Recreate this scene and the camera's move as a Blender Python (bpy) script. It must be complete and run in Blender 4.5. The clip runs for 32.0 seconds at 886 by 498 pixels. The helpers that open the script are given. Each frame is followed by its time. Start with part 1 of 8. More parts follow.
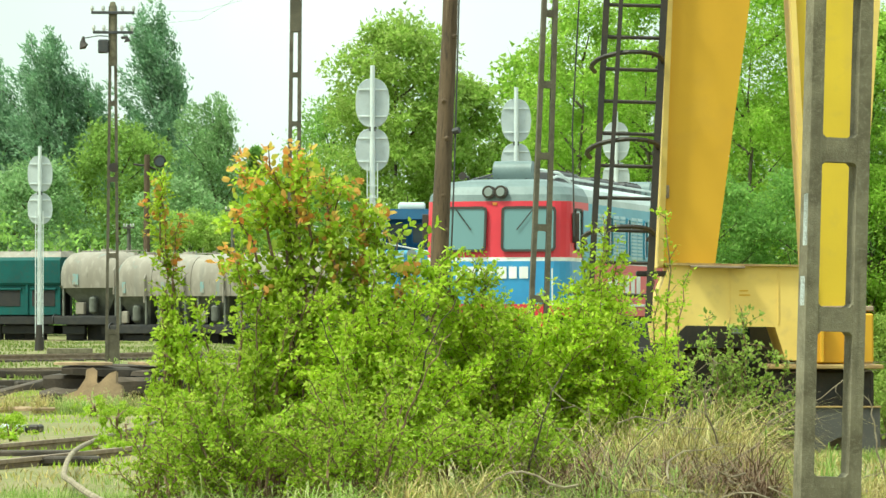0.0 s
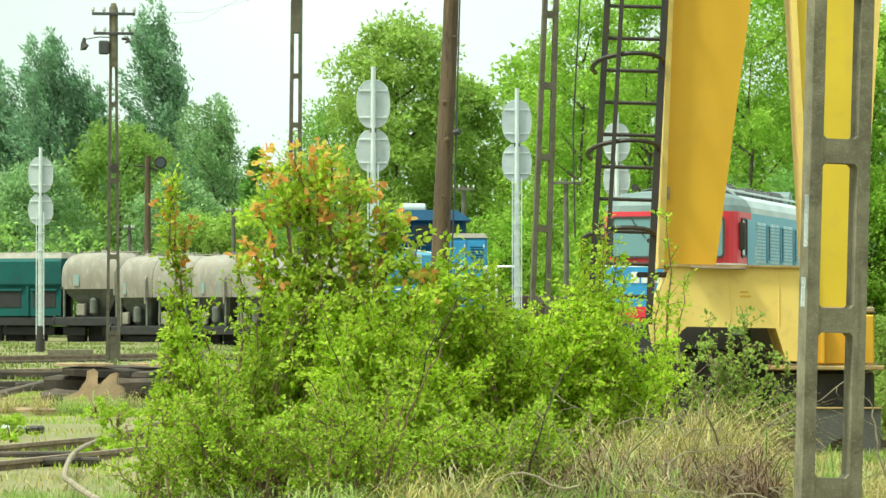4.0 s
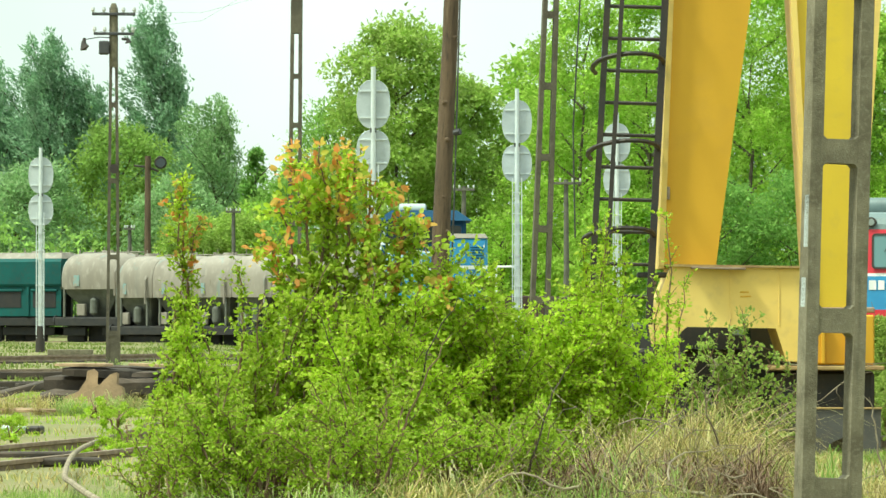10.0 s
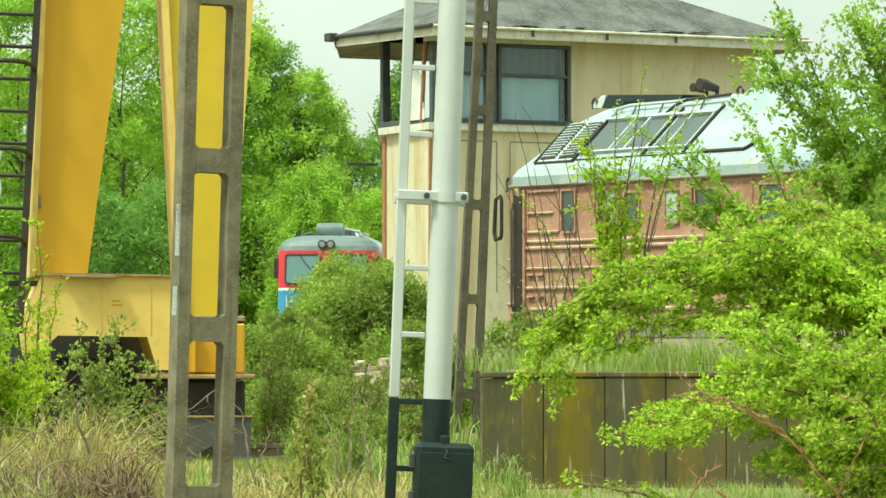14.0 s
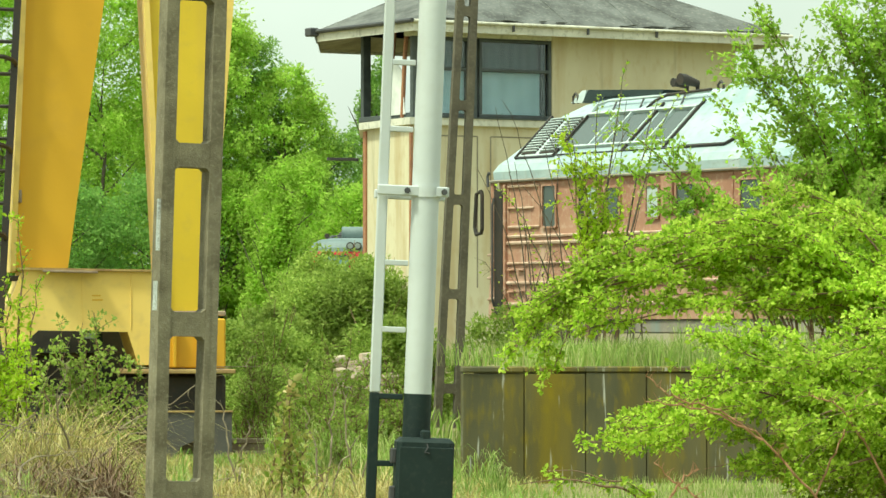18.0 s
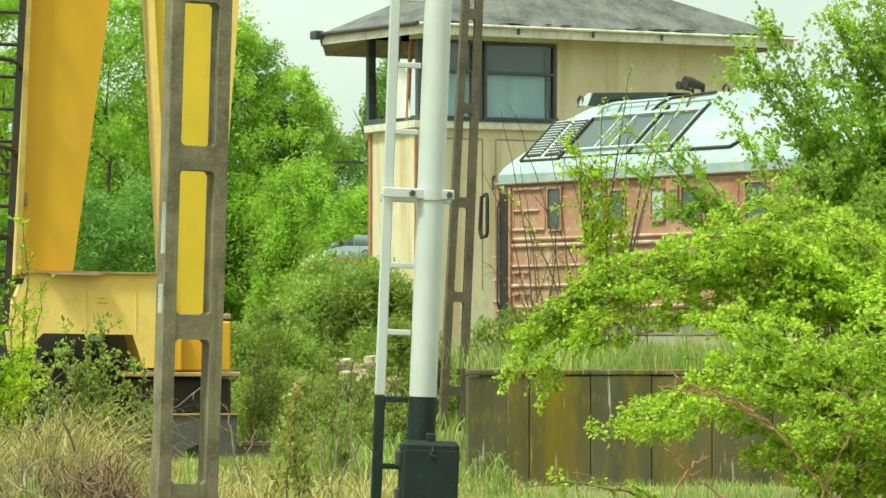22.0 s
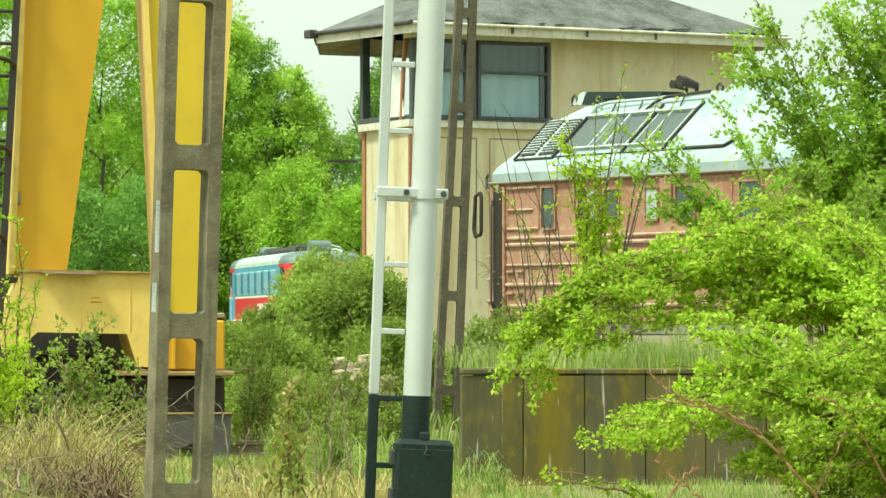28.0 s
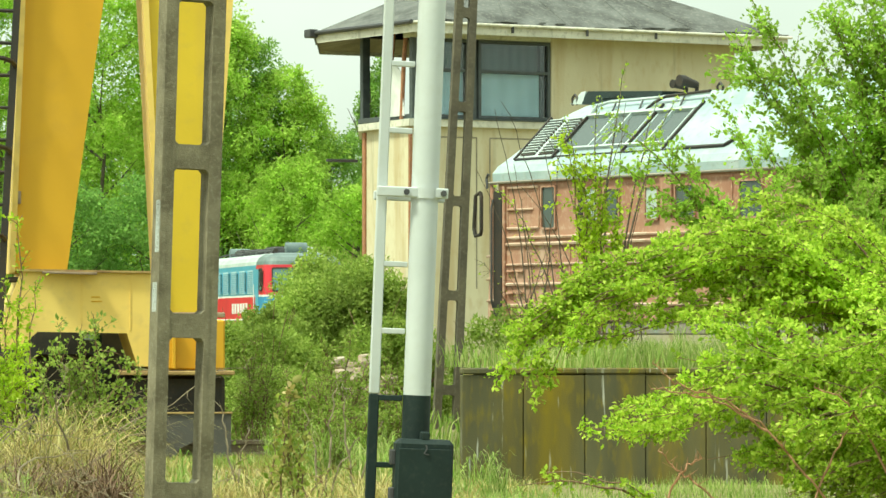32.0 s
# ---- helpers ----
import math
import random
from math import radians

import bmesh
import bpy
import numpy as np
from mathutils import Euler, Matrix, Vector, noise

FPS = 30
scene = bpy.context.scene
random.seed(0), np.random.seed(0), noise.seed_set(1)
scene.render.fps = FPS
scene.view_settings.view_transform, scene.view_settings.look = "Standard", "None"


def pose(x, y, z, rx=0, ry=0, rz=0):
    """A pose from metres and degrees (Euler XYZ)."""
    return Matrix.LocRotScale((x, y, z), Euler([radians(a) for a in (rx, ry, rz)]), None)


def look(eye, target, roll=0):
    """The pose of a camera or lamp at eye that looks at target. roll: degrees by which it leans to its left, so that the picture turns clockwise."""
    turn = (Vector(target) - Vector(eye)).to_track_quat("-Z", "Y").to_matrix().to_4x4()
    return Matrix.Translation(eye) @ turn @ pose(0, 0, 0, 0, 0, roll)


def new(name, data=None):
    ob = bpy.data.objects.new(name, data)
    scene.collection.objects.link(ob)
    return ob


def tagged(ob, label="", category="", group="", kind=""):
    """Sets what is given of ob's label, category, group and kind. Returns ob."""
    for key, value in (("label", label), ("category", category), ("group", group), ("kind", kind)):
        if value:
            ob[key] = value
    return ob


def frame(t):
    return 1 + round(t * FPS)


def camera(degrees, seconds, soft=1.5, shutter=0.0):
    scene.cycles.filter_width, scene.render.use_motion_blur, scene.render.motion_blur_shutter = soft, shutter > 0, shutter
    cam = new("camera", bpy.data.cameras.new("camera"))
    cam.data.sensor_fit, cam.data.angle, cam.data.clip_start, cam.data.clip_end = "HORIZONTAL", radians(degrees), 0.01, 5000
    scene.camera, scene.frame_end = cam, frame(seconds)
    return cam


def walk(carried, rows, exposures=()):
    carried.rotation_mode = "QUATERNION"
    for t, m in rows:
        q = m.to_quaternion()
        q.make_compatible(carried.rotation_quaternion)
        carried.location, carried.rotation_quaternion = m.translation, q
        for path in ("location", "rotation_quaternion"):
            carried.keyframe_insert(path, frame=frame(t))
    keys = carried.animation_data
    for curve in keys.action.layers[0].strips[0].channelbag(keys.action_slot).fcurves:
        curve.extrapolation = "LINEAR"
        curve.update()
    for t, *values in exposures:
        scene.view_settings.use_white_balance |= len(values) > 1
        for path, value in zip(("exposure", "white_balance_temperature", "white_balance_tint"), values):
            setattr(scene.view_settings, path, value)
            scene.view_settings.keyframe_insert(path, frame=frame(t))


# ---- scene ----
cam = camera(13.0, 32.0, soft=1.5)
EYE = (0.0, 0.0, 1.2)
# seconds, degrees turned to the right, degrees tilted up
PAN = [
    (0, 0.010, 1.094), (0.5, 0.058, 1.122), (1, 0.058, 1.122), (1.5, 0.010, 1.094), (2, -0.025, 1.092),
    (2.5, -0.025, 1.097), (3, -0.013, 1.104), (3.5, -0.005, 1.109), (5.5, 0.005, 1.112), (6, 0.005, 1.112),
    (6.5, 0.000, 1.117), (7, 0.000, 1.114), (7.5, -0.005, 1.112), (8, 0.000, 1.114), (8.5, 0.000, 1.117),
    (9, -0.000, 1.115), (9.5, -0.002, 1.114), (10, -0.002, 1.114), (10.5, 0.277, 1.137), (11, 1.370, 1.219),
    (11.5, 2.739, 1.242), (12, 4.164, 1.244), (12.5, 5.430, 1.245), (13, 6.760, 1.236), (13.5, 8.140, 1.225),
    (14, 9.241, 1.241), (14.5, 9.676, 1.184), (16.5, 9.571, 1.173), (17, 9.564, 1.166), (17.5, 9.554, 1.171),
    (18, 9.526, 1.166), (18.5, 9.569, 1.196), (19, 9.558, 1.196), (19.5, 9.566, 1.183), (20, 9.552, 1.204),
    (20.5, 9.545, 1.196), (21, 9.528, 1.189), (21.5, 9.497, 1.204), (22, 9.450, 1.208), (22.5, 9.427, 1.202),
    (23, 9.412, 1.195), (23.5, 9.388, 1.197), (24, 9.361, 1.202), (24.5, 9.312, 1.199), (25, 9.348, 1.195),
    (25.5, 9.463, 1.195), (27.5, 9.539, 1.196), (28, 9.539, 1.194), (28.5, 9.539, 1.194), (29, 9.539, 1.191),
    (29.5, 9.539, 1.189), (30, 9.539, 1.187), (30.5, 9.537, 1.187), (31, 9.537, 1.187), (31.5, 9.537, 1.187),
    (32, 9.537, 1.187),
]
walk(cam, [(t, pose(*EYE, 90 + tilt, 0, -turn)) for t, turn, tilt in PAN],
     exposures=[(0, 0.42, 6500, -15), (3.5, 0.42, 6500, -15), (5.5, 0.4, 6450, -15), (10, 0.4, 6500, -15), (14, 0.28, 6900, -17), (25, 0.28, 6950, -17), (29, 0.36, 7000, -17), (32, 0.37, 7000, -17)])

# ---- world and light ----
SUN_FROM = Vector((-0.60, -0.30, 1.15)).normalized()
world = bpy.data.worlds.new("sky")
scene.world = world
world.use_nodes = True
wn, wl = world.node_tree.nodes, world.node_tree.links
wn.clear()
sky = wn.new("ShaderNodeTexSky")
sky.sky_type, sky.sun_disc = "NISHITA", False
sky.sun_elevation = math.asin(SUN_FROM.z)
sky.sun_rotation = math.atan2(SUN_FROM.x, SUN_FROM.y)
sky.air_density, sky.dust_density, sky.ozone_density = 1.0, 4.0, 1.0
# thin bright cloud veil over the blue
wtc = wn.new("ShaderNodeTexCoord")
wno = wn.new("ShaderNodeTexNoise")
wno.inputs["Scale"].default_value, wno.inputs["Detail"].default_value = 5.0, 5.0
wramp = wn.new("ShaderNodeMapRange")
wramp.inputs[1].default_value, wramp.inputs[2].default_value = 0.25, 0.75
wramp.inputs[3].default_value, wramp.inputs[4].default_value = 0.55, 0.95
wmix = wn.new("ShaderNodeMix")
wmix.data_type = "RGBA"
wmix.inputs[7].default_value = (9.6, 9.9, 10.0, 1)
wbg = wn.new("ShaderNodeBackground")
wbg.inputs[1].default_value = 0.105
wout = wn.new("ShaderNodeOutputWorld")
wl.new(wtc.outputs["Generated"], wno.inputs["Vector"])
wl.new(wno.outputs["Fac"], wramp.inputs[0])
wl.new(wramp.outputs[0], wmix.inputs[0])
wl.new(sky.outputs[0], wmix.inputs[6])
# an overcast sky is brighter overhead than at the horizon
wsep = wn.new("ShaderNodeSeparateXYZ")
wup = wn.new("ShaderNodeMapRange")
wup.inputs[3].default_value, wup.inputs[4].default_value = 0.84, 1.6
wmul = wn.new("ShaderNodeVectorMath")
wmul.operation = "SCALE"
wl.new(wtc.outputs["Generated"], wsep.inputs[0])
wl.new(wsep.outputs[2], wup.inputs[0])
wl.new(wmix.outputs[2], wmul.inputs[0])
wl.new(wup.outputs[0], wmul.inputs["Scale"])
wl.new(wmul.outputs[0], wbg.inputs[0])
wl.new(wbg.outputs[0], wout.inputs[0])
sun = new("sun", bpy.data.lights.new("sun", "SUN"))
sun.data.energy, sun.data.angle, sun.data.color = 3.6, radians(9.0), (1.0, 0.95, 0.86)
sun.matrix_world = look(SUN_FROM * 100, (0, 0, 0))


# ---- materials ----
def mat(name, col, col2=None, rough=0.6, metal=0.0, scale=2.0, stain=None, amount=0.35, bump=0.15, bscale=30.0, vary=0.0, spec=0.5, streak=1.0, runs=None, runs2=None):
    """Two tones by coarse noise, stains by a finer one, fine relief, a little spread from piece to piece."""
    m = bpy.data.materials.new(name)
    m.use_nodes = True
    n, l = m.node_tree.nodes, m.node_tree.links
    b = n["Principled BSDF"]
    tc = n.new("ShaderNodeTexCoord")
    mp = n.new("ShaderNodeMapping")
    mp.inputs["Scale"].default_value = (1, 1, streak)
    l.new(tc.outputs["Object"], mp.inputs["Vector"])
    n1 = n.new("ShaderNodeTexNoise")
    n1.inputs["Scale"].default_value, n1.inputs["Detail"].default_value = scale, 6
    l.new(mp.outputs[0], n1.inputs["Vector"])
    r1 = n.new("ShaderNodeMapRange")
    r1.inputs[1].default_value, r1.inputs[2].default_value = 0.35, 0.65
    l.new(n1.outputs["Fac"], r1.inputs[0])
    mx = n.new("ShaderNodeMix")
    mx.data_type = "RGBA"
    c2 = col2 or tuple(c * 0.75 for c in col)
    mx.inputs[6].default_value, mx.inputs[7].default_value = (*col, 1), (*c2, 1)
    l.new(r1.outputs[0], mx.inputs[0])
    n2 = n.new("ShaderNodeTexNoise")
    n2.inputs["Scale"].default_value, n2.inputs["Detail"].default_value = scale * 7, 8
    l.new(mp.outputs[0], n2.inputs["Vector"])
    r2 = n.new("ShaderNodeMapRange")
    r2.inputs[1].default_value, r2.inputs[2].default_value = 0.52, 0.72
    r2.inputs[4].default_value = amount
    l.new(n2.outputs["Fac"], r2.inputs[0])
    ms = n.new("ShaderNodeMix")
    ms.data_type = "RGBA"
    ms.inputs[7].default_value = (*(stain or tuple(c * 0.5 for c in col)), 1)
    l.new(r2.outputs[0], ms.inputs[0])
    l.new(mx.outputs[2], ms.inputs[6])
    out = ms.outputs[2]
    for run in (runs, runs2):
        if not run:
            continue
        lo, hi = run[3:] or (0.56, 0.74)
        # long thin vertical runs of a third tone
        m2 = n.new("ShaderNodeMapping")
        m2.inputs["Scale"].default_value = (1, 1, 0.08)
        l.new(tc.outputs["Object"], m2.inputs["Vector"])
        n4 = n.new("ShaderNodeTexNoise")
        n4.inputs["Scale"].default_value, n4.inputs["Detail"].default_value = run[1], 5
        l.new(m2.outputs[0], n4.inputs["Vector"])
        r4 = n.new("ShaderNodeMapRange")
        r4.inputs[1].default_value, r4.inputs[2].default_value, r4.inputs[4].default_value = lo, hi, run[2]
        l.new(n4.outputs["Fac"], r4.inputs[0])
        m4 = n.new("ShaderNodeMix")
        m4.data_type = "RGBA"
        m4.inputs[7].default_value = (*run[0], 1)
        l.new(r4.outputs[0], m4.inputs[0])
        l.new(out, m4.inputs[6])
        out = m4.outputs[2]
    if vary:
        oi = n.new("ShaderNodeObjectInfo")
        rv = n.new("ShaderNodeMapRange")
        rv.inputs[3].default_value, rv.inputs[4].default_value = 1 - vary, 1 + vary
        l.new(oi.outputs["Random"], rv.inputs[0])
        hv = n.new("ShaderNodeHueSaturation")
        l.new(rv.outputs[0], hv.inputs["Value"])
        l.new(out, hv.inputs["Color"])
        out = hv.outputs[0]
    l.new(out, b.inputs["Base Color"])
    b.inputs["Roughness"].default_value, b.inputs["Metallic"].default_value = rough, metal
    b.inputs["Specular IOR Level"].default_value = spec
    if bump:
        n3 = n.new("ShaderNodeTexNoise")
        n3.inputs["Scale"].default_value, n3.inputs["Detail"].default_value = bscale, 5
        l.new(tc.outputs["Object"], n3.inputs["Vector"])
        bp = n.new("ShaderNodeBump")
        bp.inputs["Strength"].default_value, bp.inputs["Distance"].default_value = bump, 0.02
        l.new(n3.outputs["Fac"], bp.inputs["Height"])
        l.new(bp.outputs[0], b.inputs["Normal"])
    return m


def leafy(name, cols, glow=0.4, rough=0.62):
    """Leaf tissue: tones spread from leaf to leaf, light passing through."""
    m = bpy.data.materials.new(name)
    m.use_nodes = True
    n, l = m.node_tree.nodes, m.node_tree.links
    b = n["Principled BSDF"]
    ge = n.new("ShaderNodeNewGeometry")
    cr = n.new("ShaderNodeValToRGB")
    e = cr.color_ramp.elements
    e[0].position, e[0].color = 0.0, (*cols[0], 1)
    e[1].position, e[1].color = 1.0, (*cols[-1], 1)
    for i, c in enumerate(cols[1:-1]):
        q = e.new((i + 1) / (len(cols) - 1))
        q.color = (*c, 1)
    l.new(ge.outputs["Random Per Island"], cr.inputs[0])
    tc = n.new("ShaderNodeTexCoord")
    no = n.new("ShaderNodeTexNoise")
    no.inputs["Scale"].default_value = 0.9
    l.new(tc.outputs["Object"], no.inputs["Vector"])
    rv = n.new("ShaderNodeMapRange")
    rv.inputs[1].default_value, rv.inputs[2].default_value, rv.inputs[3].default_value, rv.inputs[4].default_value = 0.3, 0.7, 0.7, 1.3
    l.new(no.outputs["Fac"], rv.inputs[0])
    hv = n.new("ShaderNodeHueSaturation")
    l.new(rv.outputs[0], hv.inputs["Value"])
    l.new(cr.outputs[0], hv.inputs["Color"])
    l.new(hv.outputs[0], b.inputs["Base Color"])
    b.inputs["Roughness"].default_value = rough
    b.inputs["Specular IOR Level"].default_value = 0.18
    tr = n.new("ShaderNodeBsdfTranslucent")
    l.new(hv.outputs[0], tr.inputs["Color"])
    mix = n.new("ShaderNodeMixShader")
    mix.inputs[0].default_value = glow
    l.new(b.outputs[0], mix.inputs[1])
    l.new(tr.outputs[0], mix.inputs[2])
    l.new(mix.outputs[0], n["Material Output"].inputs["Surface"])
    return m


def glassy(name, col, rough=0.08, trans=0.0):
    m = bpy.data.materials.new(name)
    m.use_nodes = True
    b = m.node_tree.nodes["Principled BSDF"]
    b.inputs["Base Color"].default_value = (*col, 1)
    b.inputs["Roughness"].default_value = rough
    b.inputs["Transmission Weight"].default_value = trans
    b.inputs["Specular IOR Level"].default_value = 0.8
    return m


M_YELLOW = mat("crane_yellow", (0.62, 0.345, 0.03), (0.58, 0.315, 0.027), rough=0.6, scale=0.5, stain=(0.40, 0.24, 0.05), amount=0.18, bump=0.04, spec=0.3, runs=((0.46, 0.25, 0.03), 1.6, 0.25))
# crane yellow made lemon-bright: the second leg's stronger light is put into its colour
M_YELLOW_LIT = mat("crane_yellow_lit", (0.66, 0.46, 0.03), (0.58, 0.40, 0.025), rough=0.5, scale=1.2, stain=(0.4, 0.28, 0.06), amount=0.2, bump=0.05, runs=((0.42, 0.27, 0.06), 3, 0.35))
M_PALE_YELLOW = mat("faded_yellow", (0.76, 0.55, 0.16), (0.70, 0.48, 0.12), rough=0.6, scale=1.1, stain=(0.42, 0.28, 0.12), amount=0.3, bump=0.05, runs=((0.46, 0.30, 0.10), 2.2, 0.3))
M_CONCRETE = mat("weathered_concrete", (0.215, 0.19, 0.13), (0.125, 0.108, 0.072), rough=0.95, scale=7, stain=(0.30, 0.28, 0.21), amount=0.45, bump=0.35, bscale=120, runs=((0.075, 0.065, 0.042), 14, 0.65), spec=0.3)
M_WALL_CONCRETE = mat("mossy_concrete", (0.125, 0.115, 0.06), (0.07, 0.068, 0.04), rough=0.92, scale=2.4, stain=(0.20, 0.155, 0.02), amount=0.7, bump=0.12, bscale=90, vary=0.12, streak=0.3, runs=((0.23, 0.17, 0.012), 2.2, 0.7, 0.46, 0.68), runs2=((0.50, 0.50, 0.45), 26, 0.75, 0.64, 0.72), spec=0.25)
# darker copy of the concrete, with the farther poles' shaded fronts in its colour
M_CONCRETE_SHADED = mat("shaded_weathered_concrete", (0.115, 0.10, 0.07), (0.07, 0.06, 0.043), rough=0.9, scale=4, stain=(0.2, 0.18, 0.13), amount=0.35, bump=0.4, bscale=50)
M_GREY_TIMBER = mat("grey_weathered_timber", (0.13, 0.125, 0.10), (0.08, 0.078, 0.06), rough=0.9, scale=5, bump=0.3)
M_WOOD_POLE = mat("tarred_timber", (0.13, 0.085, 0.048), (0.07, 0.046, 0.028), rough=0.88, scale=5, stain=(0.025, 0.018, 0.013), amount=0.75, bump=0.7, bscale=40, streak=0.12, runs=((0.22, 0.16, 0.10), 22, 0.5))
M_SLEEPER = mat("old_sleeper_wood", (0.078, 0.058, 0.043), (0.036, 0.028, 0.022), rough=0.9, scale=3, bump=0.5, vary=0.25)
M_PLANK = mat("split_timber", (0.38, 0.26, 0.15), (0.22, 0.15, 0.09), rough=0.85, scale=4, bump=0.4, vary=0.15)
M_WHITE_PAINT = mat("grey_white_paint", (0.62, 0.66, 0.66), (0.52, 0.56, 0.56), rough=0.5, scale=3, stain=(0.4, 0.4, 0.38), amount=0.25, bump=0.05)
M_PLATE = mat("signal_plate_grey", (0.50, 0.54, 0.55), (0.40, 0.44, 0.45), rough=0.6, scale=2, amount=0.2, bump=0.05)
M_MAST = mat("pale_grey_mast_paint", (0.53, 0.555, 0.565), (0.46, 0.485, 0.495), rough=0.42, scale=2, stain=(0.42, 0.42, 0.4), amount=0.25, bump=0.04, runs=((0.38, 0.37, 0.33), 9, 0.35))
M_DARK_GREEN = mat("dark_green_paint", (0.014, 0.027, 0.026), (0.010, 0.019, 0.018), rough=0.6, scale=4, stain=(0.06, 0.07, 0.06), amount=0.2, bump=0.05, spec=0.25)
M_BLACK = mat("black_steel", (0.022, 0.020, 0.018), (0.035, 0.025, 0.018), rough=0.6, scale=5, stain=(0.08, 0.04, 0.02), amount=0.4, bump=0.1)
M_DARK_GREY = mat("dark_grey_steel", (0.06, 0.06, 0.065), (0.04, 0.04, 0.045), rough=0.6, scale=3, stain=(0.10, 0.08, 0.06), amount=0.3, bump=0.1)
M_TRUCK_GREY = mat("dusty_truck_grey", (0.085, 0.08, 0.075), (0.06, 0.056, 0.052), rough=0.7, scale=2, stain=(0.14, 0.11, 0.08), amount=0.3, bump=0.1)
M_RUST_YELLOW = mat("rust_streaked_yellow", (0.44, 0.31, 0.11), (0.27, 0.17, 0.075), rough=0.8, scale=4, stain=(0.16, 0.09, 0.05), amount=0.6, bump=0.15)
M_RUST = mat("rusty_rail", (0.27, 0.20, 0.14), (0.16, 0.11, 0.075), rough=0.7, scale=6, stain=(0.3, 0.25, 0.2), amount=0.3, bump=0.2)
M_RED = mat("loco_red", (0.60, 0.028, 0.05), (0.52, 0.022, 0.042), rough=0.4, scale=1.5, stain=(0.4, 0.05, 0.04), amount=0.15, bump=0.03)
M_BLUE = mat("loco_blue", (0.05, 0.27, 0.52), (0.04, 0.22, 0.46), rough=0.4, scale=1.5, stain=(0.05, 0.15, 0.25), amount=0.15, bump=0.03)
M_TEAL_BLUE = mat("loco_side_blue", (0.11, 0.35, 0.50), (0.09, 0.30, 0.44), rough=0.4, scale=1.5, amount=0.15, bump=0.03)
M_NAVY = mat("navy_blue_paint", (0.008, 0.06, 0.125), (0.006, 0.044, 0.10), rough=0.6, scale=2, amount=0.3, bump=0.03, spec=0.2)
M_BROWN_DARK = mat("dark_brown_wagon", (0.07, 0.04, 0.03), rough=0.8, scale=2, bump=0.1)
M_ROOF_GREY = mat("loco_roof_grey", (0.15, 0.20, 0.20), (0.11, 0.15, 0.15), rough=0.5, scale=2, amount=0.3, bump=0.05)
M_ROOF_WHITE = mat("loco_roof_white", (0.46, 0.52, 0.52), (0.36, 0.42, 0.42), rough=0.5, scale=1.2, stain=(0.32, 0.33, 0.30), amount=0.3, bump=0.04)
M_STRIPE = mat("white_stripe", (0.75, 0.76, 0.75), rough=0.5, scale=3, amount=0.15, bump=0.0)
M_LETTER = mat("white_lettering", (0.78, 0.79, 0.78), rough=0.5, amount=0.1, bump=0.0)
M_BROWN = mat("faded_brick_red_paint", (0.41, 0.225, 0.155), (0.31, 0.15, 0.10), rough=0.75, scale=1.8, stain=(0.55, 0.42, 0.33), amount=0.6, bump=0.2, runs=((0.50, 0.37, 0.29), 3.0, 0.7))
# worn paint whose pale tone also paints the white highlights along the mouldings
M_BROWN_WORN_LIT = mat("worn_highlit_edge", (0.54, 0.40, 0.32), (0.40, 0.24, 0.17), rough=0.75, scale=5, stain=(0.62, 0.54, 0.47), amount=0.5, bump=0.1)
M_PALE_BLUE = mat("chalky_pale_blue_roof", (0.38, 0.46, 0.47), (0.28, 0.37, 0.40), rough=0.65, scale=1.5, stain=(0.22, 0.24, 0.22), amount=0.45, bump=0.06, runs=((0.50, 0.53, 0.52), 2.5, 0.6))
M_CREAM = mat("cream_render", (0.62, 0.565, 0.41), (0.53, 0.465, 0.32), rough=0.9, scale=0.9, stain=(0.42, 0.30, 0.15), amount=0.4, runs=((0.42, 0.31, 0.16), 1.9, 0.65, 0.54, 0.7), runs2=((0.25, 0.22, 0.15), 4.5, 0.4, 0.62, 0.74), bump=0.2, bscale=20, streak=0.5)
M_CREAM_TRIM = mat("cream_trim", (0.66, 0.64, 0.56), (0.54, 0.52, 0.45), rough=0.85, scale=1.4, stain=(0.2, 0.19, 0.14), amount=0.5, bump=0.15, runs=((0.25, 0.24, 0.18), 5.0, 0.4))
# brown darkened so the eave's shade sits in the soffit colour itself
M_SOFFIT = mat("shaded_soffit_boards", (0.30, 0.265, 0.20), (0.20, 0.17, 0.125), rough=0.9, scale=2, bump=0.1)
M_BRICK = mat("bare_brick", (0.36, 0.16, 0.08), (0.27, 0.12, 0.065), rough=0.9, scale=9, stain=(0.45, 0.36, 0.28), amount=0.6, bump=0.5, bscale=25)
M_ROOF_FELT = mat("bitumen_roofing", (0.135, 0.14, 0.135), (0.062, 0.064, 0.061), rough=0.95, scale=1.9, stain=(0.28, 0.27, 0.24), amount=0.4, bump=0.5, bscale=9)
M_FRAME_BROWN = mat("dark_window_frame", (0.075, 0.088, 0.09), (0.05, 0.06, 0.062), rough=0.6, scale=6, bump=0.1)
# cloth tinted blue so the glass's sky reflection sits in the curtain colour
M_CURTAIN = mat("pale_curtain", (0.46, 0.64, 0.72), (0.38, 0.56, 0.64), rough=0.9, scale=2, amount=0.15, bump=0.15)
M_NET = mat("dark_net_curtain", (0.10, 0.155, 0.165), (0.05, 0.08, 0.085), rough=0.9, scale=3, streak=0.1, amount=0.2, bump=0.1)
# room dimness painted as a dark teal surface behind the glazing
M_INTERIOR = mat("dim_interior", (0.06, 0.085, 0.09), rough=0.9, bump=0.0)
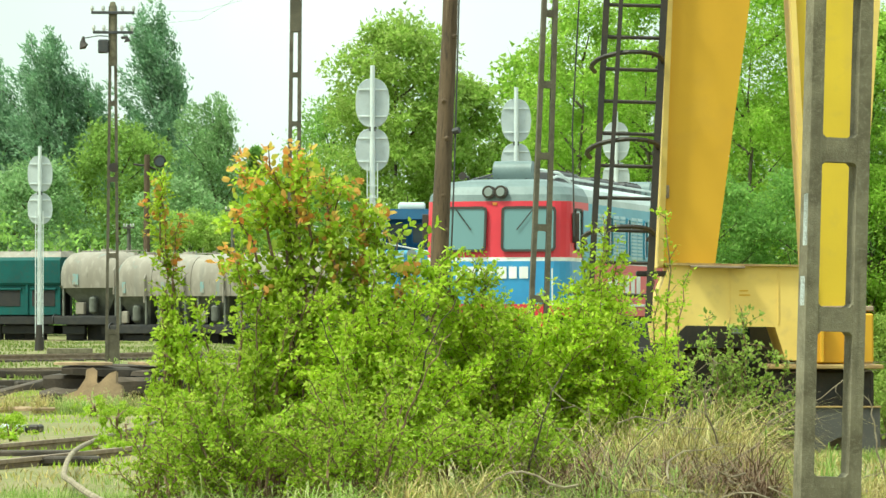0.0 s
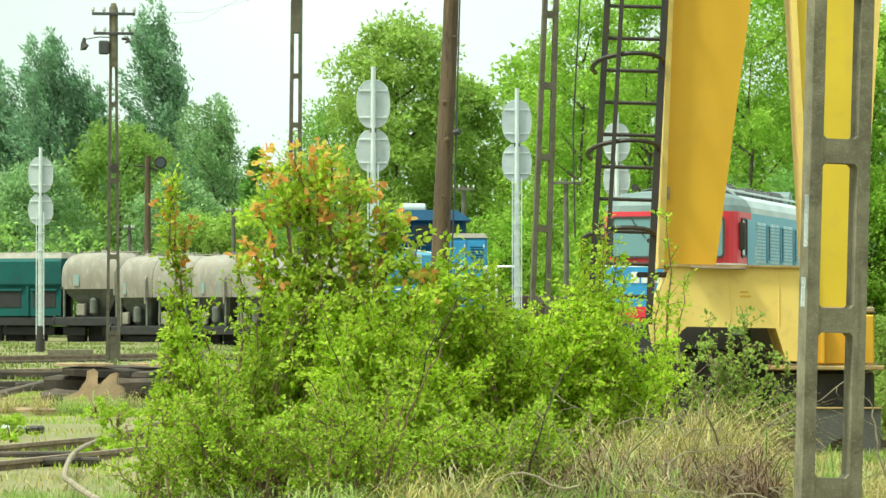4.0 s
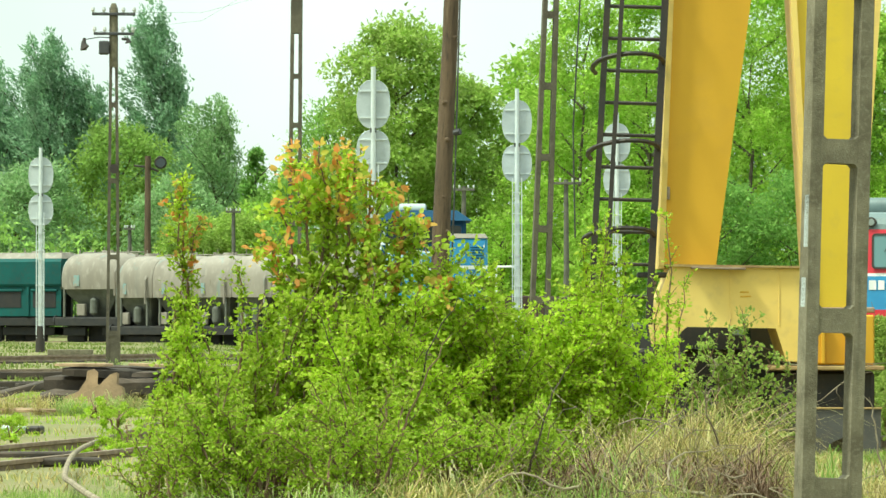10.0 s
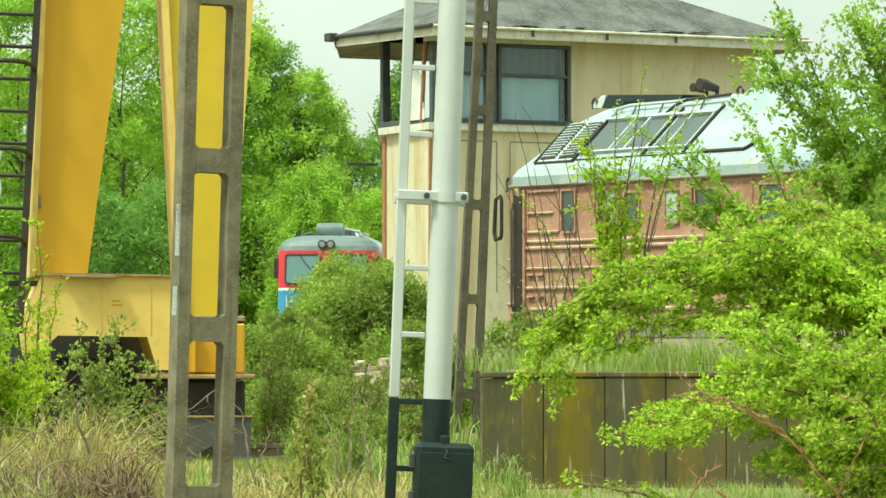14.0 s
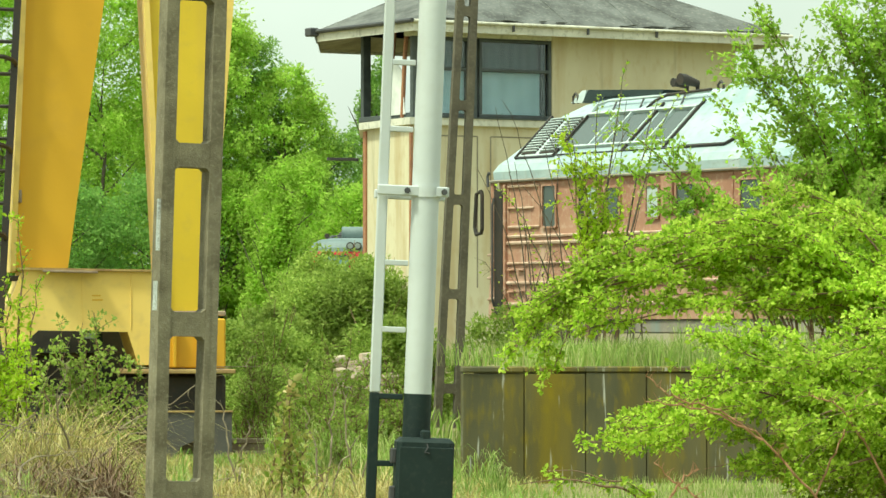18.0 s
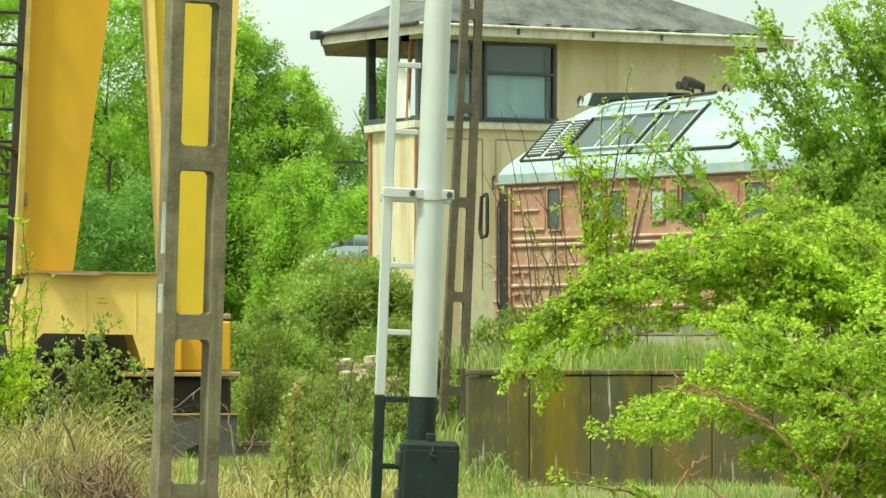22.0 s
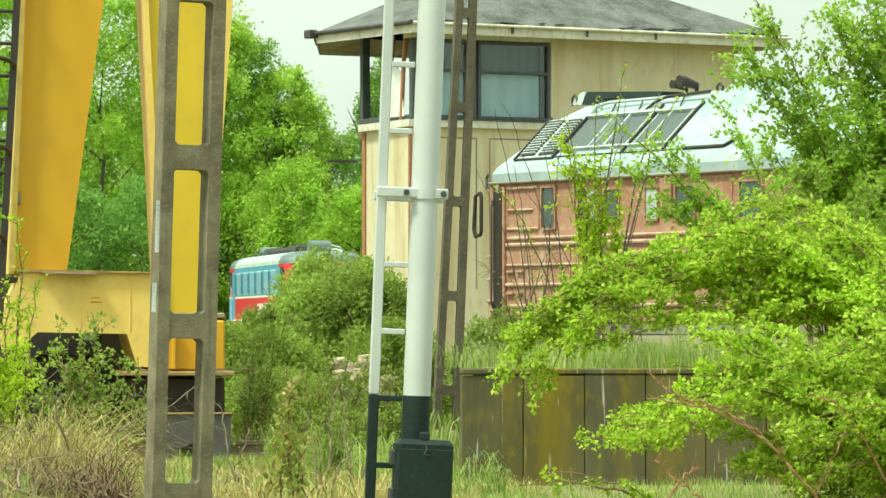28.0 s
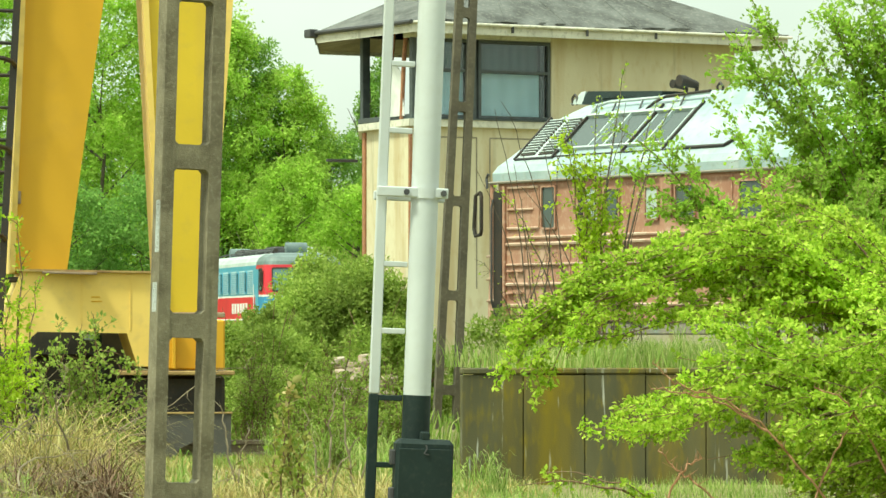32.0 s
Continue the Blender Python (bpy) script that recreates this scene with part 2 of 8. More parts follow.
M_GREEN_WAGON = mat("wagon_green", (0.011, 0.092, 0.086), (0.009, 0.068, 0.066), rough=0.7, scale=1, stain=(0.035, 0.055, 0.045), amount=0.5, bump=0.05, spec=0.25)
M_CEMENT = mat("cement_dusted_paint", (0.30, 0.268, 0.228), (0.215, 0.19, 0.16), rough=0.88, scale=0.7, stain=(0.38, 0.35, 0.305), amount=0.5, bump=0.1, streak=0.4, runs=((0.165, 0.165, 0.15), 1.6, 0.5), spec=0.25, runs2=((0.17, 0.31, 0.31), 2.4, 0.5, 0.6, 0.72))
M_CEMENT_BLUE = mat("faded_blue_panel", (0.17, 0.31, 0.32), (0.28, 0.26, 0.225), rough=0.85, scale=5, stain=(0.30, 0.27, 0.23), amount=0.6, bump=0.05)
M_POT = mat("dull_grey_vessel", (0.135, 0.14, 0.12), (0.085, 0.088, 0.072), rough=0.85, scale=3, bump=0.05)
M_LOUVRE = mat("pale_blue_louvre", (0.48, 0.62, 0.68), (0.38, 0.53, 0.60), rough=0.5, scale=3, bump=0.03)
M_WAGON_DARK = mat("wagon_underframe", (0.018, 0.019, 0.021), (0.032, 0.028, 0.025), rough=0.85, scale=3, bump=0.1)
# lighter teal base stands in for the sky and trees reflected in the panes
M_GLASS = glassy("sky_toned_glass", (0.12, 0.225, 0.235), 0.05)
M_ROOF_GLASS = glassy("dusty_roof_glass", (0.055, 0.075, 0.07), 0.22)
M_GLASS_DARK = glassy("dark_glass", (0.02, 0.028, 0.03), 0.08)
M_PANE = glassy("window_pane", (0.9, 0.95, 0.95), 0.02, 1.0)
M_LAMP = glassy("lamp_lens", (0.22, 0.25, 0.24), 0.15)
M_WIRE = mat("wire", (0.04, 0.04, 0.04), rough=0.6, bump=0.0)
M_INSULATOR = mat("porcelain", (0.6, 0.6, 0.58), rough=0.3, bump=0.0)
M_BARK = mat("bark", (0.11, 0.085, 0.06), (0.07, 0.055, 0.04), rough=0.9, scale=6, bump=0.5, bscale=30)
M_TWIG = mat("twig", (0.22, 0.13, 0.08), (0.14, 0.09, 0.055), rough=0.85, scale=8, bump=0.2)
M_THORN = mat("reddish_thorn_shoot", (0.34, 0.17, 0.09), (0.26, 0.15, 0.07), rough=0.7, scale=6, bump=0.2)
M_DEAD = mat("dead_wood", (0.32, 0.265, 0.18), (0.17, 0.13, 0.09), rough=0.9, scale=6, bump=0.3)
M_SOIL = mat("yard_soil", (0.21, 0.175, 0.08), (0.14, 0.15, 0.04), rough=0.95, scale=0.5, stain=(0.28, 0.24, 0.15), amount=0.5, bump=0.5, bscale=12)
M_RUBBLE = mat("broken_masonry", (0.36, 0.26, 0.19), (0.44, 0.38, 0.31), rough=0.95, scale=5, bump=0.4, vary=0.25)
M_LEAF_BUSH = leafy("bush_leaf", [(0.23, 0.37, 0.025), (0.36, 0.51, 0.04), (0.46, 0.60, 0.06), (0.58, 0.68, 0.13)], 0.56)
M_LEAF_LUSH = leafy("lush_leaf", [(0.27, 0.44, 0.025), (0.41, 0.58, 0.04), (0.52, 0.67, 0.06), (0.63, 0.74, 0.12)], 0.58)
M_LEAF_YELLOW = leafy("young_leaf", [(0.20, 0.34, 0.03), (0.34, 0.50, 0.05), (0.47, 0.62, 0.075), (0.63, 0.75, 0.15)], 0.54)
M_LEAF_ORANGE = leafy("reddish_young_leaf", [(0.66, 0.24, 0.06), (0.68, 0.34, 0.10), (0.62, 0.44, 0.1), (0.42, 0.47, 0.06)], 0.5)
M_LEAF_SHRUB = leafy("shrub_leaf", [(0.175, 0.265, 0.045), (0.28, 0.385, 0.07), (0.42, 0.51, 0.13)], 0.52)
# paler blue-green than the leaf itself: distance haze is mixed into the colour
M_LEAF_POPLAR_HAZED = leafy("poplar_leaf", [(0.17, 0.30, 0.16), (0.25, 0.40, 0.225), (0.39, 0.52, 0.36)], 0.56)
M_LEAF_WILLOW = leafy("willow_leaf", [(0.20, 0.335, 0.125), (0.28, 0.43, 0.18), (0.39, 0.52, 0.26)], 0.56)
M_LEAF_TREE = leafy("tree_leaf", [(0.20, 0.34, 0.07), (0.28, 0.45, 0.10), (0.38, 0.55, 0.15)], 0.68)
M_LEAF_OLIVE = leafy("olive_tree_leaf", [(0.18, 0.29, 0.06), (0.25, 0.38, 0.08), (0.33, 0.46, 0.12)], 0.6)
M_LEAF_BRIGHT = leafy("fresh_tree_leaf", [(0.26, 0.43, 0.055), (0.36, 0.54, 0.08), (0.47, 0.62, 0.14)], 0.68)
M_LEAF_LIGHT = leafy("light_green_leaf", [(0.32, 0.50, 0.075), (0.43, 0.61, 0.11), (0.54, 0.69, 0.17)], 0.7)
M_LEAF_DEEP = leafy("deep_green_leaf", [(0.17, 0.32, 0.075), (0.23, 0.40, 0.095), (0.31, 0.47, 0.13)], 0.64)
M_LEAF_WEED = leafy("weed_leaf", [(0.22, 0.36, 0.02), (0.32, 0.48, 0.035), (0.42, 0.56, 0.06), (0.52, 0.60, 0.12)], 0.52)
M_LEAF_PALE = leafy("pale_poplar_leaf", [(0.23, 0.36, 0.06), (0.33, 0.46, 0.095), (0.45, 0.56, 0.16)], 0.56)
M_LEAF_DRY = leafy("dry_weed_leaf", [(0.24, 0.36, 0.05), (0.36, 0.42, 0.09), (0.44, 0.38, 0.14), (0.30, 0.42, 0.07)], 0.5)
M_GRASS = leafy("green_grass", [(0.15, 0.25, 0.045), (0.24, 0.36, 0.07), (0.36, 0.43, 0.14), (0.46, 0.45, 0.22)], 0.38)
M_GRASS_FAR = leafy("olive_yard_grass", [(0.11, 0.17, 0.03), (0.18, 0.25, 0.05), (0.28, 0.29, 0.10)], 0.38)
M_STRAW = leafy("dry_grass", [(0.44, 0.34, 0.125), (0.58, 0.47, 0.20), (0.28, 0.29, 0.075), (0.20, 0.145, 0.06), (0.70, 0.59, 0.31), (0.33, 0.33, 0.10), (0.50, 0.40, 0.15)], 0.3)


# ---- shape tools ----
class Shape:
    """Gathers the faces of one part."""

    def __init__(self):
        self.v, self.f, self.k = [], [], []

    def add(self, verts, faces, slot=0, convex=False):
        o = len(self.v)
        if convex:
            vs = [Vector(p) for p in verts]
            mid = sum(vs, Vector()) / len(vs)
            fixed = []
            for f in faces:
                c = sum((vs[i] for i in f), Vector()) / len(f)
                nn = (vs[f[1]] - vs[f[0]]).cross(vs[f[2]] - vs[f[0]])
                fixed.append(f if nn.dot(c - mid) >= 0 else tuple(reversed(f)))
            faces = fixed
        self.v += [tuple(p) for p in verts]
        self.f += [tuple(i + o for i in f) for f in faces]
        self.k += [slot] * len(faces)
        return self

    def box(self, c, s, e=0.008, m=None, slot=0):
        """A box at centre c of size s with chamfered edges e, placed by m."""
        h = [x / 2 for x in s]
        e = min(e, *(x * 0.45 for x in h))
        vs, idx = [], {}
        for sx in (-1, 1):
            for sy in (-1, 1):
                for sz in (-1, 1):
                    for a in range(3):
                        p = [sx * (h[0] - e), sy * (h[1] - e), sz * (h[2] - e)]
                        p[a] = (sx, sy, sz)[a] * h[a]
                        idx[sx, sy, sz, a] = len(vs)
                        vs.append(Vector(p) + Vector(c))
        fs = []
        for a in range(3):
            b, d = (a + 1) % 3, (a + 2) % 3
            for sa in (-1, 1):
                q = []
                for sb, sd in ((-1, -1), (1, -1), (1, 1), (-1, 1)):
                    g = [0, 0, 0]
                    g[a], g[b], g[d] = sa, sb, sd
                    q.append(idx[(*g, a)])
                fs.append(tuple(q))
            for sb in (-1, 1):
                for sd in (-1, 1):
                    g0, g1 = [0, 0, 0], [0, 0, 0]
                    g0[a], g0[b], g0[d] = -1, sb, sd
                    g1[a], g1[b], g1[d] = 1, sb, sd
                    fs.append((idx[(*g0, b)], idx[(*g1, b)], idx[(*g1, d)], idx[(*g0, d)]))
        for sx in (-1, 1):
            for sy in (-1, 1):
                for sz in (-1, 1):
                    fs.append(tuple(idx[sx, sy, sz, a] for a in range(3)))
        if m:
            vs = [m @ p for p in vs]
        return self.add(vs, fs, slot, True)

    def path(self, pts, radii, n=8, slot=0, cap=True):
        """A round bar along pts."""
        pts = [Vector(p) for p in pts]
        if not hasattr(radii, "__len__"):
            radii = [radii] * len(pts)
        vs, fs = [], []
        side = None
        for i, p in enumerate(pts):
            d = (pts[min(i + 1, len(pts) - 1)] - pts[max(i - 1, 0)]).normalized()
            if side is None:
                side = d.orthogonal().normalized()
            side = (side - d * side.dot(d)).normalized()
            up = d.cross(side)
            for j in range(n):
                a = 2 * math.pi * j / n
                vs.append(p + (side * math.cos(a) + up * math.sin(a)) * radii[i])
        for i in range(len(pts) - 1):
            for j in range(n):
                k = (j + 1) % n
                fs.append((i * n + j, i * n + k, (i + 1) * n + k, (i + 1) * n + j))
        if cap:
            fs.append(tuple(reversed(range(n))))
            fs.append(tuple(range((len(pts) - 1) * n, len(pts) * n)))
        return self.add(vs, fs, slot)

    def prism(self, poly, lo, hi, axis="y", slot=0):
        """A flat outline pushed along an axis; poly holds the other two coordinates in order."""
        def at(a, b, c):
            return {"y": (a, c, b), "z": (a, b, c), "x": (c, a, b)}[axis]
        n = len(poly)
        area = sum(poly[i][0] * poly[(i + 1) % n][1] - poly[(i + 1) % n][0] * poly[i][1] for i in range(n))
        ring = list(range(n))
        vs = [at(a, b, lo) for a, b in poly] + [at(a, b, hi) for a, b in poly]
        fs = [tuple(ring), tuple(i + n for i in reversed(ring))]
        fs += [(i + n, (i + 1) % n + n, (i + 1) % n, i) for i in range(n)]
        flip = (area > 0) != (axis == "y")
        if flip:
            fs = [tuple(reversed(f)) for f in fs]
        return self.add(vs, fs, slot)

    def hull(self, lower, upper, slot=0):
        """Walls and caps between two rings of the same count."""
        n = len(lower)
        fs = [(i, (i + 1) % n, (i + 1) % n + n, i + n) for i in range(n)]
        fs += [tuple(reversed(range(n))), tuple(range(n, 2 * n))]
        return self.add([*lower, *upper], fs, slot)


def mesh_of(name, s, mats):
    me = bpy.data.meshes.new(name)
    me.from_pydata([tuple(p) for p in s.v], [], s.f)
    for m in mats if isinstance(mats, (list, tuple)) else [mats]:
        me.materials.append(m)
    if any(s.k):
        me.polygons.foreach_set("material_index", s.k)
    me.update()
    return me


def part(name, s, mats, parent=None, label="", smooth=False):
    me = s if isinstance(s, bpy.types.Mesh) else mesh_of(name, s, mats)
    if smooth:
        me.polygons.foreach_set("use_smooth", [True] * len(me.polygons))
        me.set_sharp_from_angle(angle=radians(40))
    ob = new(name, me)
    if parent:
        ob.parent = parent
    if label:
        ob["label"] = label
    return ob


def thing(name, m, label, category, group="", kind=""):
    ob = new(name)
    ob.empty_display_size = 0.2
    ob.matrix_basis = m
    return tagged(ob, label, category, group, kind)


def fast_mesh(name, verts, tris, m):
    """A mesh of triangles from arrays."""
    me = bpy.data.meshes.new(name)
    verts, tris = np.asarray(verts, np.float32), np.asarray(tris, np.int32)
    me.vertices.add(len(verts))
    me.vertices.foreach_set("co", verts.ravel())
    me.loops.add(tris.size)
    me.loops.foreach_set("vertex_index", tris.ravel())
    me.polygons.add(len(tris))
    me.polygons.foreach_set("loop_start", np.arange(0, tris.size, 3, dtype=np.int32))
    me.materials.append(m)
    me.update(calc_edges=True)
    return me


def leaves(name, pts, size, m, rng, ratio=0.5, droop=0.3, out=None, flat=None, corners=4):
    """One leaf at each point: a far sliver of three corners, a folded one of four, or a rounded one of six."""
    n = len(pts)
    d = rng.normal(size=(n, 3))
    if out is not None:
        d += out * 1.2
    d[:, 2] -= droop
    d /= np.linalg.norm(d, axis=1)[:, None] + 1e-9
    if flat is None:
        w = rng.normal(size=(n, 3))
        w[:, 2] *= 0.6
    else:
        # blades spread level, tipped a little each its own way
        w = np.cross(rng.normal(size=(n, 3)) * flat + np.array([0, 0, 1.0]), d)
    w -= d * np.sum(w * d, axis=1)[:, None]
    w /= np.linalg.norm(w, axis=1)[:, None] + 1e-9
    up = np.cross(d, w)
    ln = (size * rng.uniform(0.6, 1.35, n))[:, None]
    h = w * ln * ratio / 2
    if corners == 3:
        v = np.stack([pts - h, pts + h, pts + d * ln], 1)
        fan = ([0, 1, 2],)
    elif corners == 4:
        mid = pts + d * ln * 0.45 + up * ln * 0.1
        v = np.stack([pts, mid + h, pts + d * ln, mid - h], 1)
        fan = ([0, 1, 2], [0, 2, 3])
    else:
        low, high = pts + d * ln * 0.3 + up * ln * 0.08, pts + d * ln * 0.75 + up * ln * 0.05
        v = np.stack([pts, low + h, high + h * 0.8, pts + d * ln - up * ln * 0.06, high - h * 0.8, low - h], 1)
        fan = ([0, 1, 2], [0, 2, 3], [0, 3, 4], [0, 4, 5])
    k = v.shape[1]
    base = np.arange(n)[:, None] * k
    f = np.concatenate([base + q for q in fan], 1).reshape(-1, 3)
    return fast_mesh(name, v.reshape(-1, 3), f, m)


def smoothstep(a, b, x):
    t = min(1, max(0, (x - a) / (b - a)))
    return t * t * (3 - 2 * t)


def ground_z(x, y):
    """The yard is flat, and rises a little towards the far left sidings."""
    side = smoothstep(-0.03, -0.07, x / max(y, 1.0))
    return 0.0034 * max(0.0, min(y, 220) - 60) * side


# ---- ground ----
def build_ground():
    xs = sorted({*np.linspace(-2600, -60, 14), *np.linspace(-60, 60, 81), *np.linspace(60, 2600, 14)})
    ys = sorted({*np.linspace(-600, -20, 6), *np.linspace(-20, 220, 121), *np.linspace(220, 3000, 16)})
    s = Shape()
    vs = []
    for y in ys:
        for x in xs:
            z = ground_z(x, y)
            if abs(x) < 60 and 10 < y < 220:
                z += 0.05 * noise.noise((x * 0.6, y * 0.35, 0.0)) - 0.03
            vs.append((x, y, z))
    n = len(xs)
    fs = [(j * n + i, j * n + i + 1, (j + 1) * n + i + 1, (j + 1) * n + i) for j in range(len(ys) - 1) for i in range(n - 1)]
    s.add(vs, fs)
    g = part("ground", s, M_SOIL, smooth=True)
    tagged(g, "weedy brown yard soil with patches of grass", "ground", kind="structure")


def blades(name, pts, height, width, m, rng, lean=0.35):
    """Grass: one bent strip at each point."""
    n = len(pts)
    h = (height * rng.uniform(0.5, 1.3, n))[:, None]
    a = rng.uniform(0, 2 * math.pi, n)
    d = np.stack([np.cos(a), np.sin(a), np.zeros(n)], 1)
    b = rng.uniform(0, 2 * math.pi, n)
    w = np.stack([np.cos(b), np.sin(b), np.zeros(n)], 1) * width
    tip = d * h * (lean * rng.uniform(0.2, 1.8, n))[:, None]
    up = np.array([0, 0, 1.0])
    p1 = pts + up * h * 0.55 + tip * 0.35
    p2 = pts + up * h * rng.uniform(0.75, 1.0, n)[:, None] + tip
    v = np.stack([pts - w, pts + w, p1 - w * 0.8, p1 + w * 0.8, p2], 1)
    o = np.arange(n)[:, None] * 5
    f = np.concatenate([o + [0, 1, 3], o + [0, 3, 2], o + [2, 3, 4]], 1).reshape(-1, 3)
    return fast_mesh(name, v.reshape(-1, 3), f, m)


def tussocks(label, n, per, height, reach, m, seed, x0, x1, y0, y1, mound=None, wind=0.0):
    """Old grass tufts whose blades fan out and bend over."""
    rng = np.random.default_rng(seed)
    c = np.stack([rng.uniform(x0, x1, n), rng.uniform(y0, y1, n)], 1)
    big = rng.uniform(0.55, 1.25, n)
    if mound is not None:
        big *= 0.72 + 0.5 * np.exp(-((c[:, 0] - mound) / 0.4) ** 2)
    k = rng.integers(0, n, n * per)
    q = len(k)
    a = rng.uniform(0, 2 * math.pi, q)
    d = np.stack([np.cos(a), np.sin(a), np.zeros(q)], 1)
    h = (height * big[k] * rng.uniform(0.4, 1.15, q))[:, None]
    r = (reach * big[k] * rng.uniform(0.1, 1.2, q))[:, None]
    base = np.column_stack([c[k] + rng.normal(size=(q, 2)) * 0.05 * big[k][:, None], np.full(q, -0.03)])
    w = np.stack([-np.sin(a), np.cos(a), np.zeros(q)], 1) * rng.uniform(0.0016, 0.0055, q)[:, None]
    kink = rng.normal(size=(q, 3)) * 0.05
    rows = []
    for s in (0.0, 0.35, 0.65, 0.85):
        p = base + (d + np.array([wind, 0, 0])) * r * s ** 1.6 + np.array([0, 0, 1.0]) * h * (1.5 * s - 0.75 * s * s) + kink * s
        rows += [p - w * (1 - 0.5 * s), p + w * (1 - 0.5 * s)]
    rows.append(base + (d + np.array([wind, 0, 0])) * r * 1.12 + np.array([0, 0, 1.0]) * h * 0.5 + kink * 1.3)
    v = np.stack(rows, 1)
    o = np.arange(q)[:, None] * 9
    f = np.concatenate([o + t for t in ([0, 1, 3], [0, 3, 2], [2, 3, 5], [2, 5, 4], [4, 5, 7], [4, 7, 6], [6, 7, 8])], 1).reshape(-1, 3)
    ob = new("grass", fast_mesh("grass", v.reshape(-1, 3), f, m))
    return tagged(ob, label, "grass", kind="stuff")


def grass_patch(label, n, height, width, m, seed, x0, x1, y0, y1, lean=0.35, clump=0.0, z=None):
    rng = np.random.default_rng(seed)
    if clump:
        k = max(8, n // 90)
        c = np.stack([rng.uniform(x0, x1, k), rng.uniform(y0, y1, k)], 1)
        xy = c[rng.integers(0, k, n)] + rng.normal(size=(n, 2)) * clump
    else:
        xy = np.stack([rng.uniform(x0, x1, n), rng.uniform(y0, y1, n)], 1)
    zz = np.array([ground_z(x, y) - 0.03 if z is None else z for x, y in xy])
    ob = new("grass", blades("grass", np.column_stack([xy, zz]), height, width, m, rng, lean))
    return tagged(ob, label, "grass", kind="stuff")


# ---- plants ----
def tube_list(s, lines, n=5):
    for pts, r0, r1 in lines:
        k = len(pts)
        s.path(pts, [r0 + (r1 - r0) * i / (k - 1) for i in range(k)], n, cap=False)


def tree(name, x, y, h, r, label, leaf_mat, seed, count=9000, leaf=0.24, shape="round", clumps=70, bottom=0.12, lean=0.0):
    """A tapered trunk with limbs and a crown of leaf clumps with gaps between them."""
    rng = np.random.default_rng(seed)
    t = thing(name, pose(x, y, ground_z(x, y)), label, "tree")
    s = Shape()
    trunk = [(lean * h * 0.6 * (i / 6) ** 2 + 0.1 * rng.normal() * (i > 0), 0.1 * rng.normal() * (i > 0), h * 0.78 * i / 6) for i in range(7)]
    tube_list(s, [(trunk, 0.009 * h + 0.03, 0.02)], 8)
    limbs = []
    for i in range(14):
        k = rng.uniform(0.15, 0.8)
        z0 = h * k
        a = rng.uniform(0, 2 * math.pi)
        ln = r * rng.uniform(0.5, 0.95) * (1 - 0.5 * k)
        rise = ln * (1.9 if shape == "plume" else 0.8)
        x0 = lean * h * k * k
        rise = min(rise, h * 0.86 - z0)
        limbs.append(([(x0, 0, z0), (x0 + math.cos(a) * ln * 0.5, math.sin(a) * ln * 0.5, z0 + rise * 0.45), (x0 + math.cos(a) * ln, math.sin(a) * ln, z0 + rise)], 0.03 + 0.003 * h, 0.012))
    part("trunk", s, M_BARK, t)
    for one in limbs:
        sl = Shape()
        tube_list(sl, [one], 5)
        part("limb", sl, M_BARK, t)
    cen, rad = [], []
    for i in range(clumps):
        u = bottom + (1 - bottom) * rng.uniform(0, 1) ** (0.8 if shape == "round" else 1.0)
        if shape == "plume":
            prof = min(1.0, (1.02 - u) * 2.6) ** 0.7 * (0.75 + 0.25 * math.sin(3 * u + seed))
        elif shape == "cone":
            prof = (1 - u) ** 0.75 + 0.04
        else:
            prof = math.sqrt(max(0.02, 1 - ((u - 0.52) / 0.5) ** 2))
        a = rng.uniform(0, 2 * math.pi)
        q = math.sqrt(rng.uniform(0.1, 1)) * prof * r * 0.9
        cen.append((math.cos(a) * q + lean * h * u * u, math.sin(a) * q, u * h * (0.9 if shape == "plume" else 0.94)))
        rad.append(r * rng.uniform(0.17, 0.36) * {"round": 0.85, "plume": 0.62}.get(shape, 0.6))
    cen, rad = np.array(cen), np.array(rad)
    pick = rng.integers(0, clumps, count)
    d = rng.normal(size=(count, 3))
    d /= np.linalg.norm(d, axis=1)[:, None]
    q = rng.uniform(0, 1, count) ** 0.45
    stretch = np.array([1, 1, 2.4 if shape == "plume" else 0.8])
    pts = cen[pick] + d * (rad[pick] * q)[:, None] * stretch
    far = rng.uniform(0, 1, count) < 0.08
    pts[far] += d[far] * (rad[pick][far] * rng.uniform(0.1, 0.7, far.sum()))[:, None]
    pts[:, 2] = np.maximum(pts[:, 2], 0.1)
    part("crown", leaves("crown", pts, leaf, leaf_mat, rng, 0.66, 0.3, d, corners=3), None, t)
    return t


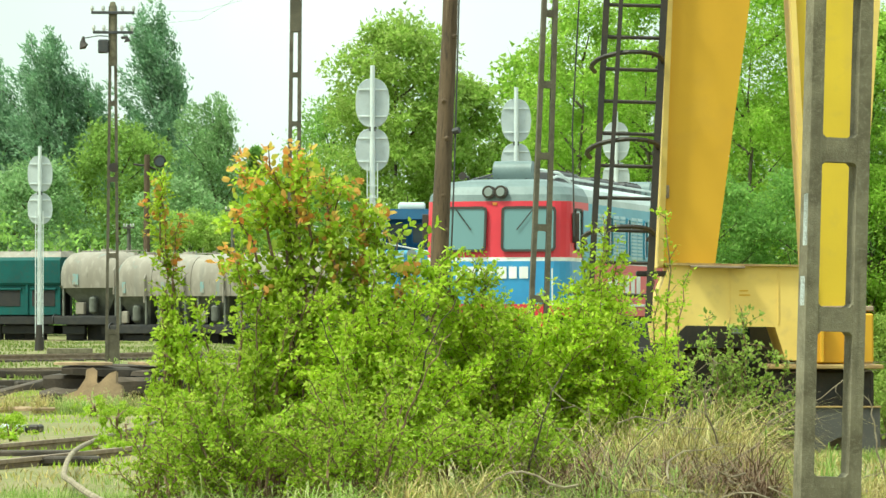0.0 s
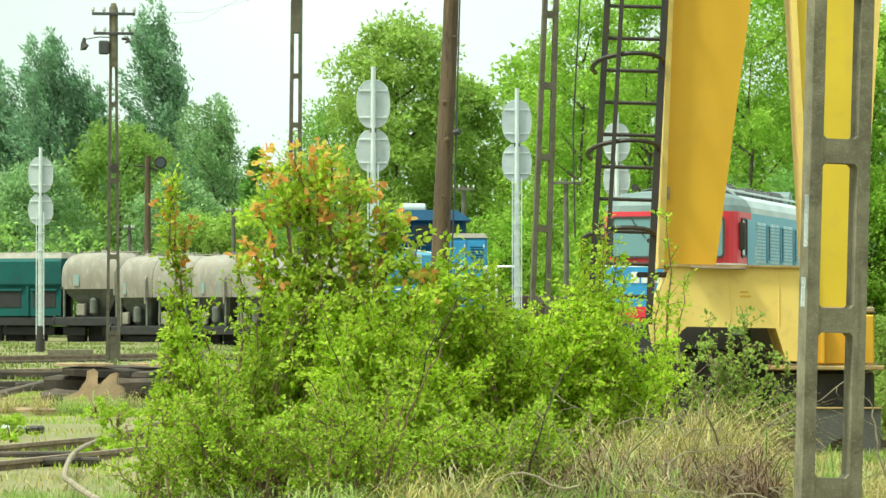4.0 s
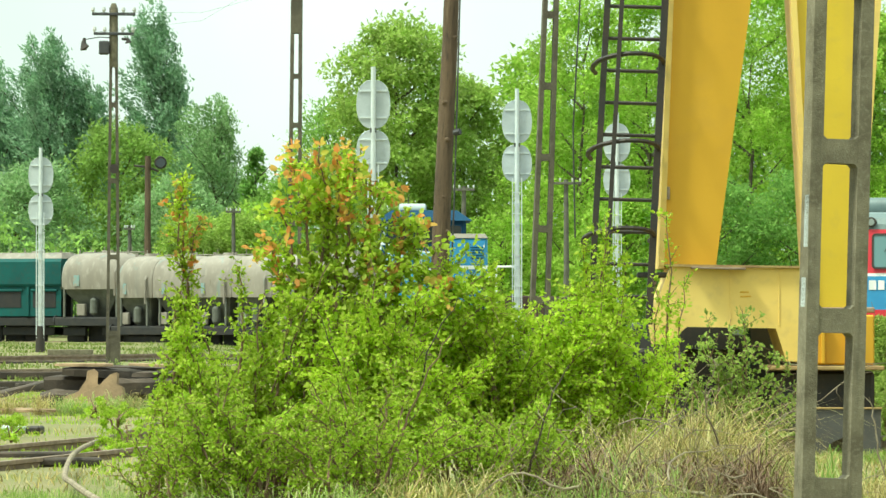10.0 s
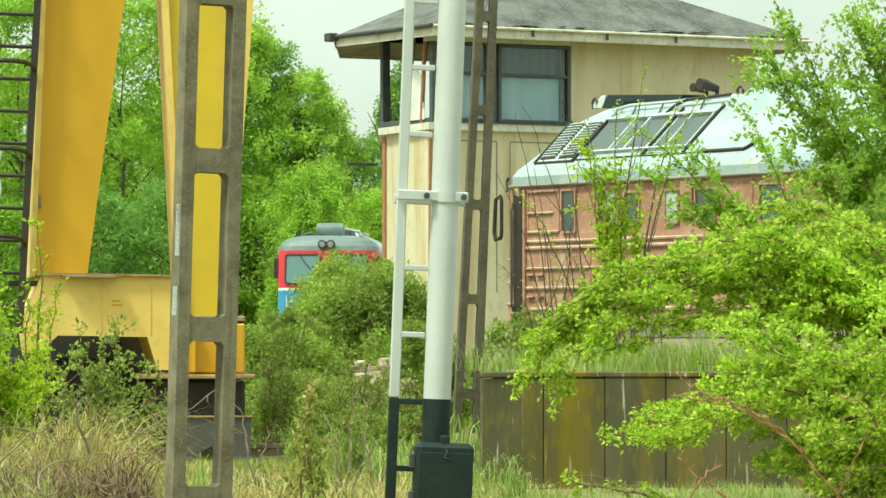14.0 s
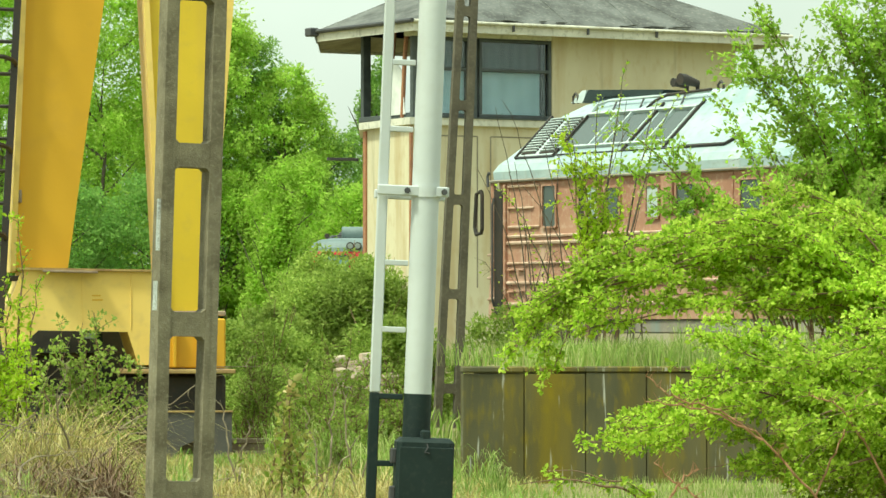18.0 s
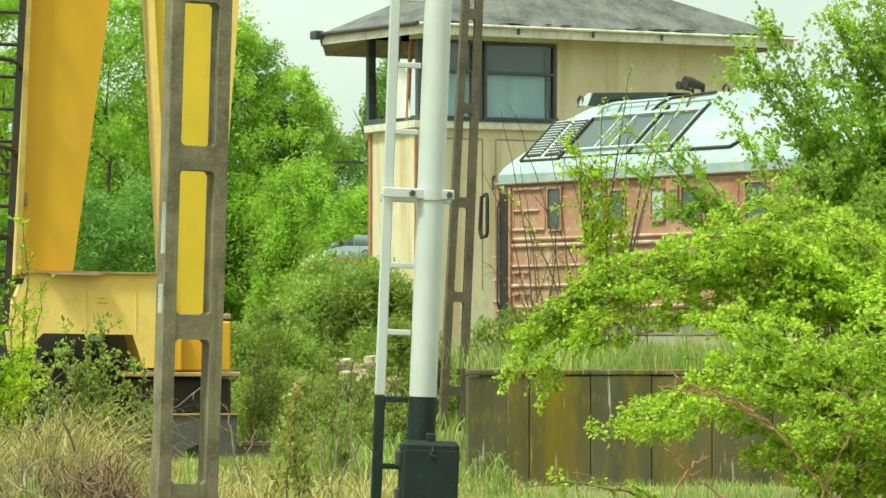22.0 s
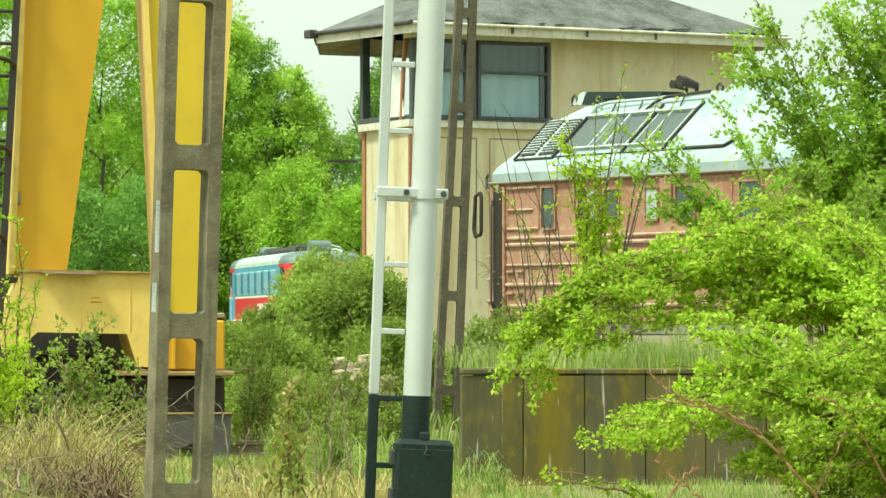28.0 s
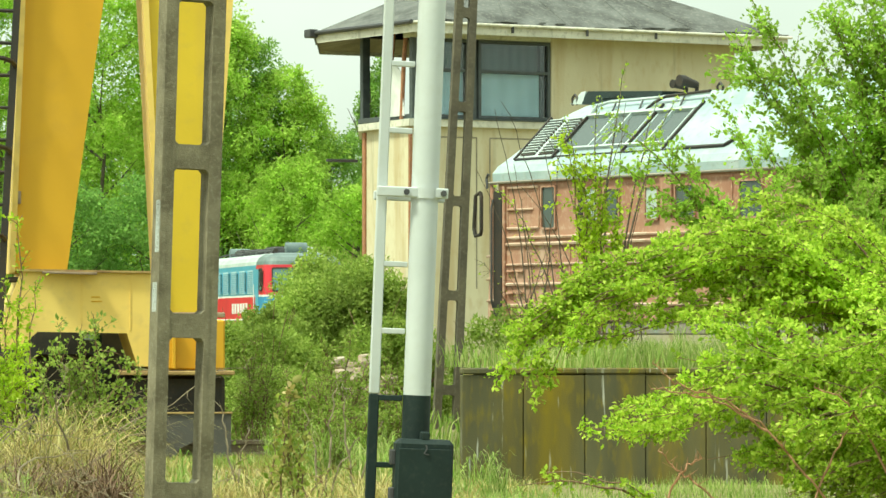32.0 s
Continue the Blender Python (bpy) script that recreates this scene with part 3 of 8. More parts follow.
def swept_tree(x, y, h, r, label, leaf_mat, seed, count, leaf=0.25, low=0.1, sprays=110):
    """A wind-blown poplar: rising sprays that bend over to one side, with gaps between them."""
    rng = np.random.default_rng(seed)
    t = thing("poplar", pose(x, y, ground_z(x, y)), label, "tree")
    trunk = [np.array([0.25 * rng.normal() * (i > 0), 0.1 * rng.normal(), h * 0.86 * i / 8]) for i in range(9)]
    s = Shape()
    tube_list(s, [(trunk, 0.011 * h + 0.04, 0.03)], 8)
    part("trunk", s, M_BARK, t)
    pts, outs = [], []
    per = int(count * 0.6) // sprays
    for i in range(sprays):
        k = low + (0.97 - low) * ((i + rng.uniform(0, 1)) / sprays) ** 0.8
        z0 = h * k * 0.84
        a = rng.uniform(0, 2 * math.pi)
        wide = r * min(1.0, 1.35 * (1.03 - k)) ** 0.55 * rng.uniform(0.55, 1.05)
        rise = min(h * rng.uniform(0.1, 0.2), h * 1.0 - z0)
        base = np.array([np.interp(z0, [q[2] for q in trunk], [q[0] for q in trunk]), 0, z0])
        line = []
        for u in np.linspace(0, 1, 7):
            line.append(base + np.array([math.cos(a) * wide * u - wide * 0.42 * u * u, math.sin(a) * wide * u, rise * u ** 1.25]))
        if i % 5 == 0:
            sl = Shape()
            tube_list(sl, [(line, 0.03 + 0.004 * h * (1 - k), 0.012)], 5)
            part("limb", sl, M_BARK, t)
        L = np.array(line)
        u = rng.uniform(0.12, 1.0, per) ** 0.8 * 6
        j = np.minimum(u.astype(int), 5)
        p = L[j] + (L[j + 1] - L[j]) * (u - j)[:, None]
        d = (L[j + 1] - L[j]) / (np.linalg.norm(L[j + 1] - L[j], axis=1)[:, None] + 1e-9)
        fat = (0.08 + 0.26 * np.sin(np.pi * np.minimum(1, u / 6 * 0.85 + 0.12)))[:, None] * (0.55 + r * 0.2)
        p = p + rng.normal(size=(per, 3)) * fat * np.array([0.8, 1, 0.7])
        pts.append(p)
        outs.append(d * 1.3 + np.array([-0.7, 0, 0.3]))
    part("crown", leaves("crown", np.concatenate(pts), leaf, leaf_mat, rng, 0.5, 0.0, np.concatenate(outs), corners=3), None, t)
    return t


def bush(name, x, y, label, leaf_mat, seed, stems, height, spread, leaf=0.034, side=14, lean=(0, 0), z=None, twig_mat=None, tip_mat=None, droop=0.25, ratio=0.6, node=0.045, bunch=5, arms=(), bare=0.3, bare_arms=(), twig=1.0, bare_mat=None, thick=1.0, flat=1.1, corners=4):
    """Arching shoots from the ground; side twigs carry leaves in small bunches, node by node."""
    rng = np.random.default_rng(seed)
    t = thing(name, pose(x, y, ground_z(x, y) if z is None else z), label, "bush")
    pts, outs, tips, touts = [], [], [], []

    def bunches(line, first, tip):
        L = np.array(line)
        seg = np.linalg.norm(np.diff(L, axis=0), axis=1)
        total = seg.sum()
        n = max(1, int(total * (1 - first) / node))
        u = first + (1 - first) * (np.arange(n) + rng.uniform(0, 1, n)) / n
        cum = np.concatenate([[0], np.cumsum(seg)]) / total
        p = np.stack([np.interp(u, cum, L[:, a]) for a in range(3)], 1)
        d = np.stack([np.interp(np.minimum(u + 0.05, 1), cum, L[:, a]) - np.interp(np.maximum(u - 0.05, 0), cum, L[:, a]) for a in range(3)], 1)
        d /= np.linalg.norm(d, axis=1)[:, None] + 1e-9
        p, d, u = np.repeat(p, bunch, 0), np.repeat(d, bunch, 0), np.repeat(u, bunch)
        p = p + rng.normal(size=p.shape) * leaf * 0.45
        hot = (u > 0.8) & tip
        pts.append(p[~hot])
        outs.append(d[~hot] * 0.8)
        if hot.any():
            tips.append(p[hot])
            touts.append(d[hot] * 0.8)

    ends = []
    for i in range(stems):
        a = rng.uniform(0, 2 * math.pi)
        q = math.sqrt(rng.uniform(0, 1))
        ends.append((math.cos(a) * q * spread[0] + lean[0], math.sin(a) * q * spread[1] + lean[1], height * rng.uniform(0.55, 1.05) * (1 - 0.4 * q * q), q))
    ends += [(*e, 1.0) for e in arms]
    for ex, ey, hh, q in ends:
        s = Shape()
        bx, by = ex * 0.3 + rng.normal() * 0.08, ey * 0.3 + rng.normal() * 0.08
        line = []
        for k in range(10):
            u = k / 9
            arch = hh * (u ** 0.8 - droop * q * max(0, u - 0.55) ** 2 * 1.6)
            line.append(np.array([bx + (ex - bx) * u ** 1.4 + rng.normal() * 0.015, by + (ey - by) * u ** 1.4 + rng.normal() * 0.015, arch]))
        tube_list(s, [(line, (0.005 + 0.004 * hh) * thick, 0.002 * thick)], 5)
        young = tip_mat is not None and rng.uniform() < 0.55 and hh > height * 0.75
        bunches(line, bare, young)
        for j in range(side):
            v = rng.uniform(bare * 0.8, 0.97)
            k = min(8, int(v * 9))
            p = line[k] + (line[k + 1] - line[k]) * (v * 9 - k)
            along = line[k + 1] - line[k]
            along = along / (np.linalg.norm(along) + 1e-9)
            d = rng.normal(size=3)
            d = d / np.linalg.norm(d) + along * 0.7 + np.array([0, 0, 0.25])
            d /= np.linalg.norm(d)
            ln = twig * max(0.12, hh * rng.uniform(0.12, 0.3) * (1.15 - 0.6 * v))
            tw = [p + d * ln * w + np.array([0, 0, -droop * 0.6 * ln * w * w]) for w in (0, 0.25, 0.5, 0.75, 1.0)]
            tube_list(s, [(tw, 0.0035, 0.0012)], 4)
            bunches(tw, 0.1, young and v > 0.72)
        part("stem", s, twig_mat or M_TWIG, t)
    for ex, ey, hh in bare_arms:
        line = [np.array([ex * (0.15 + 0.85 * u ** 1.3) + rng.normal() * 0.012, ey * u + rng.normal() * 0.012, hh * (1.35 * u - 0.4 * u * u)]) for u in np.linspace(0, 1, 12)]
        s = Shape()
        tube_list(s, [(line, 0.009, 0.003)], 6)
        for k in range(2, 11):
            p = line[k]
            s.path([p, p + np.array([rng.normal() * 0.02, -0.01, 0.03 + 0.02 * rng.uniform()])], [0.0025, 0.0008], 4)
        part("thorny_shoot", s, bare_mat or M_THORN, t, "bare thorny shoot" if bare_mat else "bare reddish thorny shoot")
    part("foliage", leaves("foliage", np.concatenate(pts), leaf, leaf_mat, rng, ratio, 0.1, np.concatenate(outs), flat, corners), None, t)
    if tips:
        tagged(part("young_foliage", leaves("young_foliage", np.concatenate(tips), leaf * 1.2, tip_mat, rng, ratio, 0.2, np.concatenate(touts), flat, 6), None, t, "orange-tinged young leaves"), kind="stuff")
    return t


def bough_bush(name, x, y, label, leaf_mat, seed, boughs, fill=3, leaf=0.027, gap=0.027, bare=(), jitter=0.06, edge=5.6):
    """Boughs of given run (x and height) from one root, each with slimmer ones beside it; flat leafy sprays stand along them in tiers."""
    rng = np.random.default_rng(seed)
    g = ground_z(x, y)
    t = thing(name, pose(x, y, g), label, "bush")
    pts, outs = [], []
    up = np.array([0, 0, 1.0])
    for run in boughs:
        deep = rng.normal() * 0.15
        for c in range(fill + 1):
            off = rng.normal(size=2) * (jitter if c else 0.0)
            side = deep + (rng.normal() * 0.28 if c else 0.0)
            keep = 1.0 if c == 0 else rng.uniform(0.8, 1.0)
            flow = curve([(0.0, 0.0)] + [(p - x + off[0], q - g + off[1] + rng.normal() * 0.5 * (jitter if c else 0)) for p, q in run], 6)
            flow = flow[:max(8, int(len(flow) * keep))]
            n = len(flow)
            line = [np.array([p, side * min(1, 2.5 * k / n) + rng.normal() * 0.008, q]) for k, (p, q) in enumerate(flow)]
            s = Shape()
            tube_list(s, [(line, 0.009 if c == 0 else 0.004, 0.002)], 6 if c == 0 else 4)
            L = np.array(line)
            seg = np.linalg.norm(np.diff(L, axis=0), axis=1)
            cum = np.concatenate([[0], np.cumsum(seg)])
            at = np.arange(0.25 * cum[-1], cum[-1], gap)
            at = at + rng.uniform(-0.5, 0.5, len(at)) * gap
            for i, v in enumerate(np.minimum(at, cum[-1] - 0.001)):
                k = max(0, min(len(seg) - 1, int(np.searchsorted(cum, v)) - 1))
                f = (L[k + 1] - L[k]) / seg[k]
                p = L[k] + f * (v - cum[k])
                # tiers: some lengths of the bough stay bare
                if p[0] + x > edge or math.sin(v * 17 + deep * 40 + c * 2.1) < -0.55:
                    continue
                w = np.cross(f, up) * (-1) ** i
                d = f * rng.uniform(0.3, 1.0) + w * rng.uniform(0.2, 1.0) + up * rng.uniform(-0.15, 0.75)
                d /= np.linalg.norm(d)
                ln = rng.uniform(0.06, 0.19) * (1.0 - 0.35 * v / cum[-1])
                tw = [p + d * ln * q - up * 0.35 * ln * q * q for q in (0, 0.4, 0.75, 1.0)]
                tube_list(s, [(tw, 0.0025, 0.001)], 4)
                m = max(3, int(ln / 0.02))
                u = np.sort(rng.uniform(0.1, 1.0, m))[:, None]
                q = np.repeat(p + d * ln * u - up * 0.35 * ln * u * u, 6, 0)
                pts.append(q + rng.normal(size=q.shape) * leaf * 0.55)
                outs.append(np.repeat((d * 0.7)[None], len(q), 0) + rng.normal(size=q.shape) * 0.3)
            part("bough" if c == 0 else "branch", s, M_TWIG, t)
    for run in bare:
        flow = curve([(p - x, q - g) for p, q in run], 7)
        line = [np.array([p * 0.944 - 0.27, -1.0 + rng.normal() * 0.008, q * 0.944 + 0.067 * min(1, q) + rng.normal() * 0.006]) for p, q in flow]
        s = Shape()
        tube_list(s, [(line, 0.0065, 0.003)], 6)
        for p in line[2:]:
            s.path([p, p + np.array([rng.normal() * 0.025, -0.01, 0.02 + 0.02 * rng.uniform()])], [0.0025, 0.0008], 4)
        part("thorny_shoot", s, M_THORN, t, "bare reddish thorny shoot")
    part("foliage", leaves("foliage", np.concatenate(pts), leaf, leaf_mat, rng, 0.66, 0.15, np.concatenate(outs), 0.9), None, t)
    return t


def mound_bush(name, x, y, label, leaf_mat, seed, radii, count, leaf=0.06, clumps=60, z=None, twigs=10, woody=18):
    """A dense rounded shrub: woody stems inside many leafy clumps."""
    rng = np.random.default_rng(seed)
    t = thing(name, pose(x, y, ground_z(x, y) if z is None else z), label, "bush")
    rx, ry, rz = radii
    lines = []
    for i in range(woody + twigs):
        a, q = rng.uniform(0, 2 * math.pi), rng.uniform(0.2, 0.95)
        e = np.array([math.cos(a) * rx * q, math.sin(a) * ry * q, rz * rng.uniform(0.5, 1.1 if i < twigs else 0.9)])
        lines.append(([e * [0.15, 0.15, 0.0], e * [0.5, 0.5, 0.5] + rng.normal(size=3) * 0.05, e], 0.02, 0.004))
    for one in lines:
        sl = Shape()
        tube_list(sl, [one], 4)
        part("stem", sl, M_TWIG, t)
    a, u = rng.uniform(0, 2 * math.pi, clumps), rng.uniform(0, 1, clumps)
    q = np.sqrt(rng.uniform(0.05, 1, clumps)) * np.sqrt(1 - (u * 0.93) ** 2)
    cen = np.stack([np.cos(a) * rx * q, np.sin(a) * ry * q, u * rz * 0.92], 1)
    rad = rng.uniform(0.12, 0.26, clumps)[:, None] * np.array([rx, ry, rz * 0.7])
    pick = rng.integers(0, clumps, count)
    d = rng.normal(size=(count, 3))
    d /= np.linalg.norm(d, axis=1)[:, None]
    pts = cen[pick] + d * rad[pick] * (rng.uniform(0, 1, count) ** 0.4)[:, None]
    pts[:, 2] = np.maximum(pts[:, 2], 0.02)
    part("foliage", leaves("foliage", pts, leaf, leaf_mat, rng, 0.62, 0.2, d, corners=3), None, t)
    return t


# ---- poles ----
def lattice_pole(x, y, height, width, label, tilt=0.0, turn=0.0, z=None, solid_top=0.0, step=0.9, post=0.085, depth=0.16, bar=0.13, first=0.0, taper=0.0, m=None):
    """A precast concrete pole: two posts joined by cross pieces, with openings between."""
    t = thing("lattice_pole", pose(x, y, ground_z(x, y) if z is None else z) @ pose(0, 0, 0, 0, tilt, turn), label, "pole", "concrete poles")
    top = height - solid_top
    for sgn in (-1, 1):
        s = Shape()
        b, u = width / 2, width / 2 * (1 - taper)
        lo = [(sgn * (b - post), -depth / 2, 0), (sgn * b, -depth / 2, 0), (sgn * b, depth / 2, 0), (sgn * (b - post), depth / 2, 0)]
        hi = [(sgn * (u - post), -depth / 2, top), (sgn * u, -depth / 2, top), (sgn * u, depth / 2, top), (sgn * (u - post), depth / 2, top)]
        s.hull(*((lo, hi) if sgn > 0 else (lo[::-1], hi[::-1])))
        part("post", s, m or M_CONCRETE, t)
    k = first
    while k < top - bar:
        w = width * (1 - taper * k / top) - 2 * post
        s = Shape()
        # fillets where the cross piece meets the posts
        g = 0.02
        s.prism([(-w / 2, k - g), (-w / 2 + g, k), (w / 2 - g, k), (w / 2, k - g), (w / 2, k + bar + g), (w / 2 - g, k + bar), (-w / 2 + g, k + bar), (-w / 2, k + bar + g)], -depth / 2 + 0.004, depth / 2 - 0.004)
        part("cross_piece", s, m or M_CONCRETE, t)
        k += step
    if solid_top:
        s = Shape().box((0, 0, top + solid_top / 2), (width * (1 - taper), depth, solid_top), 0.02)
        part("head", s, m or M_CONCRETE, t)
    return t


def wooden_pole(x, y, height, r, label, tilt_x=0.0, tilt_y=0.0, arms=(), group="", z=None, m=None):
    t = thing("timber_pole", pose(x, y, ground_z(x, y) if z is None else z) @ pose(0, 0, 0, tilt_x, tilt_y, 0), label, "pole", group)
    rng = random.Random(int(x * 100 + y))
    pts = [(rng.uniform(-0.01, 0.01), rng.uniform(-0.01, 0.01), height * i / 8) for i in range(9)]
    part("shaft", Shape().path(pts, [r * (1 - 0.25 * i / 8) for i in range(9)], 14), m or M_WOOD_POLE, t, smooth=True)
    if r > 0.15:
        for k in range(7):
            a, zk = rng.uniform(3.4, 6.0), height * rng.uniform(0.25, 0.95)
            part("knot", Shape().path([(math.cos(a) * r * 0.72, math.sin(a) * r * 0.72, zk), (math.cos(a) * r * 0.98, math.sin(a) * r * 0.98, zk + 0.01)], [0.05, 0.018], 8), m or M_WOOD_POLE, t)
    for z0, half in arms:
        arm = part("crossarm", Shape().box((0, -r, z0), (2 * half, 0.09, 0.1), 0.01), m or M_WOOD_POLE, t)
        for sx in (-0.9, -0.4, 0.4, 0.9):
            part("insulator", Shape().path([(sx * half, -r, z0 + 0.05), (sx * half, -r, z0 + 0.12), (sx * half, -r, z0 + 0.2)], [0.02, 0.045, 0.03], 8), M_INSULATOR, arm)
    return t


def yard_signal(x, y, height, label):
    """A colour-light signal from behind: lattice ladder mast with two oval back plates."""
    t = thing("yard_signal", pose(x, y, ground_z(x, y)), label, "signal", "yard signals")
    part("mast", Shape().path([(0, 0, 0.9), (0, 0, height)], [0.09, 0.06], 12), M_WHITE_PAINT, t, smooth=True)
    part("mast_foot", Shape().path([(0, 0, 0), (0, 0, 0.9)], [0.17, 0.15], 12), M_BLACK, t, "black painted foot", smooth=True)
    lad = part("ladder", Shape().box((-0.13, -0.1, height * 0.34 + 0.3), (0.03, 0.03, height * 0.6), 0.004).box((0.13, -0.1, height * 0.34 + 0.3), (0.03, 0.03, height * 0.6), 0.004), M_WHITE_PAINT, t)
    for i in range(int(height * 0.6 / 0.3)):
        part("rung", Shape().box((0, -0.1, 0.5 + i * 0.3), (0.26, 0.02, 0.022), 0.003), M_WHITE_PAINT, lad)
    for z0, w, h in ((height - 0.95, 0.83, 1.22), (height - 2.15, 0.83, 1.06)):
        ring = []
        for i in range(36):
            a = 2 * math.pi * i / 36
            c, q = math.cos(a), math.sin(a)
            ring.append((math.copysign(abs(c) ** 0.8, c) * w / 2, math.copysign(abs(q) ** 0.85, q) * h / 2 + z0))
        plate = part("back_plate", Shape().prism(ring, 0.10, 0.14), M_PLATE, t)
        part("plate_rim", Shape().path([(a, 0.11, b) for a, b in ring + ring[:1]], 0.018, 6, cap=False), M_PLATE, plate)
        for dz in (-0.28, 0.28):
            part("strap", Shape().box((0, 0.085, z0 + dz * h), (w * 0.86, 0.03, 0.045), 0.004), M_WHITE_PAINT, plate)
        part("lamp_housing", Shape().box((0, 0.06, z0), (0.13, 0.09, h * 0.5), 0.02), M_PLATE, plate)
        for dz in (-0.22, 0.22):
            part("hood", Shape().path([(0, 0.14, z0 + dz * h), (0, 0.42, z0 + dz * h)], [0.11, 0.12], 12), M_BLACK, plate)
    part("bracket", Shape().box((0, 0.02, height - 1.62), (0.16, 0.14, 0.12), 0.01), M_DARK_GREY, t)
    return t


# ---- railway vehicles ----
def outline(length, width, r, bow=0.12, n=5):
    """Plan of a body: rounded corners, ends bowed outward a little. From y=0 to y=length."""
    h = width / 2
    pts = []
    for cx, cy, a0 in ((h - r, length - r, 0), (-h + r, length - r, 90), (-h + r, r, 180), (h - r, r, 270)):
        for i in range(n + 1):
            a = radians(a0 + 90 * i / n)
            px, py = cx + r * math.cos(a), cy + r * math.sin(a)
            if py > length - r - 0.01:
                py += bow * (1 - (px / h) ** 2)
            if py < r + 0.01:
                py -= bow * (1 - (px / h) ** 2)
            pts.append((px, py))
        if a0 == 0:
            pts += [(h * 0.4, length + bow * 0.84), (0, length + bow), (-h * 0.4, length + bow * 0.84)]
        if a0 == 180:
            pts += [(-h * 0.4, -bow * 0.84), (0, -bow), (h * 0.4, -bow * 0.84)]
        if a0 in (90, 270):
            for q in (0.12, 0.2, 0.5, 0.8, 0.88):
                pts.append((-h, length * (1 - q)) if a0 == 90 else (h, length * q))
    return pts


def ring_at(length, width, r, z, rake=0.0, narrow=0.0, bow=0.12):
    w = width - narrow
    return [(x, y + rake * (1 - 2 * y / length) , z) for x, y in outline(length, w, r, bow)]


def band(name, lo, hi, mats, slot_of, parent, label="", cap=False):
    s = Shape()
    n = len(lo)
    for i in range(n):
        j = (i + 1) % n
        q = [lo[i], lo[j], hi[j], hi[i]]
        my = sum(p[1] for p in q) / 4
        s.add(q, [(0, 1, 2, 3)], slot_of(my))
    if cap:
        s.add(hi, [tuple(range(n))], slot_of(sum(p[1] for p in hi) / n))
    return part(name, s, mats, parent, label, smooth=True)


def framed_window(parent, m, w, h, frame=0.05, glass=None, fm=None, name="window", rad=0.1):
    """A pane in a rounded rubber frame, facing along local -y."""
    def rr(w, h, r, n=4):
        return [(sx * (w / 2 - r) + r * math.cos(a), sz * (h / 2 - r) + r * math.sin(a)) for sx, sz, a0 in ((1, 1, 0), (-1, 1, 90), (-1, -1, 180), (1, -1, 270)) for a in (radians(a0 + 90 * i / n) for i in range(n + 1))]
    s = Shape()
    o, i2 = rr(w, h, rad), rr(w - 2 * frame, h - 2 * frame, rad * 0.7)
    n = len(o)
    for k in range(n):
        j = (k + 1) % n
        s.add([(o[k][0], -0.0, o[k][1]), (o[j][0], -0.0, o[j][1]), (o[j][0], -0.035, o[j][1]), (o[k][0], -0.035, o[k][1])], [(3, 2, 1, 0)])
        s.add([(o[k][0], -0.035, o[k][1]), (o[j][0], -0.035, o[j][1]), (i2[j][0], -0.035, i2[j][1]), (i2[k][0], -0.035, i2[k][1])], [(3, 2, 1, 0)])
        s.add([(i2[k][0], -0.035, i2[k][1]), (i2[j][0], -0.035, i2[j][1]), (i2[j][0], -0.01, i2[j][1]), (i2[k][0], -0.01, i2[k][1])], [(3, 2, 1, 0)])
    win = part(name, s, fm or M_BLACK, parent)
    win.matrix_basis = m
    part("pane", Shape().prism(i2, -0.012, -0.006), glass or M_GLASS, win)
    return win


def bogie(parent, y, wheel=0.5, base=2.1, n=2, mat_=None):
    b = part("bogie", Shape().box((1.02, y, 0.62), (0.14, base + 1.0, 0.3), 0.03).box((-1.02, y, 0.62), (0.14, base + 1.0, 0.3), 0.03).box((0, y, 0.7), (2.0, 0.5, 0.25), 0.03), mat_ or M_WAGON_DARK, parent)
    for i in range(n):
        yy = y + (i / (n - 1) - 0.5) * base
        part("wheelset", Shape().path([(-0.82, yy, wheel), (-0.82, yy, wheel), (-0.70, yy, wheel), (-0.70, yy, wheel), (0.70, yy, wheel), (0.70, yy, wheel), (0.82, yy, wheel), (0.82, yy, wheel)],
             [0.01, wheel, wheel, 0.08, 0.08, wheel, wheel, 0.01], 20), M_DARK_GREY, b)
    return b


def buffers(parent, y, sgn, z=1.05):
    for sx in (-0.875, 0.875):
        part("buffer", Shape().path([(sx, y, z), (sx, y + sgn * 0.35, z), (sx, y + sgn * 0.35, z), (sx, y + sgn * 0.55, z), (sx, y + sgn * 0.55, z), (sx, y + sgn * 0.6, z)], [0.13, 0.13, 0.09, 0.09, 0.23, 0.22], 16), M_DARK_GREY, parent)
    part("coupling", Shape().box((0, y + sgn * 0.15, z - 0.05), (0.12, 0.4, 0.2), 0.02), M_BLACK, parent)


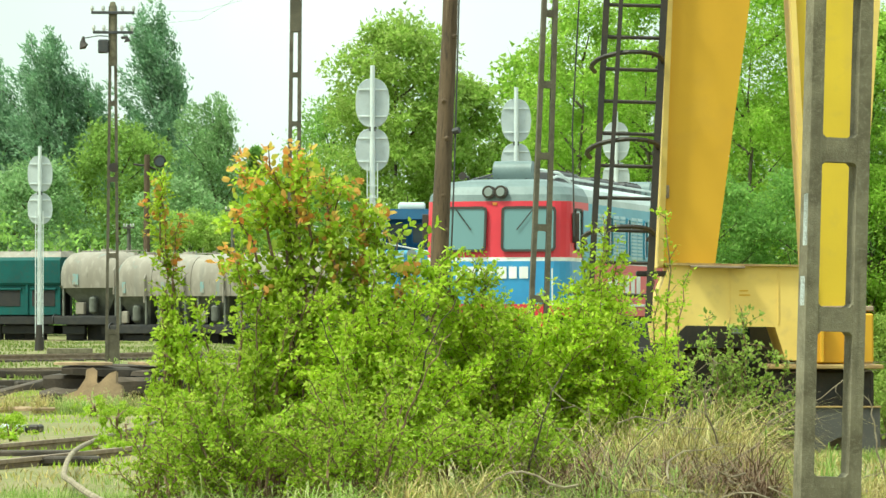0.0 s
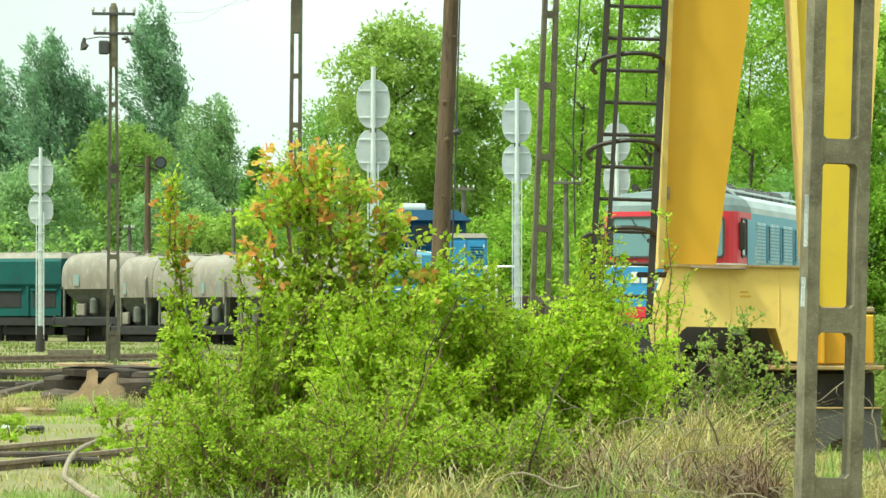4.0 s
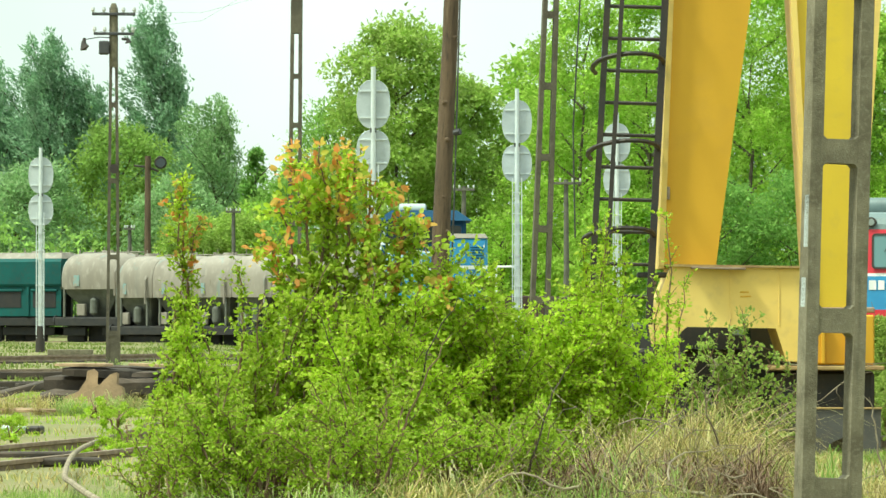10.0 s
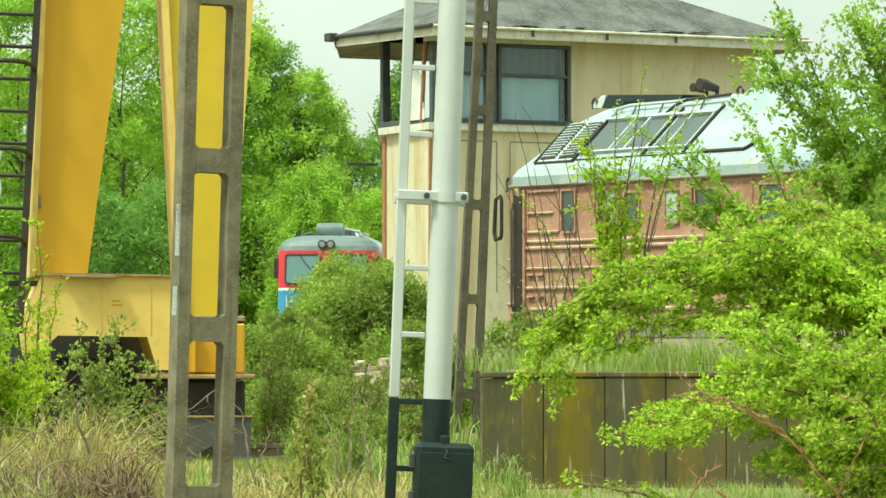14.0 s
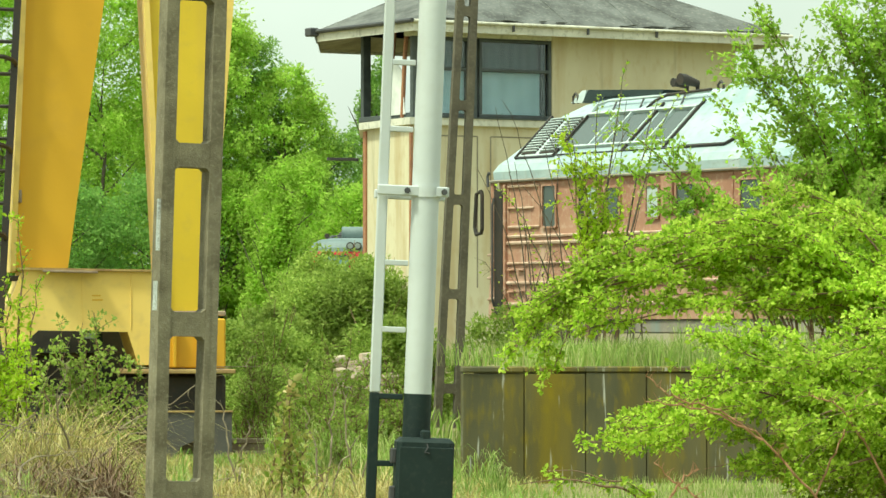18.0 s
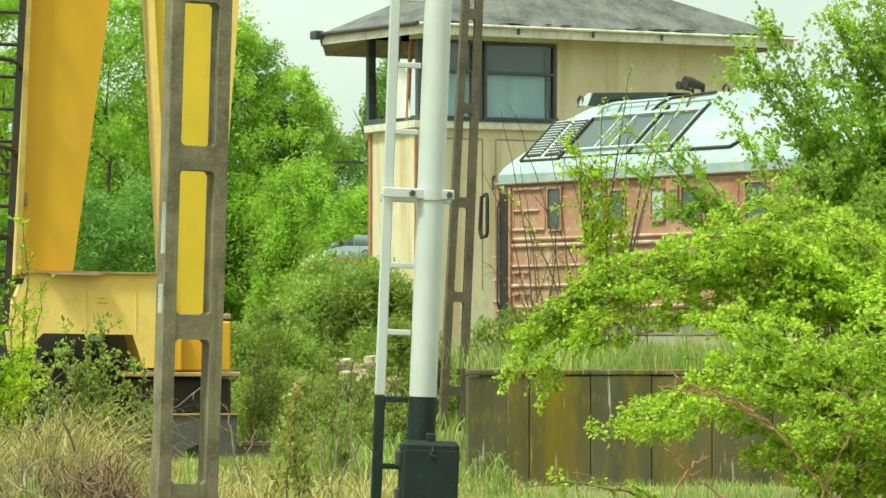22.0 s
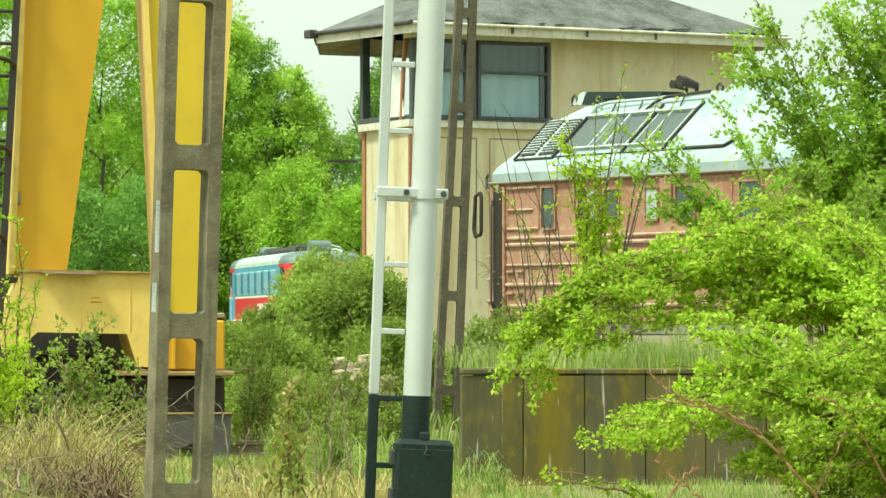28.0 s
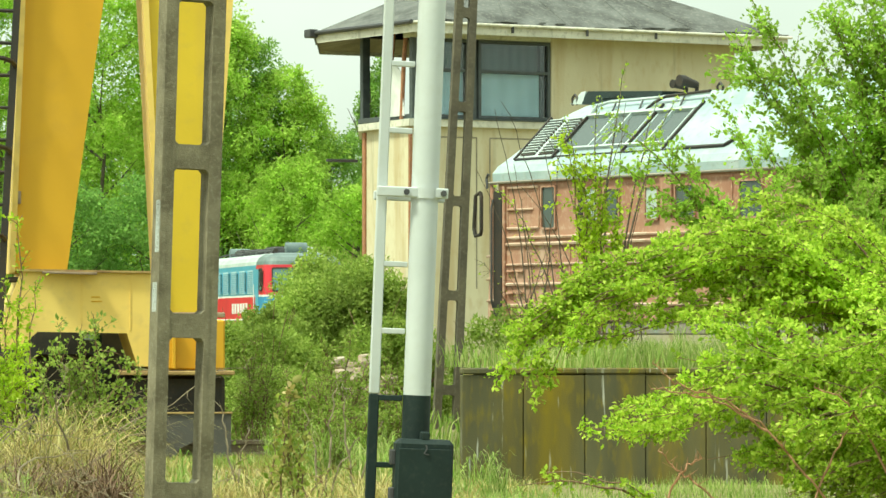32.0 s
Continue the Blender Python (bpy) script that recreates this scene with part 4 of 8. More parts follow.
def build_main_loco():
    """The six-axle locomotive that draws away; its near end stands at the origin, its length along +y."""
    L, W = 16.2, 3.12
    t = thing("diesel_locomotive", pose(1.1, 81.5, 0, 0, 0, -14.5), "blue and red six-axle locomotive with grey cab roofs and white lettering", "locomotive")
    cab = 2.3
    def end(y):
        return 0 if y < cab - 0.7 or y > L - cab + 0.7 else 1
    r = 0.42
    z = [1.36, 1.6, 2.5, 2.58, 3.76]
    rake = [0.0, 0.0, 0.02, 0.03, 0.15]
    rings = [ring_at(L, W, r, z[i], rake[i]) for i in range(5)]
    band("sill", rings[0], rings[1], [M_RED], lambda y: 0, t, "red sill")
    band("lower_body", rings[1], rings[2], [M_BLUE, M_RED], end, t)
    band("waist_stripe", rings[2], rings[3], [M_STRIPE], lambda y: 0, t, "white waist stripe")
    band("upper_body", rings[3], rings[4], [M_RED, M_TEAL_BLUE], end, t)
    # domed roof in four rising rings
    prev = rings[4]
    for k, (zz, rk, nw) in enumerate(((3.9, 0.19, 0.06), (4.07, 0.32, 0.3), (4.19, 0.55, 0.8), (4.25, 0.95, 1.5))):
        ring = ring_at(L, W, r * (1 - 0.1 * k), zz, rk, nw)
        band("roof", prev, ring, [M_ROOF_GREY, M_ROOF_WHITE], end, t, "", k == 3)
        prev = ring
    for y0, sgn in ((0.0, 1), (L, -1)):
        turn = 0 if sgn > 0 else 180
        for sx in (-1, 1):
            f = pose(0, y0, 0, 0, 0, turn) @ pose(sx * 0.735, -0.03, 3.17, -6.3, 0, sx * 4.5)
            w = framed_window(t, f, 1.16, 0.96, 0.05, M_GLASS, M_BLACK, "windscreen")
            part("wiper", Shape().path([(sx * 0.1, -0.05, 0.42), (-sx * 0.25, -0.05, -0.02)], 0.012, 5), M_BLACK, w)
            for k, dx in enumerate((-0.13, 0.13)):
                if sx > 0:
                    h = part("headlight", Shape().path([(dx, y0 + sgn * 0.3, 3.95), (dx, y0 - sgn * 0.03, 3.95), (dx, y0 - sgn * 0.03, 3.95)], [0.13, 0.14, 0.12], 18), M_BLACK, t, smooth=True)
                    part("lens", Shape().path([(dx, y0 - sgn * 0.025, 3.95), (dx, y0 - sgn * 0.05, 3.95)], [0.1, 0.085], 18), M_LAMP, h, smooth=True)
            part("handrail", Shape().path([(sx * 1.25, y0 - sgn * 0.05, 1.5), (sx * 1.25, y0 - sgn * 0.08, 2.35)], 0.018, 6), M_STRIPE, t)
            part("marker_lamp", Shape().path([(sx * 1.0, y0 + sgn * 0.02, 1.74), (sx * 1.0, y0 - sgn * 0.1, 1.74)], [0.12, 0.11], 14), M_LAMP, t)
            part("tail_step", Shape().box((sx * 1.2, y0 + sgn * 0.25, 0.62), (0.4, 0.3, 0.05), 0.01), M_BLACK, t)
            if sgn > 0:
                part("mirror", Shape().box((sx * 1.62, y0 + 0.5, 3.2), (0.16, 0.05, 0.62), 0.02), M_BLACK, t, "black mirror")
        part("nose_lamp", Shape().box((0, y0 + sgn * 0.02, 3.7), (0.1, 0.04, 0.06), 0.01), M_LEAF_ORANGE, t)
        part("end_beam", Shape().box((0, y0 + sgn * 0.02, 1.2), (2.7, 0.22, 0.34), 0.03), M_RED, t, "red buffer beam")
        buffers(t, y0 - sgn * 0.08, -sgn)
        part("snow_plough", Shape().box((0, y0 + sgn * 0.1, 0.4), (2.5, 0.06, 0.36), 0.02), M_DARK_GREY, t)
    # the operator's name as plain white bars on the near nose
    x0 = -0.82
    for i, w in enumerate((0.19, 0.19, 0.2, 0.12, 0.2, 0.17, 0.19)):
        hgt = 0.05 if i == 3 else 0.25
        part("nose_letter_bar", Shape().box((x0 + w / 2, -0.117 + 0.09 * ((x0 + w / 2) / 1.4) ** 2, 2.26), (w, 0.012, hgt), 0.003), M_LETTER, t)
        x0 += w + 0.05
    # sides: cab windows, doors, louvres, engine-room windows
    for sx in (-1, 1):
        rz = 90 if sx > 0 else -90
        for y0 in (1.0, L - 1.0):
            framed_window(t, pose(sx * (W / 2 + 0.002), y0, 3.17, 0, 0, rz), 0.66, 0.9, 0.05, M_GLASS, M_BLACK, "cab_window")
        for y0 in (1.85, L - 1.85):
            d = part("cab_door", Shape().box((sx * (W / 2 + 0.006), y0, 2.6), (0.02, 0.68, 2.0), 0.008), M_TEAL_BLUE, t)
            part("grab_rail", Shape().path([(sx * (W / 2 + 0.06), y0 + 0.42, 1.6), (sx * (W / 2 + 0.06), y0 + 0.42, 3.0)], 0.018, 6), M_STRIPE, d)
        y = 3.0
        while y < L - 3.2:
            g = part("louvre_frame", Shape().box((sx * (W / 2 + 0.004), y, 3.1), (0.02, 0.56, 0.94), 0.006), M_LOUVRE, t)
            for k in range(11):
                part("louvre_slat", Shape().box((sx * (W / 2 + 0.018), y, 2.71 + k * 0.078), (0.03, 0.5, 0.03), 0.003, None), M_TEAL_BLUE, g)
            y += 0.66
            g2 = part("louvre_frame", Shape().box((sx * (W / 2 + 0.004), y, 3.1), (0.02, 0.56, 0.94), 0.006), M_LOUVRE, t)
            for k in range(11):
                part("louvre_slat", Shape().box((sx * (W / 2 + 0.018), y, 2.71 + k * 0.078), (0.03, 0.5, 0.03), 0.003, None), M_TEAL_BLUE, g2)
            y += 0.62
            framed_window(t, pose(sx * (W / 2 + 0.002), y, 3.1, 0, 0, rz), 0.4, 0.9, 0.04, M_GLASS_DARK, M_TEAL_BLUE, "engine_room_window")
            y += 0.62
        for k in range(6):
            part("side_letter_bar", Shape().box((sx * (W / 2 + 0.008), 4.2 + k * 0.62, 2.05), (0.012, 0.42, 0.42), 0.003), M_LETTER, t)
        part("rubbing_strip", Shape().box((sx * (W / 2 + 0.01), L / 2, 1.6), (0.04, L - 2.4, 0.06), 0.01), M_STRIPE, t)
    # roof gear
    tank = part("roof_tank", Shape().path([(-0.44, 1.75, 4.44), (-0.42, 1.75, 4.44), (0.42, 1.75, 4.44), (0.44, 1.75, 4.44)], [0.16, 0.23, 0.23, 0.16], 24), M_ROOF_GREY, t, "grey cylindrical roof tank", smooth=True)
    for sx in (-0.3, 0.3):
        part("cradle", Shape().box((sx, 1.75, 4.24), (0.06, 0.36, 0.12), 0.01), M_DARK_GREY, tank)
    part("roof_tank", Shape().path([(-0.44, L - 1.75, 4.44), (-0.42, L - 1.75, 4.44), (0.42, L - 1.75, 4.44), (0.44, L - 1.75, 4.44)], [0.16, 0.23, 0.23, 0.16], 24), M_ROOF_GREY, t, smooth=True)
    for sx in (-0.78, 0.78):
        pts = [(sx * 1.25, 1.2, 4.14), (sx * 1.1, 1.6, 4.28), (sx, 2.4, 4.36), (sx, L - 2.4, 4.36), (sx * 1.1, L - 1.6, 4.28)]
        part("roof_rail", Shape().path(pts, 0.03, 6), M_WHITE_PAINT if sx > 0 else M_DARK_GREY, t)
        for k in range(9):
            part("roof_rail_foot", Shape().path([(sx, 2.6 + k * 1.35, 4.15), (sx, 2.6 + k * 1.35, 4.36)], 0.02, 6), M_DARK_GREY, t)
    for k, (y0, ln, w, h) in enumerate(((4.6, 2.2, 1.1, 0.3), (8.2, 3.0, 1.3, 0.26), (12.0, 1.8, 1.0, 0.3))):
        hatch = part("roof_hatch", Shape().box((0, y0, 4.23 + h / 2), (w, ln, h), 0.05), M_DARK_GREY, t, "dark roof hatch")
        for q in range(4):
            part("hatch_rib", Shape().box((0, y0 + (q - 1.5) * ln / 4.5, 4.24 + h), (w * 0.92, 0.06, 0.04), 0.008), M_BLACK, hatch)
    part("horn", Shape().path([(-0.95, 1.5, 4.18), (-0.95, 1.5, 4.33), (-0.95, 1.2, 4.33), (-0.95, 0.98, 4.33)], [0.03, 0.03, 0.035, 0.09], 10), M_BLACK, t)
    part("cable", Shape().path([(-0.44, 1.75, 4.4), (-0.8, 1.7, 4.3), (-1.0, 1.55, 4.18)], 0.025, 6), M_DARK_GREY, t)
    part("cable", Shape().path([(0.44, 1.75, 4.5), (0.9, 2.1, 4.42), (1.05, 2.7, 4.22)], 0.03, 6), M_WHITE_PAINT, t)
    part("underframe", Shape().box((0, L / 2, 1.15), (2.5, L - 1.0, 0.4), 0.03), M_WAGON_DARK, t)
    part("fuel_tank", Shape().box((0, L / 2, 0.68), (2.5, 3.4, 0.66), 0.1), M_WAGON_DARK, t)
    bogie(t, 3.5, 0.55, 3.4, 3)
    bogie(t, L - 3.5, 0.55, 3.4, 3)
    return t


def build_shunter():
    """Blue shunter parked on the siding: navy cab behind a lower blue hood."""
    t = thing("shunting_locomotive", pose(-0.1, 101.0, 0, 0, 0, 1.5), "blue parked shunting locomotive with white handrails and stripe", "locomotive")
    frame_ = part("frame", Shape().box((-0.1, 4.5, 1.3), (2.8, 10.0, 0.5), 0.04), M_DARK_GREY, t)
    part("walkway_edge", Shape().box((-0.1, -0.52, 1.56), (2.8, 0.05, 0.08), 0.01), M_STRIPE, frame_)
    hood = part("front_hood", Shape().box((0.72, 1.4, 2.5), (1.05, 3.4, 1.9), 0.06), M_BLUE, t)
    part("hood_top", Shape().hull([(0.18, -0.32, 3.44), (1.26, -0.32, 3.44), (1.26, 3.1, 3.44), (0.18, 3.1, 3.44)], [(0.26, -0.2, 3.56), (1.18, -0.2, 3.56), (1.18, 3.0, 3.56), (0.26, 3.0, 3.56)]), M_CEMENT, t, "dull grey hood top")
    part("waist_stripe", Shape().box((0.72, -0.305, 2.68), (1.07, 0.03, 0.1), 0.005), M_STRIPE, t)
    for zz in (2.18, 3.05):
        for sx in (0.47, 0.97):
            d = part("hood_door", Shape().box((sx, -0.31, zz), (0.42, 0.03, 0.6), 0.01), M_BLUE, hood)
            part("door_hinge", Shape().box((sx + 0.18, -0.33, zz + 0.18), (0.03, 0.02, 0.08), 0.004), M_STRIPE, d)
    low = part("side_hood", Shape().box((-0.7, 1.5, 2.4), (1.5, 2.8, 1.4), 0.1), M_TEAL_BLUE, t)
    for sx in (-1.15, -0.7, -0.25):
        part("side_door", Shape().box((sx, 0.085, 2.35), (0.38, 0.03, 1.1), 0.01), M_BLUE, low)
        part("slat", Shape().box((sx, 0.06, 2.7), (0.3, 0.03, 0.04), 0.006), M_GLASS_DARK, low)
    part("cab", Shape().box((-0.35, 4.2, 2.75), (2.3, 2.3, 2.7), 0.1), M_NAVY, t)
    for sx in (-1.05, -0.35, 0.4):
        framed_window(t, pose(sx, 3.045, 3.6, 0, 0, 0), 0.62, 0.6, 0.05, M_GLASS_DARK, M_NAVY, "cab_window")
    lo = [(-1.62, 2.8, 3.98), (0.95, 2.8, 3.98), (0.95, 5.5, 3.98), (-1.62, 5.5, 3.98)]
    hi = [(-1.2, 3.0, 4.26), (0.55, 3.0, 4.26), (0.55, 5.3, 4.26), (-1.2, 5.3, 4.26)]
    part("cab_roof", Shape().hull(lo, hi), M_NAVY, t, "navy cab roof")
    part("roof_tank", Shape().path([(-1.0, 3.4, 4.3), (-0.96, 3.4, 4.3), (-0.3, 3.4, 4.3), (-0.26, 3.4, 4.3)], [0.09, 0.15, 0.15, 0.09], 18), M_ROOF_WHITE, t, "pale roof tank", smooth=True)
    part("cab_pillar", Shape().path([(-1.5, 2.98, 3.2), (-1.42, 2.98, 3.6), (-1.3, 2.98, 3.96)], 0.03, 6), M_STRIPE, t, "white slanted cab edge")
    for sx in (-1.3, -1.0, -0.55, -0.1):
        part("vent_panel", Shape().box((sx, 0.075, 2.85), (0.2, 0.03, 0.4), 0.008), M_LOUVRE, t, "pale blue vent panel")
    for k in range(5):
        part("hood_louvre", Shape().box((0.97, -0.335, 2.92 + k * 0.07), (0.34, 0.02, 0.025), 0.003), M_NAVY, t)
    part("hood_post", Shape().box((1.27, -0.33, 2.1), (0.05, 0.05, 1.2), 0.006), M_STRIPE, t, "white corner post")
    part("aerial", Shape().path([(-0.75, 3.4, 4.4), (-0.75, 3.4, 4.62)], 0.015, 5), M_BLACK, t)
    for sx in (-1.42, -0.95, -0.45, 0.05, 1.28):
        part("handrail_post", Shape().path([(sx, -0.5, 1.56), (sx, -0.5, 2.62)], 0.024, 6), M_STRIPE, t)
    for zz in (2.62, 2.1):
        part("handrail", Shape().path([(-1.42, -0.5, zz), (0.05, -0.5, zz)], 0.022, 6), M_STRIPE, t)
    part("handrail", Shape().path([(-1.5, 0.1, 3.3), (-0.2, 0.05, 3.05), (0.15, 0.0, 3.0)], 0.022, 6), M_STRIPE, t)
    part("end_beam", Shape().box((-0.1, -0.55, 1.1), (2.7, 0.2, 0.4), 0.03), M_DARK_GREY, t)
    part("headlight", Shape().path([(-0.7, 0.1, 3.0), (-0.7, -0.04, 3.0)], [0.13, 0.12], 14), M_LAMP, t)
    buffers(t, -0.65, -1)
    bogie(t, 1.6, 0.48, 1.9)
    bogie(t, 7.4, 0.48, 1.9)
    part("rear_hood", Shape().box((-0.1, 7.4, 2.2), (1.9, 4.0, 1.4), 0.1), M_BLUE, t)
    # dark flat wagon with a white end railing coupled beyond
    w = thing("flat_wagon", pose(2.9, 128, 0, 0, 0, -8), "dark flat wagon with a white end railing", "wagon")
    part("deck", Shape().box((-0.3, 4, 1.6), (1.5, 8.5, 1.1), 0.04), M_BROWN_DARK, w)
    for q in (-1.1, -0.35):
        part("rail_post", Shape().path([(q, -0.4, 1.1), (q, -0.4, 3.1)], 0.04, 6), M_STRIPE, w)
    part("rail_bar", Shape().path([(-1.1, -0.4, 3.1), (-0.35, -0.4, 3.1)], 0.04, 6), M_STRIPE, w)
    bogie(w, 1.6, 0.46, 1.8)
    bogie(w, 6.6, 0.46, 1.8)
    return t


def build_brown_loco():
    """Withdrawn locomotive on the siding behind the bank: faded red-brown side, pale blue roof with sloping haunches.
    Its near cab corner is the origin, its length runs along +x, its width along +y."""
    L, W, zg = 14.5, 2.9, 3.23
    t = thing("withdrawn_locomotive", pose(9.66, 53.0, 0, 0, 0, -65), "withdrawn locomotive with peeling brick-red sides and chalky pale blue roof", "locomotive")
    def plan(r=0.2):
        pts = []
        for cx, cy, a0 in ((L - r, W - r, 0), (-0.1 + r, W - r, 90), (-0.1 + r, r, 180), (L - r, r, 270)):
            for i in range(5):
                a = radians(a0 + 22.5 * i)
                pts.append((cx + r * math.cos(a), cy + r * math.sin(a)))
        return pts
    body = plan()
    part("body", Shape().hull([(a, b, 1.32) for a, b in body], [(a, b, zg) for a, b in body]), M_BROWN, t, smooth=True)
    nose = part("nose", Shape().hull([(-0.62, 0.28, 1.32), (-0.05, 0.03, 1.32), (-0.05, W - 0.03, 1.32), (-0.62, W - 0.28, 1.32)], [(-0.58, 0.3, 2.36), (-0.05, 0.03, 2.5), (-0.05, W - 0.03, 2.5), (-0.58, W - 0.3, 2.36)]), M_BROWN, t)
    for z in (2.22, 1.9, 1.6):
        part("nose_rib", Shape().path([(-0.61, 0.27, z), (-0.3, 0.12, z + 0.01), (-0.06, 0.02, z + 0.01)], 0.018, 6), M_BROWN_WORN_LIT, nose)
    part("sill", Shape().box((L / 2, W / 2, 1.22), (L - 0.2, W - 0.06, 0.18), 0.02), M_CEMENT, t, "grey sill")
    # roof: rolled eave, steep haunch, gently domed deck; its front end rakes back as it rises
    prof = ((zg, -0.03, -0.16), (3.36, -0.035, -0.17), (3.46, 0.02, -0.12), (3.54, 0.10, -0.05), (3.84, 0.42, 0.14), (4.14, 0.74, 0.33), (4.30, 0.98, 0.56), (4.40, 1.25, 0.9))
    rings = []
    for z, ins, nose_x in prof:
        k = 0.16 + 0.12 * ins
        rings.append([(nose_x, ins + k * 1.6, z), (nose_x + k * 0.3, ins + k * 0.3, z), (nose_x + k, ins, z), (L, ins, z), (L, W - ins, z), (nose_x + k, W - ins, z), (nose_x + k * 0.3, W - ins - k * 0.3, z), (nose_x, W - ins - k * 1.6, z)])
    n = 8
    eave = Shape()
    for k in range(3):
        eave.add([*rings[k], *rings[k + 1]], [(i, (i + 1) % n, (i + 1) % n + n, i + n) for i in range(n)])
    part("roof_eave", eave, M_PALE_BLUE, t, smooth=True)
    haunch = Shape()
    for k in (3, 4):
        haunch.add([*rings[k], *rings[k + 1]], [(i, (i + 1) % n, (i + 1) % n + n, i + n) for i in range(n)])
    part("roof_haunch", haunch, M_PALE_BLUE, t, smooth=True)
    deck = Shape()
    for k in (5, 6):
        deck.add([*rings[k], *rings[k + 1]], [(i, (i + 1) % n, (i + 1) % n + n, i + n) for i in range(n)])
    deck.add(rings[7], [tuple(range(n))])
    part("roof_deck", deck, M_PALE_BLUE, t, smooth=True)
    part("gutter", Shape().path([(-0.17, 0.1, zg), (-0.1, -0.05, zg), (0.05, -0.055, zg), (L, -0.055, zg)], 0.02, 6), M_CEMENT, t)
    part("corner_drip", Shape().path([(-0.16, -0.03, 3.36), (-0.2, -0.03, 3.3), (-0.17, -0.04, 3.16)], 0.02, 6), M_DARK_GREY, t)
    # fittings on the haunch: u along the side, v up the slope, h off it
    a0, a1 = Vector((0, 0.10, 3.54)), Vector((0, 0.74, 4.14))
    up = (a1 - a0).normalized()
    nrm = Vector((0, -up.z, up.y))
    def bar(u0, v0, u1, v1, w, h, lift=0.0):
        """A flat bar laid on the slope from one point to another."""
        d = Vector((u1 - u0, v1 - v0)).normalized() * (w / 2)
        q = Vector((-d.y, d.x))
        c = [(u0 + q.x, v0 + q.y), (u0 - q.x, v0 - q.y), (u1 - q.x, v1 - q.y), (u1 + q.x, v1 + q.y)]
        def lay(e):
            return [a0 + Vector((a, 0, 0)) + up * b + nrm * e for a, b in c]
        return Shape().hull(lay(lift), lay(lift + h))
    g = part("roof_grille", bar(0.75, 0.03, 0.75, 0.83, 0.84, 0.008, 0.004), M_ROOF_WHITE, t, "pale grille with two rows of dark slots")
    rr = random.Random(3)
    for q in (0.36, 0.78):
        for k in range(13):
            v = 0.075 + k * 0.056
            part("slot", bar(q + 0.02, v, q + 0.34, v + 0.012 + rr.uniform(-0.004, 0.004), 0.032, 0.014, 0.012), M_BLACK, g)
            part("slot_hood", bar(q + 0.02, v + 0.024, q + 0.34, v + 0.036, 0.014, 0.034, 0.012), M_ROOF_WHITE, g)
    part("grille_frame", bar(0.32, -0.02, 0.32, 0.86, 0.032, 0.04), M_BLACK, g)
    part("grille_frame", bar(1.19, -0.01, 1.19, 0.86, 0.03, 0.04), M_BLACK, g)
    part("grille_foot", bar(0.3, -0.005, 1.2, -0.005, 0.02, 0.03), M_DARK_GREY, g)
    for u0, u1 in ((1.24, 1.82), (1.92, 2.16), (2.24, 2.66), (2.82, 3.08), (3.16, 3.54)):
        w = part("roof_window", bar((u0 + u1) / 2, 0.17, (u0 + u1) / 2, 0.79, u1 - u0, 0.012, 0.004), M_ROOF_GLASS, t)
        part("frame_bar", bar(u1 + 0.03, 0.13, u1 + 0.03, 0.84, 0.03, 0.04), M_ROOF_WHITE, w)
    for u in (2.72, 3.6):
        part("roof_rib", bar(u, 0.03, u + 0.02, 0.98, 0.026, 0.035), M_BLACK, t)
    part("window_sill", bar(1.2, 0.145, 3.6, 0.145, 0.03, 0.05), M_ROOF_WHITE, t)
    # black strip that paints the shade line along the sill
    part("window_sill_shade", bar(1.2, 0.165, 3.6, 0.165, 0.014, 0.03), M_BLACK, t)
    part("window_head", bar(1.2, 0.83, 3.6, 0.83, 0.04, 0.05), M_ROOF_WHITE, t)
    part("roof_seam", bar(1.2, 0.02, 4.0, 0.02, 0.012, 0.02), M_DARK_GREY, t)
    part("roof_seam", bar(4.0, 0.02, 4.9, 0.02, 0.03, 0.04), M_BLACK, t)
    part("roof_seam", bar(4.9, 0.02, 5.1, 0.2, 0.03, 0.04), M_BLACK, t)
    # pipes and gear along the edge of the deck
    pipe = part("roof_pipe", Shape().path([(1.15, 0.78, 4.17), (1.22, 0.82, 4.26), (1.42, 0.86, 4.31), (2.4, 0.88, 4.32), (3.6, 0.9, 4.34)], 0.022, 6), M_ROOF_WHITE, t)
    part("pipe_bend", Shape().path([(2.36, 0.8, 4.17), (2.5, 0.83, 4.26), (2.73, 0.86, 4.33), (3.65, 0.88, 4.36)], 0.02, 6), M_BLACK, pipe)
    for q in (1.6, 2.2, 3.1):
        part("pipe_foot", Shape().path([(q, 0.8, 4.18), (q, 0.87, 4.31)], 0.014, 5), M_DARK_GREY, pipe)
    box = part("roof_box", Shape().hull([(0.42, 1.15, 4.34), (2.2, 1.15, 4.3), (2.2, 1.85, 4.3), (0.42, 1.85, 4.34)], [(0.5, 1.2, 4.52), (2.2, 1.2, 4.44), (2.2, 1.8, 4.44), (0.5, 1.8, 4.52)]), M_DARK_GREEN, t, "dark green roof box")
    part("box_end", Shape().hull([(0.08, 1.2, 4.36), (0.42, 1.16, 4.34), (0.42, 1.84, 4.34), (0.08, 1.8, 4.36)], [(0.3, 1.24, 4.52), (0.46, 1.2, 4.52), (0.46, 1.8, 4.52), (0.3, 1.76, 4.52)]), M_ROOF_WHITE, box, "pale box end")
    part("horn", Shape().path([(2.72, 1.2, 4.3), (2.72, 1.2, 4.46), (2.72, 1.2, 4.46), (2.72, 1.02, 4.5), (2.72, 0.96, 4.5)], [0.02, 0.03, 0.04, 0.055, 0.06], 14), M_BLACK, t, smooth=True)
